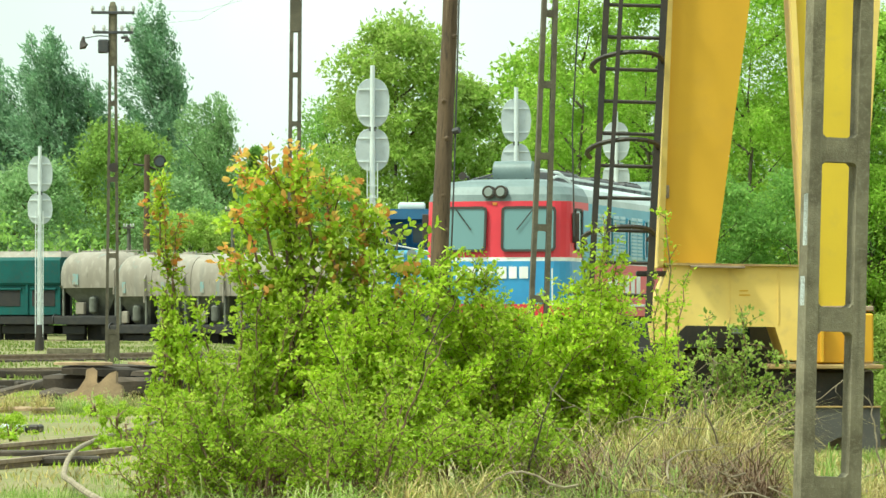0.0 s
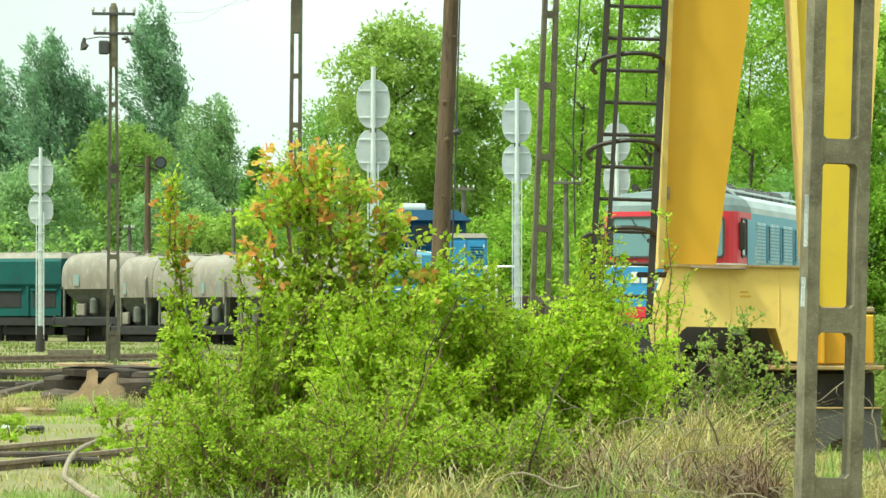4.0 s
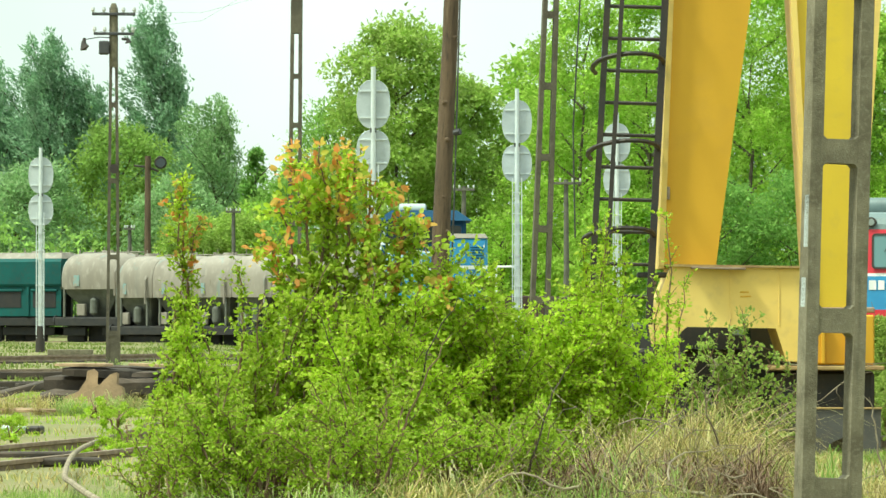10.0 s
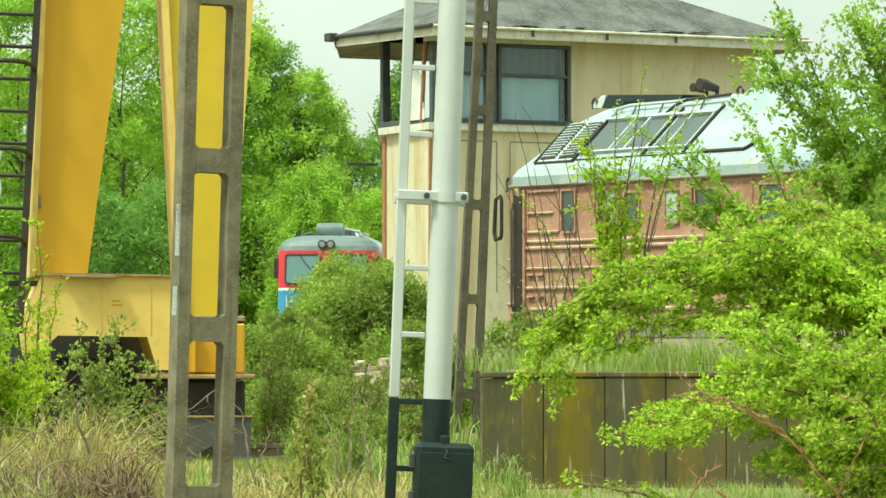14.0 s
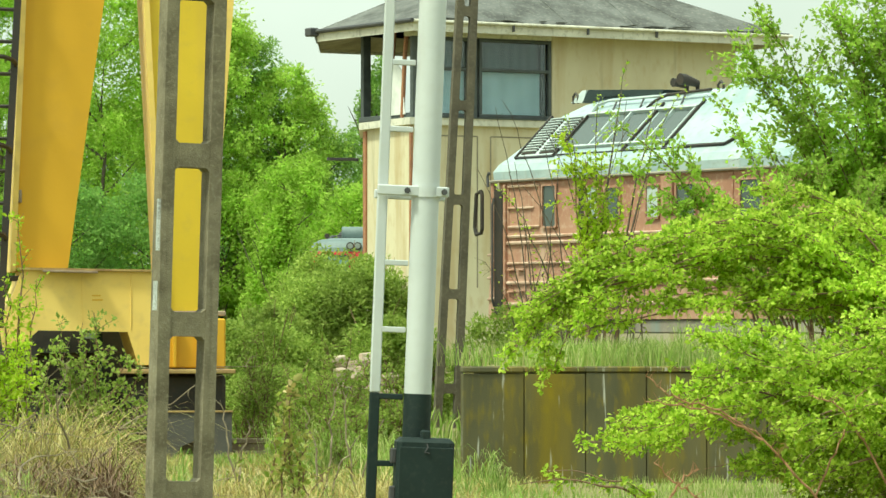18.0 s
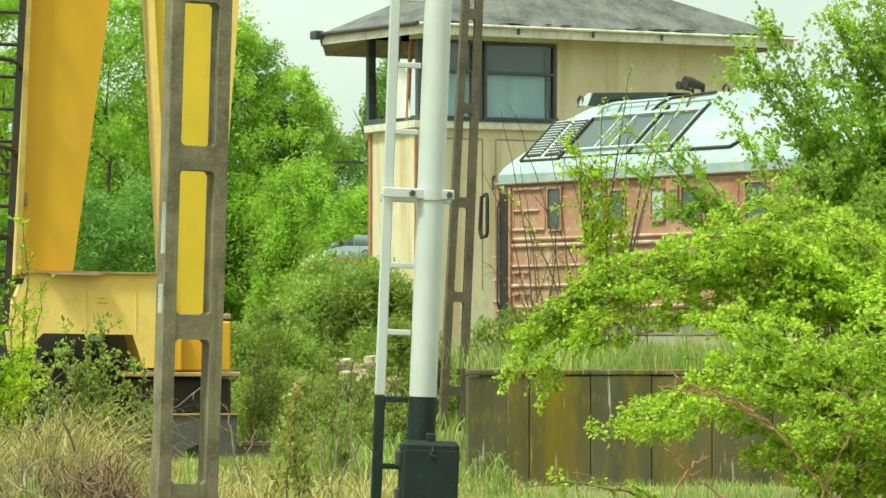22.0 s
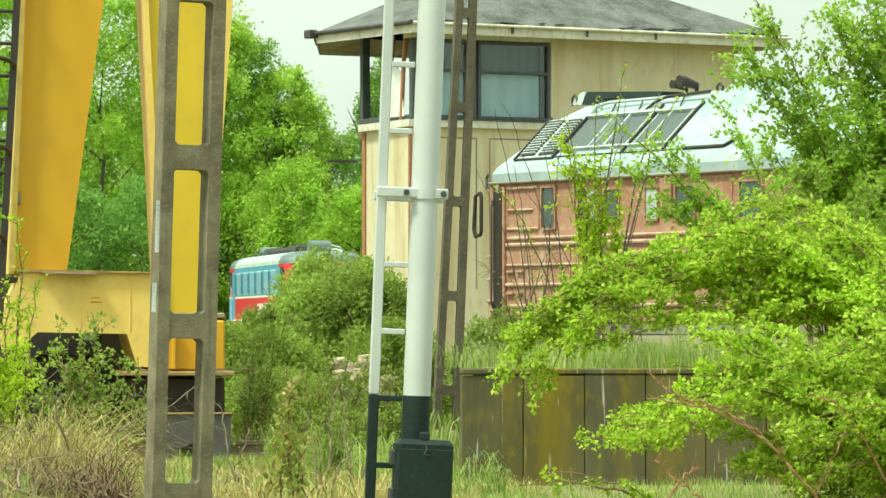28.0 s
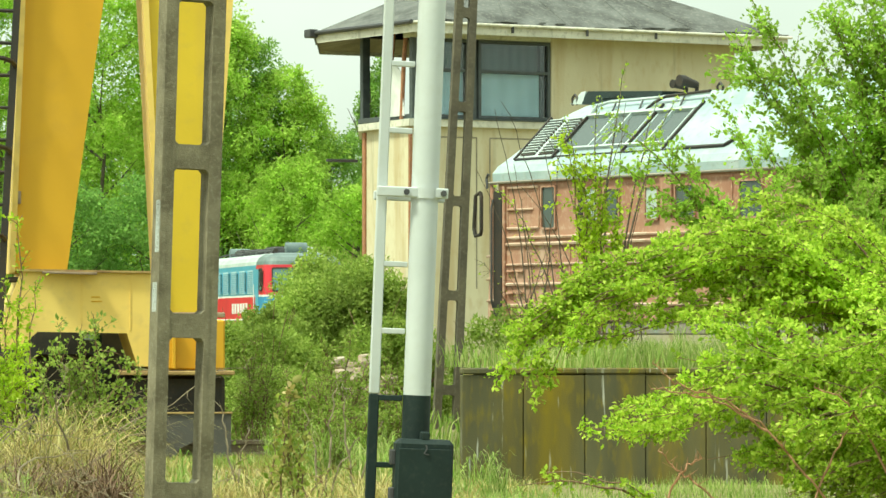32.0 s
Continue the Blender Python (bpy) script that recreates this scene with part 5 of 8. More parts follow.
    part("horn", Shape().path([(2.95, 1.2, 4.3), (2.95, 1.2, 4.48), (2.95, 1.2, 4.48), (2.95, 0.98, 4.53), (2.95, 0.9, 4.53)], [0.02, 0.03, 0.05, 0.075, 0.08], 16), M_BLACK, t, smooth=True)
    for q in (0.2, 3.45):
        part("lifting_eye", Shape().path([(q - 0.05, 1.2, 4.34), (q - 0.06, 1.2, 4.44), (q, 1.2, 4.49), (q + 0.06, 1.2, 4.44), (q + 0.05, 1.2, 4.34)], 0.018, 6), M_BLACK, t)
    part("raised_roof", Shape().hull([(3.62, 0.7, 4.08), (L - 1, 0.7, 4.08), (L - 1, 2.2, 4.08), (3.62, 2.2, 4.08)], [(4.05, 0.95, 4.46), (L - 1, 0.95, 4.46), (L - 1, 1.95, 4.46), (4.05, 1.95, 4.46)]), M_PALE_BLUE, t)
    # side: open door slot, mirror frame, panel frames, mouldings, windows
    # black slab on the side: the darkness of the open slot is its colour
    part("door_gap_shade", Shape().box((0.06, -0.012, 2.24), (0.2, 0.05, 1.76), 0.01), M_BLACK, t, "black strip drawn as the dark open door slot")
    part("door_edge", Shape().box((0.215, -0.02, 2.26), (0.05, 0.06, 1.84), 0.012), M_BROWN, t)
    part("door_pillar", Shape().box((-0.09, -0.005, 2.5), (0.07, 0.06, 1.44), 0.015), M_BROWN, t)
    part("grab_rail", Shape().path([(0.0, -0.06, 1.5), (0.0, -0.09, 1.6), (0.0, -0.09, 2.9), (0.0, -0.06, 3.0)], 0.016, 6), M_DARK_GREY, t)
    part("mirror_frame", Shape().path([(-0.22, -0.12, 3.1), (-0.34, -0.12, 3.06), (-0.38, -0.12, 2.6), (-0.34, -0.12, 2.5), (-0.22, -0.12, 2.52), (-0.2, -0.12, 2.58), (-0.2, -0.12, 3.04), (-0.22, -0.12, 3.1)], 0.028, 8), M_BLACK, t, "black mirror frame")
    for z, xa, xb, r in ((3.15, 0.26, 1.0, 0.02), (2.85, 0.26, 0.86, 0.016), (2.59, 0.26, 1.0, 0.02), (2.46, 0.24, L, 0.022), (2.37, 0.24, L, 0.026), (2.09, 0.24, L, 0.018), (1.82, 0.24, L, 0.024), (1.53, 0.24, L, 0.024)):
        part("side_moulding", Shape().path([(xa, 0.0, z), (xa + 0.03, -0.02, z), (xb - 0.03, -0.02, z), (xb, 0.0, z)], r, 6), M_BROWN_WORN_LIT, t)
    for x, za, zb in ((0.27, 2.59, 3.15), (1.0, 2.59, 3.15), (0.66, 1.35, 2.36), (1.72, 1.35, 2.36), (3.0, 1.35, 2.36), (5.2, 1.35, 3.2)):
        part("panel_seam", Shape().box((x, -0.004, (za + zb) / 2), (0.03, 0.03, zb - za), 0.008), M_BROWN, t)
    for i, (x, w, h) in enumerate(((1.245, 0.34, 0.6), (2.22, 0.32, 0.5), (2.67, 0.36, 0.46), (3.54, 0.3, 0.46), (4.25, 0.44, 0.46), (5.6, 0.5, 0.5))):
        framed_window(t, pose(x, -0.002, 2.86, 0, 0, 0), w, h, 0.024, M_ROOF_WHITE if i in (1, 3) else M_ROOF_GLASS, M_BROWN, "side_window", 0.03)
    part("window_post", Shape().box((1.99, -0.015, 2.82), (0.12, 0.05, 0.66), 0.012), M_BLACK, t)
    part("window_post", Shape().box((3.86, -0.02, 2.95), (0.24, 0.06, 0.5), 0.012), M_BROWN, t)
    for x in (0.36, 0.58):
        for z in (1.4, 1.7, 2.0):
            part("step", Shape().box((x, -0.025, z), (0.16, 0.05, 0.03), 0.006), M_BROWN, t)
    for yy in (2.8, L - 2.8):
        b = part("bogie", Shape().box((yy, 0.3, 0.75), (3.6, 0.16, 0.4), 0.03).box((yy, W - 0.3, 0.75), (3.6, 0.16, 0.4), 0.03), M_WAGON_DARK, t)
        for dx in (-1.2, 0, 1.2):
            part("wheelset", Shape().path([(yy + dx, 0.55, 0.5), (yy + dx, 0.55, 0.5), (yy + dx, 0.68, 0.5), (yy + dx, 0.68, 0.5), (yy + dx, W - 0.68, 0.5), (yy + dx, W - 0.68, 0.5), (yy + dx, W - 0.55, 0.5), (yy + dx, W - 0.55, 0.5)], [0.01, 0.5, 0.5, 0.08, 0.08, 0.5, 0.5, 0.01], 18), M_DARK_GREY, b)
    return t


def hopper_wagon(x, y, turn, paint, label, cells, cell, green=False, rise=1.2):
    """A silo wagon: round-shouldered cells over sloping hoppers on a dark underframe. It ends at x, y and runs along -x."""
    L = cells * cell
    t = thing("hopper_wagon", pose(x, y, ground_z(x, y) - 0.07) @ pose(0, 0, 0, 0, 0, turn) @ pose(-L, 0, 0), label, "wagon", "hopper wagons")
    part("underframe", Shape().box((L / 2, 0, 1.06), (L + 0.5, 2.6, 0.3), 0.03), M_WAGON_DARK, t)
    for i in range(cells):
        gap = 0.0 if green else 0.012
        xa, xb = i * cell + gap, (i + 1) * cell - gap
        if green:
            sec = [(-1.45, 2.65), (-1.5, 2.75), (-1.5, 3.8), (-1.38, 3.95), (1.38, 3.95), (1.5, 3.8), (1.5, 2.75), (1.45, 2.65)]
            xs = ((xa, 1.0), (xb, 1.0))
        else:
            sec = [(1.5 * math.copysign(abs(math.cos(radians(a))) ** 0.6, math.cos(radians(a))), 3.0 + rise * math.sin(radians(a)) ** 0.8) for a in range(0, 180, 12)] + [(-1.5, 3.0), (-1.46, 2.5), (1.46, 2.5)]
            k = min(0.75, cell * 0.3)
            wa, wb = (0.72 if i == 0 else 0.94), (0.72 if i == cells - 1 else 0.94)
            xs = ((xa, wa), (xa + k * 0.25, wa + (1 - wa) * 0.5), (xa + k * 0.6, wa + (1 - wa) * 0.85), (xa + k, 1.0), (xb - k, 1.0), (xb - k * 0.6, wb + (1 - wb) * 0.85), (xb - k * 0.25, wb + (1 - wb) * 0.5), (xb, wb))
        n, m = len(sec), len(xs)
        vs = [(px, a * sc, 2.5 + (b - 2.5) * (sc * 0.8 + 0.2)) for px, sc in xs for a, b in sec]
        fs = [(r * n + j, (r + 1) * n + j, (r + 1) * n + (j + 1) % n, r * n + (j + 1) % n) for r in range(m - 1) for j in range(n)]
        fs += [tuple(range(n)), tuple((m - 1) * n + j for j in reversed(range(n)))]
        silo = part("silo", Shape().add(vs, fs), paint, t, smooth=not green)
        mid = (xa + xb) / 2
        if green:
            part("dusty_lid", Shape().hull([(xa, -1.38, 3.952), (xb, -1.38, 3.952), (xb, 1.38, 3.952), (xa, 1.38, 3.952)], [(xa + 0.2, -0.9, 4.22), (xb - 0.2, -0.9, 4.22), (xb - 0.2, 0.9, 4.22), (xa + 0.2, 0.9, 4.22)]), M_CEMENT, silo, "cement-crusted lid")
        lo = [(mid - 0.4, -0.5, 1.22), (mid + 0.4, -0.5, 1.22), (mid + 0.4, 0.5, 1.22), (mid - 0.4, 0.5, 1.22)]
        hi = [(xa + 0.1, -1.36, 2.6), (xb - 0.1, -1.36, 2.6), (xb - 0.1, 1.36, 2.6), (xa + 0.1, 1.36, 2.6)]
        part("hopper", Shape().hull(lo, hi), paint if green else M_POT, t)
        part("outlet", Shape().path([(mid, 0, 0.75), (mid, 0, 1.3)], [0.2, 0.3], 12), M_WAGON_DARK, t)
        part("hatch", Shape().path([(mid, 0, rise + 2.9), (mid, 0, rise + 3.12)], [0.32, 0.28], 14), M_CEMENT, silo)
        for q in (xa + 0.5, mid - 0.5, mid + 0.45, xb - 0.45):
            part("valve", Shape().path([(q, -0.35, rise + 2.85), (q, -0.35, rise + 3.14)], 0.045, 6), M_CEMENT, silo)
        for q in (xa + 0.35, xb - 0.35):
            part("frame_post", Shape().box((q, -1.3, 1.9), (0.1, 0.1, 1.4), 0.01), paint if green else M_POT, t)
        if not green:
            part("weld_seam", Shape().path([(mid, 1.505 * math.cos(radians(a)), 3.0 + (rise + 0.01) * math.sin(radians(a)) ** 0.9) for a in range(180, 59, -10)], 0.012, 5), paint, silo)
            part("marking_panel", Shape().box((mid - cell * 0.18, -1.51, 2.9), (cell * 0.09, 0.02, 0.5), 0.004), M_CEMENT_BLUE, silo)
            part("fill_pipe", Shape().path([(xb - 0.3, -1.3, 3.6), (xb - 0.28, -1.55, 3.3), (xb - 0.28, -1.56, 2.2)], 0.05, 6), M_CEMENT, silo)
            part("air_pot", Shape().path([(mid + 0.1, -1.15, 1.3), (mid + 0.1, -1.15, 1.4), (mid + 0.1, -1.15, 2.0), (mid + 0.1, -1.15, 2.1)], [0.1, 0.2, 0.2, 0.1], 12), M_POT, t)
            part("side_rack", Shape().box((mid - 0.6, -1.2, 1.55), (0.5, 0.2, 0.55), 0.03), M_CEMENT, t)
    # added dark backing that blocks the hedge and darkens the gaps below the silos
    part("dark_backing", Shape().box((L / 2, 0.4, 1.7), (L * 0.98, 0.25, 1.5), 0.02), M_WAGON_DARK, t)
    if green:
        part("side_panel", Shape().box((L / 2, -1.34, 1.95), (L - 0.05, 0.06, 1.42), 0.02), paint, t)
        for i in range(cells * 2):
            # dark box on the panel, standing in for the shade inside an opening
            o = part("opening_shade", Shape().box((0.88 + i * cell / 2, -1.375, 2.02), (1.15, 0.04, 0.75), 0.02), M_WAGON_DARK, t)
            part("opening_lip", Shape().box((0.88 + i * cell / 2, -1.42, 2.46), (1.3, 0.08, 0.1), 0.02), paint, o)
            part("rib", Shape().box((0.06 + i * cell / 2, -1.4, 1.95), (0.12, 0.1, 1.4), 0.01), paint, t)
    walk_ = part("roof_walk", Shape().box((L / 2, 0.45, rise + 3.04), (L - 0.4, 0.4, 0.05), 0.01), M_CEMENT, t)
    for i in range(int(L / 0.8)):
        part("rail_post", Shape().path([(0.4 + i * 0.8, 0.65, rise + 3.05), (0.4 + i * 0.8, 0.65, rise + 3.3)], 0.018, 5), M_CEMENT, walk_)
    for q in ((1.8, L - 1.8) if L > 5 else (0.75, L - 0.75)):
        b = part("bogie", Shape().box((q, -1.0, 0.55), (2.6 if L > 5 else 1.3, 0.14, 0.4), 0.03).box((q, 1.0, 0.55), (2.6 if L > 5 else 1.3, 0.14, 0.4), 0.03).box((q, 0, 0.8), (0.5, 2, 0.3), 0.03), M_WAGON_DARK, t)
        for dx in ((-0.9, 0.9) if L > 5 else (0.0,)):
            part("wheelset", Shape().path([(q + dx, -0.82, 0.39), (q + dx, -0.82, 0.39), (q + dx, -0.68, 0.39), (q + dx, -0.68, 0.39), (q + dx, 0.68, 0.39), (q + dx, 0.68, 0.39), (q + dx, 0.82, 0.39), (q + dx, 0.82, 0.39)], [0.01, 0.46, 0.46, 0.08, 0.08, 0.46, 0.46, 0.01], 18), M_DARK_GREY, b)
    part("side_sill", Shape().box((L / 2, -1.3, 0.98), (L + 0.3, 0.12, 0.36), 0.02), M_WAGON_DARK, t)
    # dark boxes for underframe clutter and the shade below, filling the light gap
    for i in range(int(L / 1.1)):
        part("underbody_fill", Shape().box((0.5 + i * 1.1, -0.5 + 0.2 * (i % 2), 0.47), (1.06, 0.3, 0.84), 0.05), M_WAGON_DARK, t)
    for xx, sg in ((-0.25, -1), (L + 0.25, 1)):
        for sy in (-0.875, 0.875):
            part("buffer", Shape().path([(xx, sy, 1.06), (xx + sg * 0.2, sy, 1.06), (xx + sg * 0.2, sy, 1.06), (xx + sg * 0.26, sy, 1.06)], [0.1, 0.1, 0.23, 0.22], 14), M_DARK_GREY, t)
    return t


# ---- the gantry crane ----
def build_crane():
    cy = 36.0
    t = thing("gantry_crane", pose(0, cy, 0), "yellow steel gantry crane with pale end carriage and dark bogies", "crane")
    s = Shape().prism([(2.03, 1.72), (2.53, 1.72), (3.26, 7.2), (2.23, 7.2)], 0.1, 0.7)
    leg = part("leg", s, M_YELLOW, t)
    part("leg_flange", Shape().prism([(2.00, 1.72), (2.05, 1.72), (2.25, 7.2), (2.20, 7.2)], 0.06, 0.74), M_PALE_YELLOW, leg)
    part("catch", Shape().box((2.09, 0.08, 2.42), (0.03, 0.03, 0.12), 0.005), M_RUST, leg)
    s = Shape().prism([(3.43, 1.36), (3.81, 1.36), (4.24, 7.2), (3.12, 7.2)], 0.1, 0.7)
    leg2 = part("leg", s, M_YELLOW_LIT, t)
    part("leg_flange", Shape().prism([(3.385, 1.36), (3.435, 1.36), (3.125, 7.2), (3.07, 7.2)], 0.05, 0.74), M_PALE_YELLOW, leg2)
    part("leg_flange", Shape().prism([(3.805, 1.36), (3.855, 1.36), (4.29, 7.2), (4.235, 7.2)], 0.05, 0.74), M_PALE_YELLOW, leg2)
    part("leg_shoe", Shape().box((3.63, 0.4, 1.335), (0.72, 0.9, 0.05), 0.01), M_RUST, leg2, "rust-edged foot plate")
    # end carriage between the legs
    poly = [(2.10, 1.735), (3.28, 1.72), (3.34, 1.6), (3.34, 0.86), (3.17, 0.86), (3.07, 1.165), (2.25, 1.18), (2.07, 1.02), (1.97, 1.02), (1.93, 1.3)]
    beam = part("end_carriage", Shape().prism(poly, -0.12, 0.85), M_PALE_YELLOW, t, "faded pale yellow end carriage beam")
    part("top_plate", Shape().hull([(2.06, -0.17, 1.736), (3.3, -0.17, 1.722), (3.3, 0.89, 1.722), (2.06, 0.89, 1.736)], [(2.06, -0.17, 1.758), (3.3, -0.17, 1.74), (3.3, 0.89, 1.74), (2.06, 0.89, 1.758)]), M_RUST_YELLOW, beam)
    part("loose_plate", Shape().box((2.5, -0.1, 1.772), (0.5, 0.3, 0.02), 0.004, pose(0, 0, 0, 0, 1.2, 0)), M_RUST, beam)
    for q in (2.65, 3.1):
        part("weld_seam", Shape().box((q, -0.122, 1.45), (0.012, 0.012, 0.52), 0.003), M_PALE_YELLOW, beam)
    part("stencil_bar", Shape().box((2.78, -0.122, 1.5), (0.08, 0.006, 0.014), 0.002), M_YELLOW, beam)
    part("stencil_bar", Shape().box((2.79, -0.122, 1.46), (0.1, 0.006, 0.014), 0.002), M_YELLOW, beam)
    block = part("bearing_block", Shape().box((3.63, 0.36, 1.06), (0.70, 0.95, 0.46), 0.015), M_YELLOW, t)
    for q in (3.5, 3.74):
        part("stiffener", Shape().box((q, -0.15, 1.06), (0.03, 0.1, 0.44), 0.005), M_YELLOW, block)
    part("base_plate", Shape().box((3.53, 0.36, 0.8), (1.06, 1.2, 0.04), 0.008), M_RUST_YELLOW, t, "rust-streaked base plate")
    truck = part("wheel_truck", Shape().box((3.55, 0.4, 0.52), (0.9, 0.7, 0.5), 0.03), M_BLACK, t)
    part("truck_side", Shape().prism([(3.33, 0.42), (3.33, -0.02), (3.5, -0.02), (3.55, 0.1), (3.68, 0.16), (3.81, 0.1), (3.86, -0.02), (4.03, -0.02), (4.03, 0.42)], -0.19, -0.13), M_TRUCK_GREY, truck, "dull grey truck side with a wheel arch")
    part("edge_strip", Shape().box((3.68, -0.17, 0.43), (0.72, 0.07, 0.016), 0.003), M_RUST_YELLOW, truck, "yellowed edge strip")
    part("truck_side", Shape().box((3.22, -0.1, 0.36), (0.2, 0.08, 0.3), 0.012), M_BLACK, truck)
    for q in (3.35, 3.85):
        part("wheel", Shape().path([(q, 0.2, 0.24), (q, 0.2, 0.24), (q, 0.34, 0.24), (q, 0.34, 0.24)], [0.05, 0.24, 0.24, 0.05], 20), M_DARK_GREY, truck)
    truck2 = part("wheel_truck", Shape().box((1.9, 0.4, 0.6), (0.5, 0.7, 0.75), 0.03), M_BLACK, t)
    for q in (1.75, 2.1):
        part("wheel", Shape().path([(q, 0.1, 0.24), (q, 0.1, 0.24), (q, 0.3, 0.24), (q, 0.3, 0.24)], [0.05, 0.24, 0.24, 0.05], 20), M_DARK_GREY, truck2)
    # black box added where the space under the carriage is only dark shade
    part("dark_fill_box", Shape().box((2.55, 0.75, 0.72), (0.6, 0.4, 0.5), 0.05), M_BLACK, t)
    part("drive_shaft", Shape().path([(2.0, 0.5, 0.55), (3.2, 0.5, 0.55)], 0.06, 10), M_BLACK, t)
    part("work_lamp", Shape().box((2.73, -0.02, 1.13), (0.11, 0.12, 0.055), 0.01), M_LAMP, t)
    # dark backing added so the space behind the bogies reads as shadow
    part("dark_backing_box", Shape().box((2.55, 1.25, 0.72), (1.5, 0.3, 1.0), 0.03), M_DARK_GREY, t)
    part("hanger", Shape().box((2.83, 0.1, 0.8), (0.05, 0.06, 0.7), 0.006), M_DARK_GREEN, t)
    # cage ladder up the leg
    lad = part("ladder", Shape().prism([(1.33, 1.2), (1.385, 1.2), (1.72, 7.2), (1.66, 7.2)], -0.05, 0.0).prism([(1.87, 1.2), (1.935, 1.2), (2.245, 7.2), (2.18, 7.2)], -0.05, 0.0), M_BLACK, t, "black cage ladder")
    def lx(z):
        return 1.36 + (z - 1.2) * 0.055
    for i in range(19):
        z = 1.46 + i * 0.298
        part("rung", Shape().path([(lx(z), -0.02, z + 0.01), (lx(z) + 0.53, -0.02, z - 0.005)], 0.018, 6), M_BLACK, lad)
    part("cage_bar", Shape().prism([(1.48, 1.75), (1.52, 1.75), (1.83, 7.2), (1.79, 7.2)], -0.46, -0.43), M_BLACK, lad)
    for z in (2.0, 2.8, 3.6, 4.4, 5.2):
        pts = []
        for i in range(13):
            a = radians(-28 + 236 * i / 12)
            pts.append((lx(z) + 0.27 + 0.33 * math.cos(a) - 0.05, -0.02 - 0.42 * math.sin(a), z + 0.06 * math.sin(a) * 1.4 + 0.02 * math.cos(a)))
        part("cage_hoop", Shape().path(pts, 0.023, 6), M_BLACK, lad)
    part("cable", Shape().path([(1.30, -0.1, 7.0), (1.27, -0.12, 4.3), (1.2, -0.1, 3.0), (1.22, -0.08, 2.0)], 0.008, 5), M_WIRE, t)
    part("ladder_stay", Shape().box((1.95, 0.1, 1.66), (0.3, 0.2, 0.05), 0.01), M_BLACK, lad)
    return t


# ---- the near signal mast ----
def build_mast():
    t = thing("signal_mast", pose(3.262, 20.5, -0.2) @ pose(0, 0, 0, 0, 2.25, 0), "pale grey tubular signal mast with side ladder and dark green foot", "signal mast")
    part("tube", Shape().path([(0, 0, 1.05), (0, 0, 4.6)], [0.0735, 0.073], 28), M_MAST, t, smooth=True)
    part("tube_foot", Shape().path([(0, 0, 0), (0, 0, 1.05)], [0.0745, 0.0745], 28), M_DARK_GREEN, t, "dark green painted foot", smooth=True)
    part("ladder_stile", Shape().box((-0.232, 0.0, 2.85), (0.055, 0.03, 3.6), 0.006), M_MAST, t)
    part("stile_foot", Shape().box((-0.232, 0.0, 0.55), (0.055, 0.03, 1.0), 0.006), M_DARK_GREEN, t)
    for i in range(12):
        z = 0.674 + i * 0.357
        if 1.9 < z < 2.2:
            continue
        part("rung", Shape().box((-0.145, 0, z), (0.13, 0.028, 0.03), 0.004), M_MAST if z > 1.06 else M_DARK_GREEN, t)
    cl = part("clamp", Shape().box((-0.075, -0.05, 2.13), (0.385, 0.035, 0.055), 0.006).box((-0.075, 0.06, 2.11), (0.385, 0.03, 0.05), 0.006), M_MAST, t, "bolted clamp")
    part("clamp_collar", Shape().path([(0, 0, 2.1), (0, 0, 2.16)], [0.082, 0.082], 28), M_MAST, cl, smooth=True)
    for q in (-0.11, 0.09):
        part("bolt", Shape().path([(q, -0.064, 2.13), (q, -0.085, 2.13)], 0.017, 6), M_DARK_GREY, cl)
    box = part("cable_box", Shape().box((0.03, -0.1, 0.52), (0.31, 0.14, 0.60), 0.025), M_DARK_GREEN, t, "dark green cable box with hinged lid")
    part("lid", Shape().box((0.03, -0.176, 0.5), (0.285, 0.012, 0.54), 0.005), M_DARK_GREEN, box)
    part("hinge", Shape().box((-0.138, -0.12, 0.72), (0.03, 0.05, 0.08), 0.006), M_DARK_GREY, box)
    part("hinge", Shape().box((-0.138, -0.12, 0.52), (0.03, 0.05, 0.08), 0.006), M_DARK_GREY, box)
    part("latch", Shape().path([(0.03, -0.185, 0.79), (0.035, -0.19, 0.77), (0.02, -0.19, 0.745), (0.045, -0.19, 0.74)], 0.004, 6), M_DARK_GREY, box)
    part("lug", Shape().box((0.03, -0.12, 0.835), (0.05, 0.06, 0.05), 0.008), M_DARK_GREEN, box)
    return t


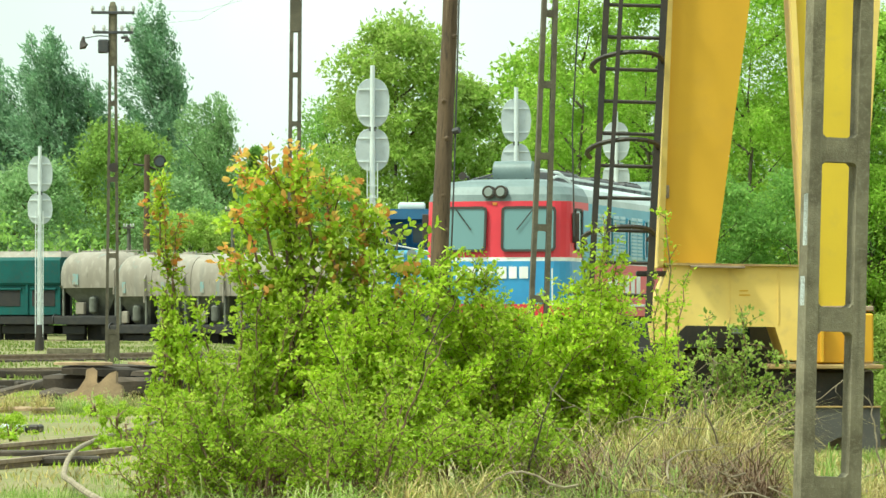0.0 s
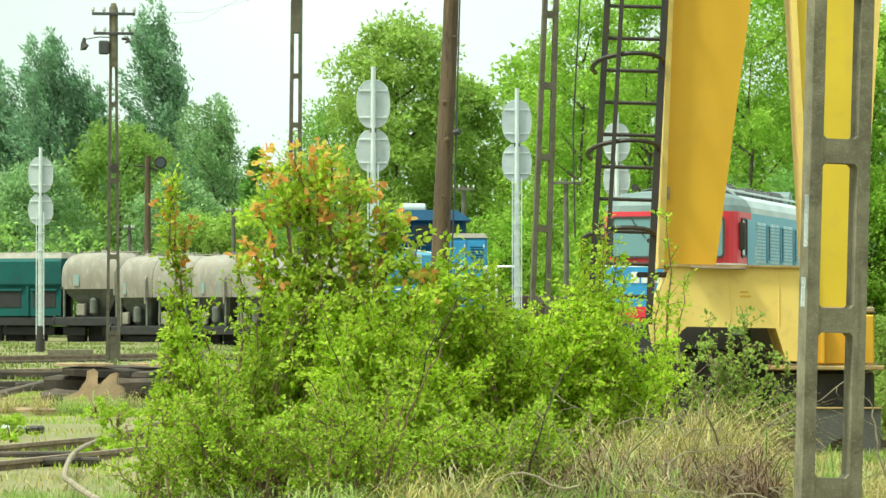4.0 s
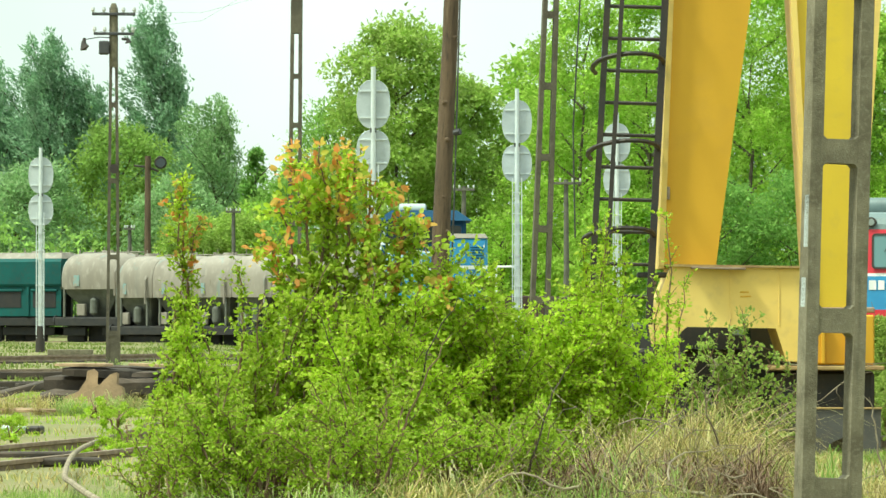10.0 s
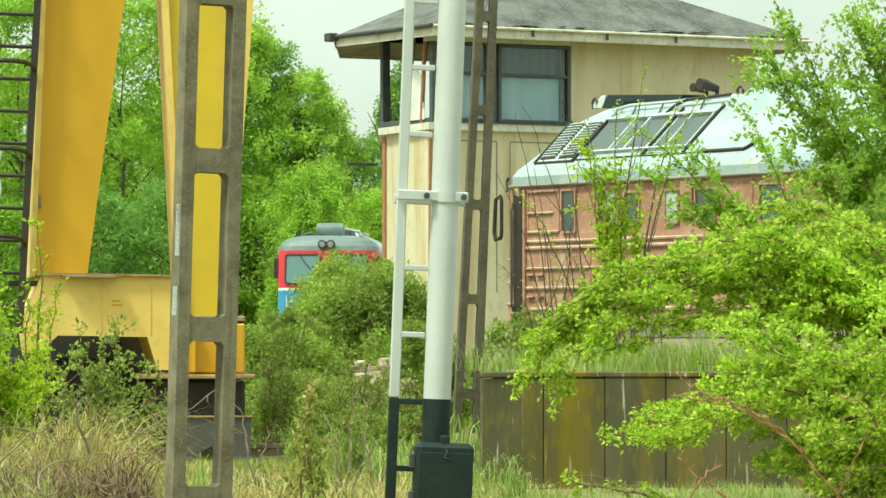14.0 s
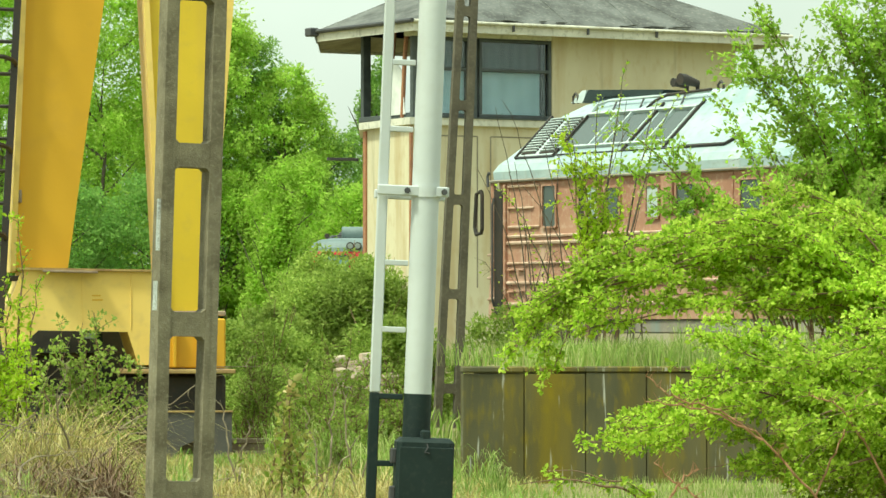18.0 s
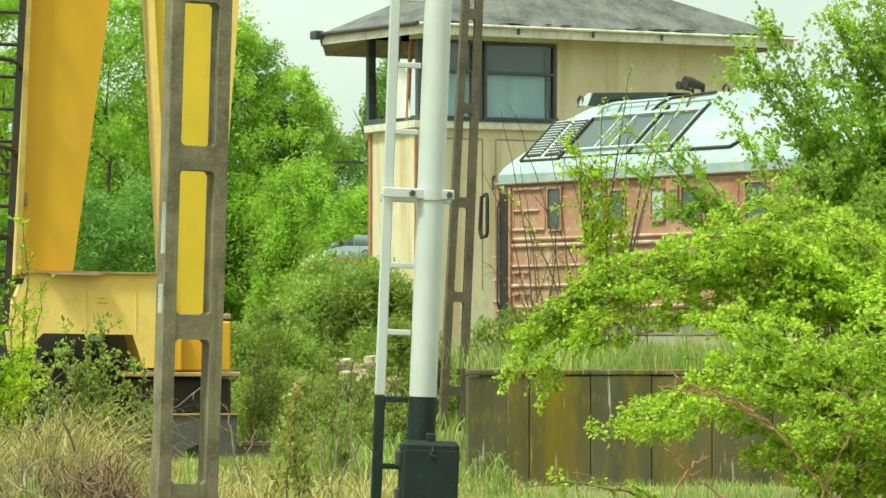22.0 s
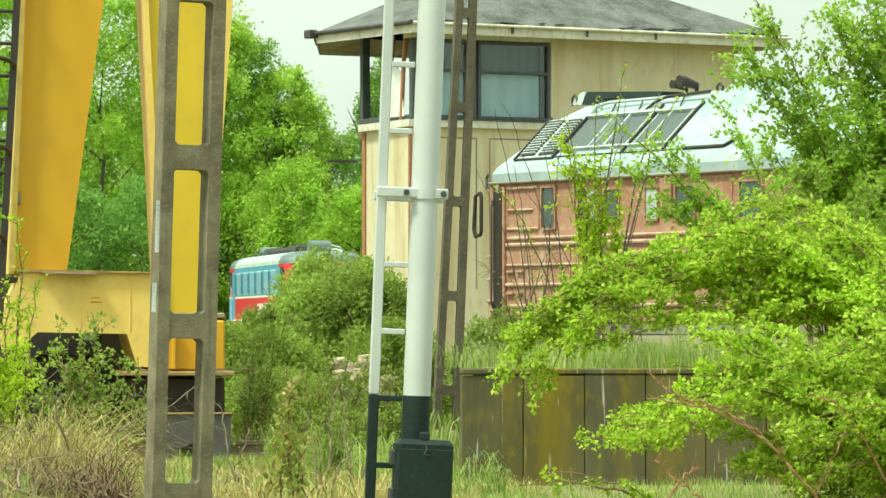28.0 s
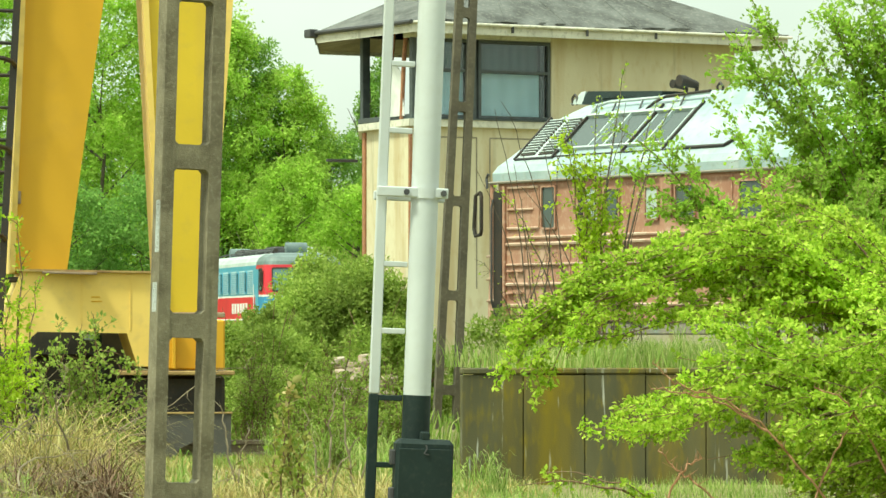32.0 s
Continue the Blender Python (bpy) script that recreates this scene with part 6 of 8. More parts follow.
# ---- the signal box tower ----
def build_tower():
    C = Vector((11.98, 75.0, 0))
    yaw = 19
    t = thing("signal_box", pose(C.x, C.y, 0, 0, 0, yaw), "cream rendered signal box with glazed upper floor and dark roof", "building")
    # local: x along the front to the right, y to the back
    Lf, D = 7.5, 5.2
    left = Vector((0.2, 2.4))
    foot = [(0, 0), (Lf, 0), (Lf, D), (1.6, D), (left.x, left.y)]
    part("ground_floor_wall", Shape().prism(foot, 0, 5.18, "z"), M_CREAM, t)
    out = [(-0.12, -0.12), (Lf + 0.12, -0.12), (Lf + 0.12, D + 0.12), (1.6, D + 0.12), (left.x - 0.14, left.y)]
    part("cornice", Shape().prism(out, 5.18, 5.32, "z"), M_CREAM_TRIM, t)
    part("brick_pilaster", Shape().box((left.x - 0.03, left.y - 0.06, 2.6), (0.05, 0.12, 5.1), 0.01), M_BRICK, t, "bare brick corner")
    part("brick_pilaster", Shape().box((-0.02, 0.02, 2.6), (0.07, 0.06, 5.1), 0.01), M_BRICK, t, "bare brick corner")
    # upper floor: solid wall on the right, posts and glazing on the left
    z0, z1 = 5.32, 7.3
    part("upper_wall", Shape().box(((3.15 + Lf) / 2, 0.13, (z0 + z1) / 2), (Lf - 3.15, 0.26, z1 - z0), 0.01), M_CREAM, t)
    part("upper_wall", Shape().box((Lf - 0.13, D / 2, (z0 + z1) / 2), (0.26, D - 0.55, z1 - z0), 0.01), M_CREAM, t)
    part("upper_wall", Shape().box((Lf / 2 + 1.5, D - 0.13, (z0 + z1) / 2), (Lf - 3.1, 0.26, z1 - z0), 0.01), M_CREAM, t)
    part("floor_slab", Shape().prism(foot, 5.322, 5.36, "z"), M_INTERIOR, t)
    # unseen partition added so the room looks dark through the windows
    part("dim_partition", Shape().box((3.0, 2.6, (z0 + z1) / 2), (0.1, 5.0, z1 - z0 - 0.1), 0.01), M_INTERIOR, t)
    part("lintel", Shape().box((1.6, 0.14, 7.11), (3.3, 0.26, 0.37), 0.01), M_CREAM_TRIM, t)
    def window(xa, xb, split):
        zt, zb = 6.92, 5.36
        fr = Shape()
        f = 0.065
        for bx in (((xa + xb) / 2, zb + f / 2, xb - xa, f), ((xa + xb) / 2, zt - f / 2, xb - xa, f), ((xa + xb) / 2, split, xb - xa, f)):
            fr.box((bx[0], 0.06, bx[1]), (bx[2], 0.12, bx[3]), 0.01)
        for bx in (xa + f / 2, xb - f / 2):
            fr.box((bx, 0.06, (zb + zt) / 2), (f, 0.125, zt - zb - 2 * f), 0.01)
        w = part("window", fr, M_FRAME_BROWN, t, "dark framed window with pale curtain")
        for za, zb2 in ((zb + f, split - f / 2), (split + f / 2, zt - f)):
            p = part("pane", Shape().box(((xa + xb) / 2, 0.07, (za + zb2) / 2), (xb - xa - 2 * f, 0.012, zb2 - za), 0.002), M_PANE, w)
            p.visible_shadow = False
        # pleated curtain behind the lower pane
        k = 28
        vs = []
        for i in range(k + 1):
            u = xa + f + (xb - xa - 2 * f) * i / k
            vs += [(u, 0.16 + 0.012 * math.sin(i * 0.9), zb + f * 0.5), (u, 0.16 + 0.012 * math.sin(i * 0.9 + 0.4), split - 0.02)]
        us = [(u, 0.22 + 0.01 * math.sin(u * 31), z) for u in (xa + f + (xb - xa - 2 * f) * i / k for i in range(k + 1)) for z in (split - 0.03, zt - 0.03)]
        part("net_curtain", Shape().add(us, [(2 * i, 2 * i + 2, 2 * i + 3, 2 * i + 1) for i in range(k)]), M_NET, w, "dark net curtain", smooth=True)
        part("curtain", Shape().add(vs, [(2 * i, 2 * i + 2, 2 * i + 3, 2 * i + 1) for i in range(k)]), M_CURTAIN, w, smooth=True)
    window(0.16, 1.3, 6.3)
    window(1.5, 3.14, 6.3)
    for px in (0.07, 1.4):
        part("corner_post", Shape().box((px, 0.07, (z0 + 6.92) / 2), (0.12, 0.12, 6.92 - z0), 0.01), M_FRAME_BROWN, t)
    # glazing of the left flank
    dvec = Vector((left.x, left.y, 0))
    p = dvec * 0.985
    part("corner_post", Shape().box((p.x, p.y, (z0 + z1) / 2), (0.17, 0.13, z1 - z0), 0.01), M_FRAME_BROWN, t)
    for q, lean_ in ((0.16, 0.1), (0.42, 0.16)):
        p = dvec * q
        part("slanted_mullion", Shape().path([(p.x, p.y + lean_, z0 + 0.02), (p.x, p.y, 6.5), (p.x, p.y - 0.1, 7.1)], 0.045, 6), M_BRICK, t, "red-brown slanted mullion")
    part("rail", Shape().box((left.x / 2, left.y / 2, z0 + 0.06), (0.1, left.y, 0.1), 0.01), M_FRAME_BROWN, t)
    part("blind", Shape().prism([(0.35, 5.4), (1.0, 5.4), (1.0, 6.45), (0.75, 6.5), (0.5, 6.25)], 0.02, 0.035, "x"), M_STRIPE, t, "white blind")
    # roof: deep eaves, hipped
    e = [(-0.3, -0.6), (Lf + 0.9, -0.6), (Lf + 0.9, D + 0.6), (0.9, D + 0.6), (-0.6, 2.96)]
    inner = [(0.15, 0.15), (Lf - 0.15, 0.15), (Lf - 0.15, D - 0.15), (1.7, D - 0.15), (0.4, 2.5)]
    k = len(e)
    ring = [(i, (i + 1) % k, (i + 1) % k + k, i + k) for i in range(k)]
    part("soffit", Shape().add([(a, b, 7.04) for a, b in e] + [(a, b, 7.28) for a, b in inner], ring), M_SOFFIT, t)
    part("fascia", Shape().add([(a, b, 6.97) for a, b in e] + [(a, b, 7.18) for a, b in e], ring), M_CREAM_TRIM, t, "stained cream fascia")
    lo = [(a + (0.06 if a > 3 else -0.06), b + (0.06 if b > 2 else -0.06), 7.17) for a, b in e]
    hi = [(2.9, 2.2, 8.6), (Lf - 2.4, 2.2, 8.6), (Lf - 2.4, 2.8, 8.6), (2.9, 2.8, 8.6), (2.75, 2.5, 8.6)]
    part("roof", Shape().add(lo + hi, ring + [tuple(range(k, 2 * k))]), M_ROOF_FELT, t, "dark bitumen roof")
    part("gutter", Shape().path([(lo[4][0], lo[4][1], 7.17), (lo[0][0], lo[0][1], 7.17)], 0.045, 8), M_DARK_GREY, t)
    part("gutter", Shape().path([(lo[0][0] + 0.05, lo[0][1], 7.165), (lo[1][0], lo[1][1], 7.165)], 0.03, 8), M_CREAM_TRIM, t, "weathered pale gutter")
    part("gutter_end", Shape().box((lo[4][0] - 0.04, lo[4][1] - 0.02, 7.16), (0.2, 0.26, 0.17), 0.02), M_DARK_GREY, t)
    part("window_ledge", Shape().box((1.62, -0.05, 5.335), (3.2, 0.2, 0.03), 0.006), M_FRAME_BROWN, t)
    for xa, xb, za, zb in ((0.12, 1.45, 2.0, 4.98), (1.75, 7.2, 2.0, 4.98)):
        for px, pz, sx, sz in (((xa + xb) / 2, zb, xb - xa, 0.03), (xa, (za + zb) / 2, 0.03, zb - za), (xb, (za + zb) / 2, 0.03, zb - za)):
            part("render_groove", Shape().box((px, -0.002, pz), (sx, 0.012, sz), 0.002), M_SOFFIT, t)
    for q in (0.2, 1.9, 3.6, 5.2):
        part("gutter_hook", Shape().box((q, -0.66, 7.1), (0.05, 0.04, 0.16), 0.006), M_DARK_GREY, t)
    part("vent_pipe", Shape().path([(4.2, 1.0, 8.0), (4.2, 1.0, 8.75)], 0.04, 8), M_DARK_GREY, t)
    rr = random.Random(4)
    for i in range(26):
        # felt edges torn along the eave
        q = rr.uniform(0.1, Lf + 0.8)
        part("felt_scrap", Shape().box((q, -0.6, 7.2 + rr.uniform(0, 0.06)), (rr.uniform(0.1, 0.4), 0.12, 0.02), 0.004, None), M_ROOF_FELT, t)
    for i in range(5):
        # felt seams running up the front slope
        q = 0.6 + i * 1.37 + 0.2 * math.sin(i * 5)
        top = min(max(q, 2.9), Lf - 2.4)
        part("felt_seam", Shape().path([(q, -0.6, 7.2), (q + (top - q) * 0.5, 0.8, 7.905), (top, 2.2, 8.62)], 0.014, 5), M_ROOF_FELT, t)
    part("bracket", Shape().box((left.x - 0.35, left.y + 0.3, 4.6), (0.7, 0.06, 0.06), 0.01), M_DARK_GREY, t)
    return t


# ---- retaining wall and raised bank ----
def build_bank():
    x0, y0, zt = 5.19, 30.0, 0.895
    w = thing("retaining_wall", pose(x0, y0, 0), "stained mossy precast concrete retaining wall with vertical joints", "wall", kind="structure")
    rr = random.Random(8)
    for i in range(13):
        wd = 0.49
        h = zt - 0.05 + rr.uniform(-0.004, 0.004)
        part("panel", Shape().box((wd * (i + 0.5), 0.05 + rr.uniform(-0.006, 0.006), h / 2 - 0.15), (wd - 0.007, 0.12, h + 0.3), 0.005), M_WALL_CONCRETE, w)
        part("coping", Shape().box((wd * (i + 0.5) + rr.uniform(-0.004, 0.004), 0.05, zt - 0.02), (wd - 0.004, 0.135, 0.05 + rr.uniform(-0.008, 0.004)), 0.012), M_WALL_CONCRETE, w)
    for i in range(10):
        k = 0.14 + 0.5 * (i + 0.5)
        part("panel", Shape().box((0, 0, 0), (0.12, 0.486, zt + 0.2), 0.012, pose(0.06 + 0.21 * k, k, zt / 2 - 0.15, 0, 0, -12)), M_WALL_CONCRETE, w)
    b = part("bank", Shape().prism([(5.3, 30.12), (15.5, 30.12), (15.5, 37.8), (10.9, 47.5), (9.0, 48.3)], -0.3, zt - 0.02, "z"), M_SOIL)
    tagged(b, "raised earth bank behind the concrete wall", "ground", kind="structure")


# ---- track ----
def track(name, pts, label, sleepers=True, gauge=1.435, rail_z=0.16):
    """Two rails on sleepers along a smooth line of points on the ground."""
    t = thing(name, pose(0, 0, 0), label, "track", "yard tracks")
    line = [Vector((a, b, ground_z(a, b))) for a, b in pts]
    for sgn in (-1, 1):
        vs = []
        for i, p in enumerate(line):
            d = (line[min(i + 1, len(line) - 1)] - line[max(i - 1, 0)]).normalized()
            nrm = Vector((d.y, -d.x, 0))
            c = p + nrm * sgn * gauge / 2
            for dx, dz in ((-0.07, 0.0), (0.07, 0.0), (0.07, 0.02), (0.012, 0.035), (0.012, 0.1), (0.036, 0.11), (0.034, 0.145), (-0.034, 0.145), (-0.036, 0.11), (-0.012, 0.1), (-0.012, 0.035), (-0.07, 0.02)):
                vs.append(c + nrm * dx + Vector((0, 0, dz + rail_z - 0.145)))
        n = 12
        fs = [(i * n + j, i * n + (j + 1) % n, (i + 1) * n + (j + 1) % n, (i + 1) * n + j) for i in range(len(line) - 1) for j in range(n)]
        fs += [tuple(reversed(range(n))), tuple((len(line) - 1) * n + j for j in range(n))]
        part("rail", Shape().add(vs, fs), M_RUST, t)
    if sleepers:
        me = mesh_of("sleeper", Shape().box((0, 0, 0), (2.5, 0.24, 0.14), 0.015), M_SLEEPER)
        k = 0.0
        acc = 0.0
        for i in range(len(line) - 1):
            a, b = line[i], line[i + 1]
            ln = (b - a).length
            d = (b - a) / ln
            while acc < ln:
                p = a + d * acc
                ob = part("sleeper", me, None, t)
                ob.matrix_basis = pose(p.x, p.y, p.z - 0.045 + min(0, rail_z - 0.14), 0, 0, math.degrees(math.atan2(d.y, d.x)) - 90)
                acc += 1.3
            acc -= ln
    return t


def curve(pts, n=14):
    """A smooth line through a few points."""
    p = [Vector((*q, 0)) for q in pts]
    p = [p[0] * 2 - p[1], *p, p[-1] * 2 - p[-2]]
    out = []
    for i in range(1, len(p) - 2):
        for k in range(n):
            u = k / n
            q = 0.5 * (2 * p[i] + (p[i + 1] - p[i - 1]) * u + (2 * p[i - 1] - 5 * p[i] + 4 * p[i + 1] - p[i + 2]) * u * u + (3 * p[i] - p[i - 1] - 3 * p[i + 1] + p[i + 2]) * u ** 3)
            out.append((q.x, q.y))
    out.append((p[-2].x, p[-2].y))
    return out


def build_tracks():
    track("track", curve([(-6.5, 62), (-1.5, 72), (1.1, 81.5), (5.2, 91), (9.6, 100), (13.7, 112), (17.4, 126), (19.6, 137), (20.3, 148), (20.0, 170), (19.5, 185)]), "weedy curving track with rusty rails", rail_z=0.0)
    track("track", curve([(-1.5, 88), (-0.1, 101), (1.4, 114), (3, 130)]), "siding track under the parked shunter", rail_z=0.0)
    track("track", curve([(9.3, 57.0), (10.97, 53.4), (13.0, 49.0), (17.1, 40.2), (20.5, 33.0)]), "overgrown siding under the withdrawn locomotive", rail_z=0.0)
    track("track", curve([(-40, 190.5), (-26, 186), (-18.1, 183.4), (-14.5, 180.3), (-8.9, 176.4), (-3.2, 172.8), (6, 167)]), "far siding under the hopper wagons", rail_z=0.0)
    track("track", curve([(-4.9, 30.5), (-3.5, 36.5), (-2.75, 40), (-2.4, 42.6), (-1.8, 46), (-1.2, 50)]), "yard track with rusty rails sunk in the grass", rail_z=0.06)
    ob = part("bent_pipe", Shape().path([(a, b, 0.1) for a, b in curve([(-2.0, 23.6), (-2.23, 24.8), (-2.57, 27.0), (-2.78, 28.6), (-3.17, 33.6), (-3.27, 37.8), (-3.18, 43.7)], 8)], 0.022, 8), M_DEAD)
    tagged(ob, "bent greyish pipe lying curled in the grass", "pipe")
    track("track", curve([(-20, 78), (-10, 82), (-2, 92)]), "overgrown yard track with rusty rails")
    track("track", curve([(-20, 100), (-12, 108), (-4, 122)]), "overgrown yard track with rusty rails")
    track("track", curve([(1.0, 36.4), (3, 36.4), (5.5, 36.4)]), "crane rail in the grass", sleepers=False, gauge=0.12)


# ---- scrap and clutter ----
def build_scrap():
    rr = random.Random(12)

    def rotten_beam(ln, w, h):
        """A sleeper with split, crumbled edges."""
        sh = Shape()
        k = 7
        vs = []
        for q in range(k):
            e = 0.72 if q in (0, k - 1) else 1.0
            x = ln * (q / (k - 1) - 0.5) + rr.uniform(-0.03, 0.03)
            for a, b in ((-1, -1), (0, -1.02), (1, -1), (1, 0.6), (0.5, 1), (-0.5, 0.95), (-1, 0.5)):
                vs.append((x, a * w / 2 * e * rr.uniform(0.86, 1.08), b * h / 2 * e * rr.uniform(0.8, 1.1)))
        n = 7
        fs = [(q * n + c, (q + 1) * n + c, (q + 1) * n + (c + 1) % n, q * n + (c + 1) % n) for q in range(k - 1) for c in range(n)]
        return sh.add(vs, fs + [tuple(range(n)), tuple((k - 1) * n + c for c in reversed(range(n)))])

    for x, y, z, ln, h, tilt_, turn_ in ((-5.15, 55.3, 0.13, 1.15, 0.3, 0, 4), (-4.1, 55.5, 0.12, 1.5, 0.28, 0, -6), (-5.1, 55.5, 0.36, 1.2, 0.24, 1, -3), (-4.15, 55.3, 0.33, 1.35, 0.24, -1, 7), (-4.7, 55.8, 0.3, 1.6, 0.3, 0, 2),
                                         (-4.85, 55.4, 0.52, 1.15, 0.14, 1.6, 5), (-4.0, 55.4, 0.5, 1.2, 0.09, -1.5, -5), (-4.35, 55.7, 0.57, 1.6, 0.08, 2.2, 3), (-3.75, 55.6, 0.5, 0.9, 0.1, -4, -14), (-4.75, 57.5, 0.5, 0.5, 0.12, -14, 20), (-4.35, 57.3, 0.5, 0.45, 0.1, 0, -8), (-6.0, 57.0, 0.3, 1.3, 0.1, -14, 10)):
        ob = part("old_sleeper", rotten_beam(ln, 0.25, h), M_SLEEPER)
        ob.matrix_basis = pose(x, y, z, rr.uniform(-5, 5), tilt_, turn_)
        tagged(ob, "dark rotten timber sleeper in a scrap pile", "sleeper", "scrap sleepers")
    for i in range(9):
        ob = part("board", rotten_beam(rr.uniform(0.5, 1.2), 0.12, 0.05), M_PLANK)
        ob.matrix_basis = pose(-4.5 + rr.uniform(-0.7, 0.9), 55.2 + rr.uniform(-0.2, 0.3), 0.6 + rr.uniform(0, 0.04), 0, rr.uniform(-3, 3), rr.uniform(-18, 18)) if i < 2 else pose(-5.3 + rr.uniform(-0.6, 1.6), 53.2 + rr.uniform(-0.5, 0.3), 0.03, 0, 0, rr.uniform(-25, 25))
        tagged(ob, "pale broken board on the scrap pile", "board", "scrap boards")
    ob = part("broken_panel", Shape().prism([(-0.44, 0.03), (-0.2, -0.02), (0.12, -0.06), (0.12, 0.24), (0.03, 0.29), (0.04, 0.45), (-0.02, 0.5), (-0.11, 0.47), (-0.12, 0.36), (-0.24, 0.18), (-0.45, 0.1)], -0.07, 0.07), M_PLANK)
    ob.matrix_basis = pose(-4.86, 54.35, 0.08, -6, 0, 8)
    tagged(ob, "broken tan masonry slab with a notched edge", "debris", "broken panels")
    ob = part("broken_panel", Shape().prism([(-0.24, -0.06), (0.3, -0.06), (0.28, 0.06), (0.21, 0.08), (0.2, 0.24), (0.13, 0.27), (0.13, 0.42), (0.05, 0.39), (-0.06, 0.27), (-0.25, 0.16)], -0.08, 0.08), M_PLANK)
    ob.matrix_basis = pose(-4.68, 54.0, 0.07, -8, 0, -6) @ Matrix.Diagonal((1.2, 1.0, 1.1, 1.0))
    tagged(ob, "broken tan masonry slab leaning on the pile", "debris", "broken panels")
    for x, y, sx, sz, m in ((-4.78, 43.3, 0.24, 0.1, M_WHITE_PAINT), (-4.55, 43.4, 0.16, 0.09, M_BLACK), (-3.3, 33.6, 0.7, 0.07, M_SLEEPER), (-3.75, 35.5, 0.8, 0.06, M_SLEEPER), (-8.3, 90.0, 0.9, 0.14, M_CONCRETE), (-11.5, 120, 1.4, 0.25, M_CONCRETE)):
        ob = part("concrete_block", Shape().box((0, 0, sz / 2), (sx, 0.3, sz), 0.02), m)
        ob.matrix_basis = pose(x, y, ground_z(x, y) - 0.02, 0, 0, rr.uniform(-10, 10))
        tagged(ob, "painted concrete marker block lying by the rail", "block", "marker blocks")
    for i in range(12):
        ob = part("timber_beam", Shape().box((0, 0, 0.08), (rr.uniform(1.5, 3.0), 0.22, 0.16), 0.02), M_SLEEPER)
        x, y = rr.uniform(-10.5, -5.2), rr.uniform(62, 92)
        ob.matrix_basis = pose(x, y, ground_z(x, y) - 0.02, 0, 0, rr.uniform(-30, 30))
        tagged(ob, "loose dark timber lying between the tracks", "timber", "loose timbers")
    for i in range(34):
        ob = part("brick_rubble", Shape().box((0, 0, 0), (rr.uniform(0.12, 0.26), 0.14, rr.uniform(0.07, 0.14)), 0.015), M_RUBBLE)
        ob.matrix_basis = pose(7.02 + rr.uniform(-0.34, 0.34), 47.8 + rr.uniform(-0.25, 0.25), 0.06 + 0.78 * rr.random() ** 0.8, rr.uniform(-15, 15), rr.uniform(-15, 15), rr.uniform(0, 90))
        tagged(ob, "broken brick in a rubble heap", "rubble", "rubble heap")
    # dead branches in the dry grass, and a dry brush pile against the crane
    rng = np.random.default_rng(5)
    for i in range(46):
        pile = i >= 30
        ln = rng.uniform(0.5, 1.0) * (1.25 if i >= 40 else 1)
        p = np.array([rng.uniform(1.1 if i >= 40 else 1.5, 2.1), (24.8 if i >= 40 else 26.4) + rng.uniform(-0.3, 0.3), rng.uniform(0.35, 0.6) if i >= 40 else rng.uniform(0.2, 0.55)]) if pile else np.array([rng.uniform(0.4, 2.0), 23.6 + rng.uniform(-0.3, 0.4), rng.uniform(0.03, 0.4)])
        way = np.array([rng.normal(), 0.3 * rng.normal(), 0.45 * rng.normal() + 0.2 * pile])
        pts = [p]
        for k in range(9):
            way = way / np.linalg.norm(way) + rng.normal(size=3) * np.array([0.26, 0.12, 0.28])
            way /= np.linalg.norm(way)
            q = pts[-1] + way * ln / 9
            q[2] = min(max(q[2], 0.02), 0.95 if i >= 40 else 0.75)
            pts.append(q)
        r0 = rng.uniform(0.003, 0.006) if i % 5 else rng.uniform(0.007, 0.011)
        s = Shape().path(pts, [r0 * (1 - 0.09 * k) for k in range(10)], 6)
        for k in (2, 4, 5, 7, 8):
            q = pts[k]
            w = rng.normal(size=3) * np.array([0.06, 0.02, 0.05])
            s.path([q, q + w + np.array([0, 0, 0.02]), q + w * 1.5 + rng.normal(size=3) * 0.03], [0.0035, 0.0024, 0.0012], 4)
        ob = part("dead_branch", s, M_DEAD)
        tagged(ob, "bare grey dead branch in dry grass", "branch", "dead branches")


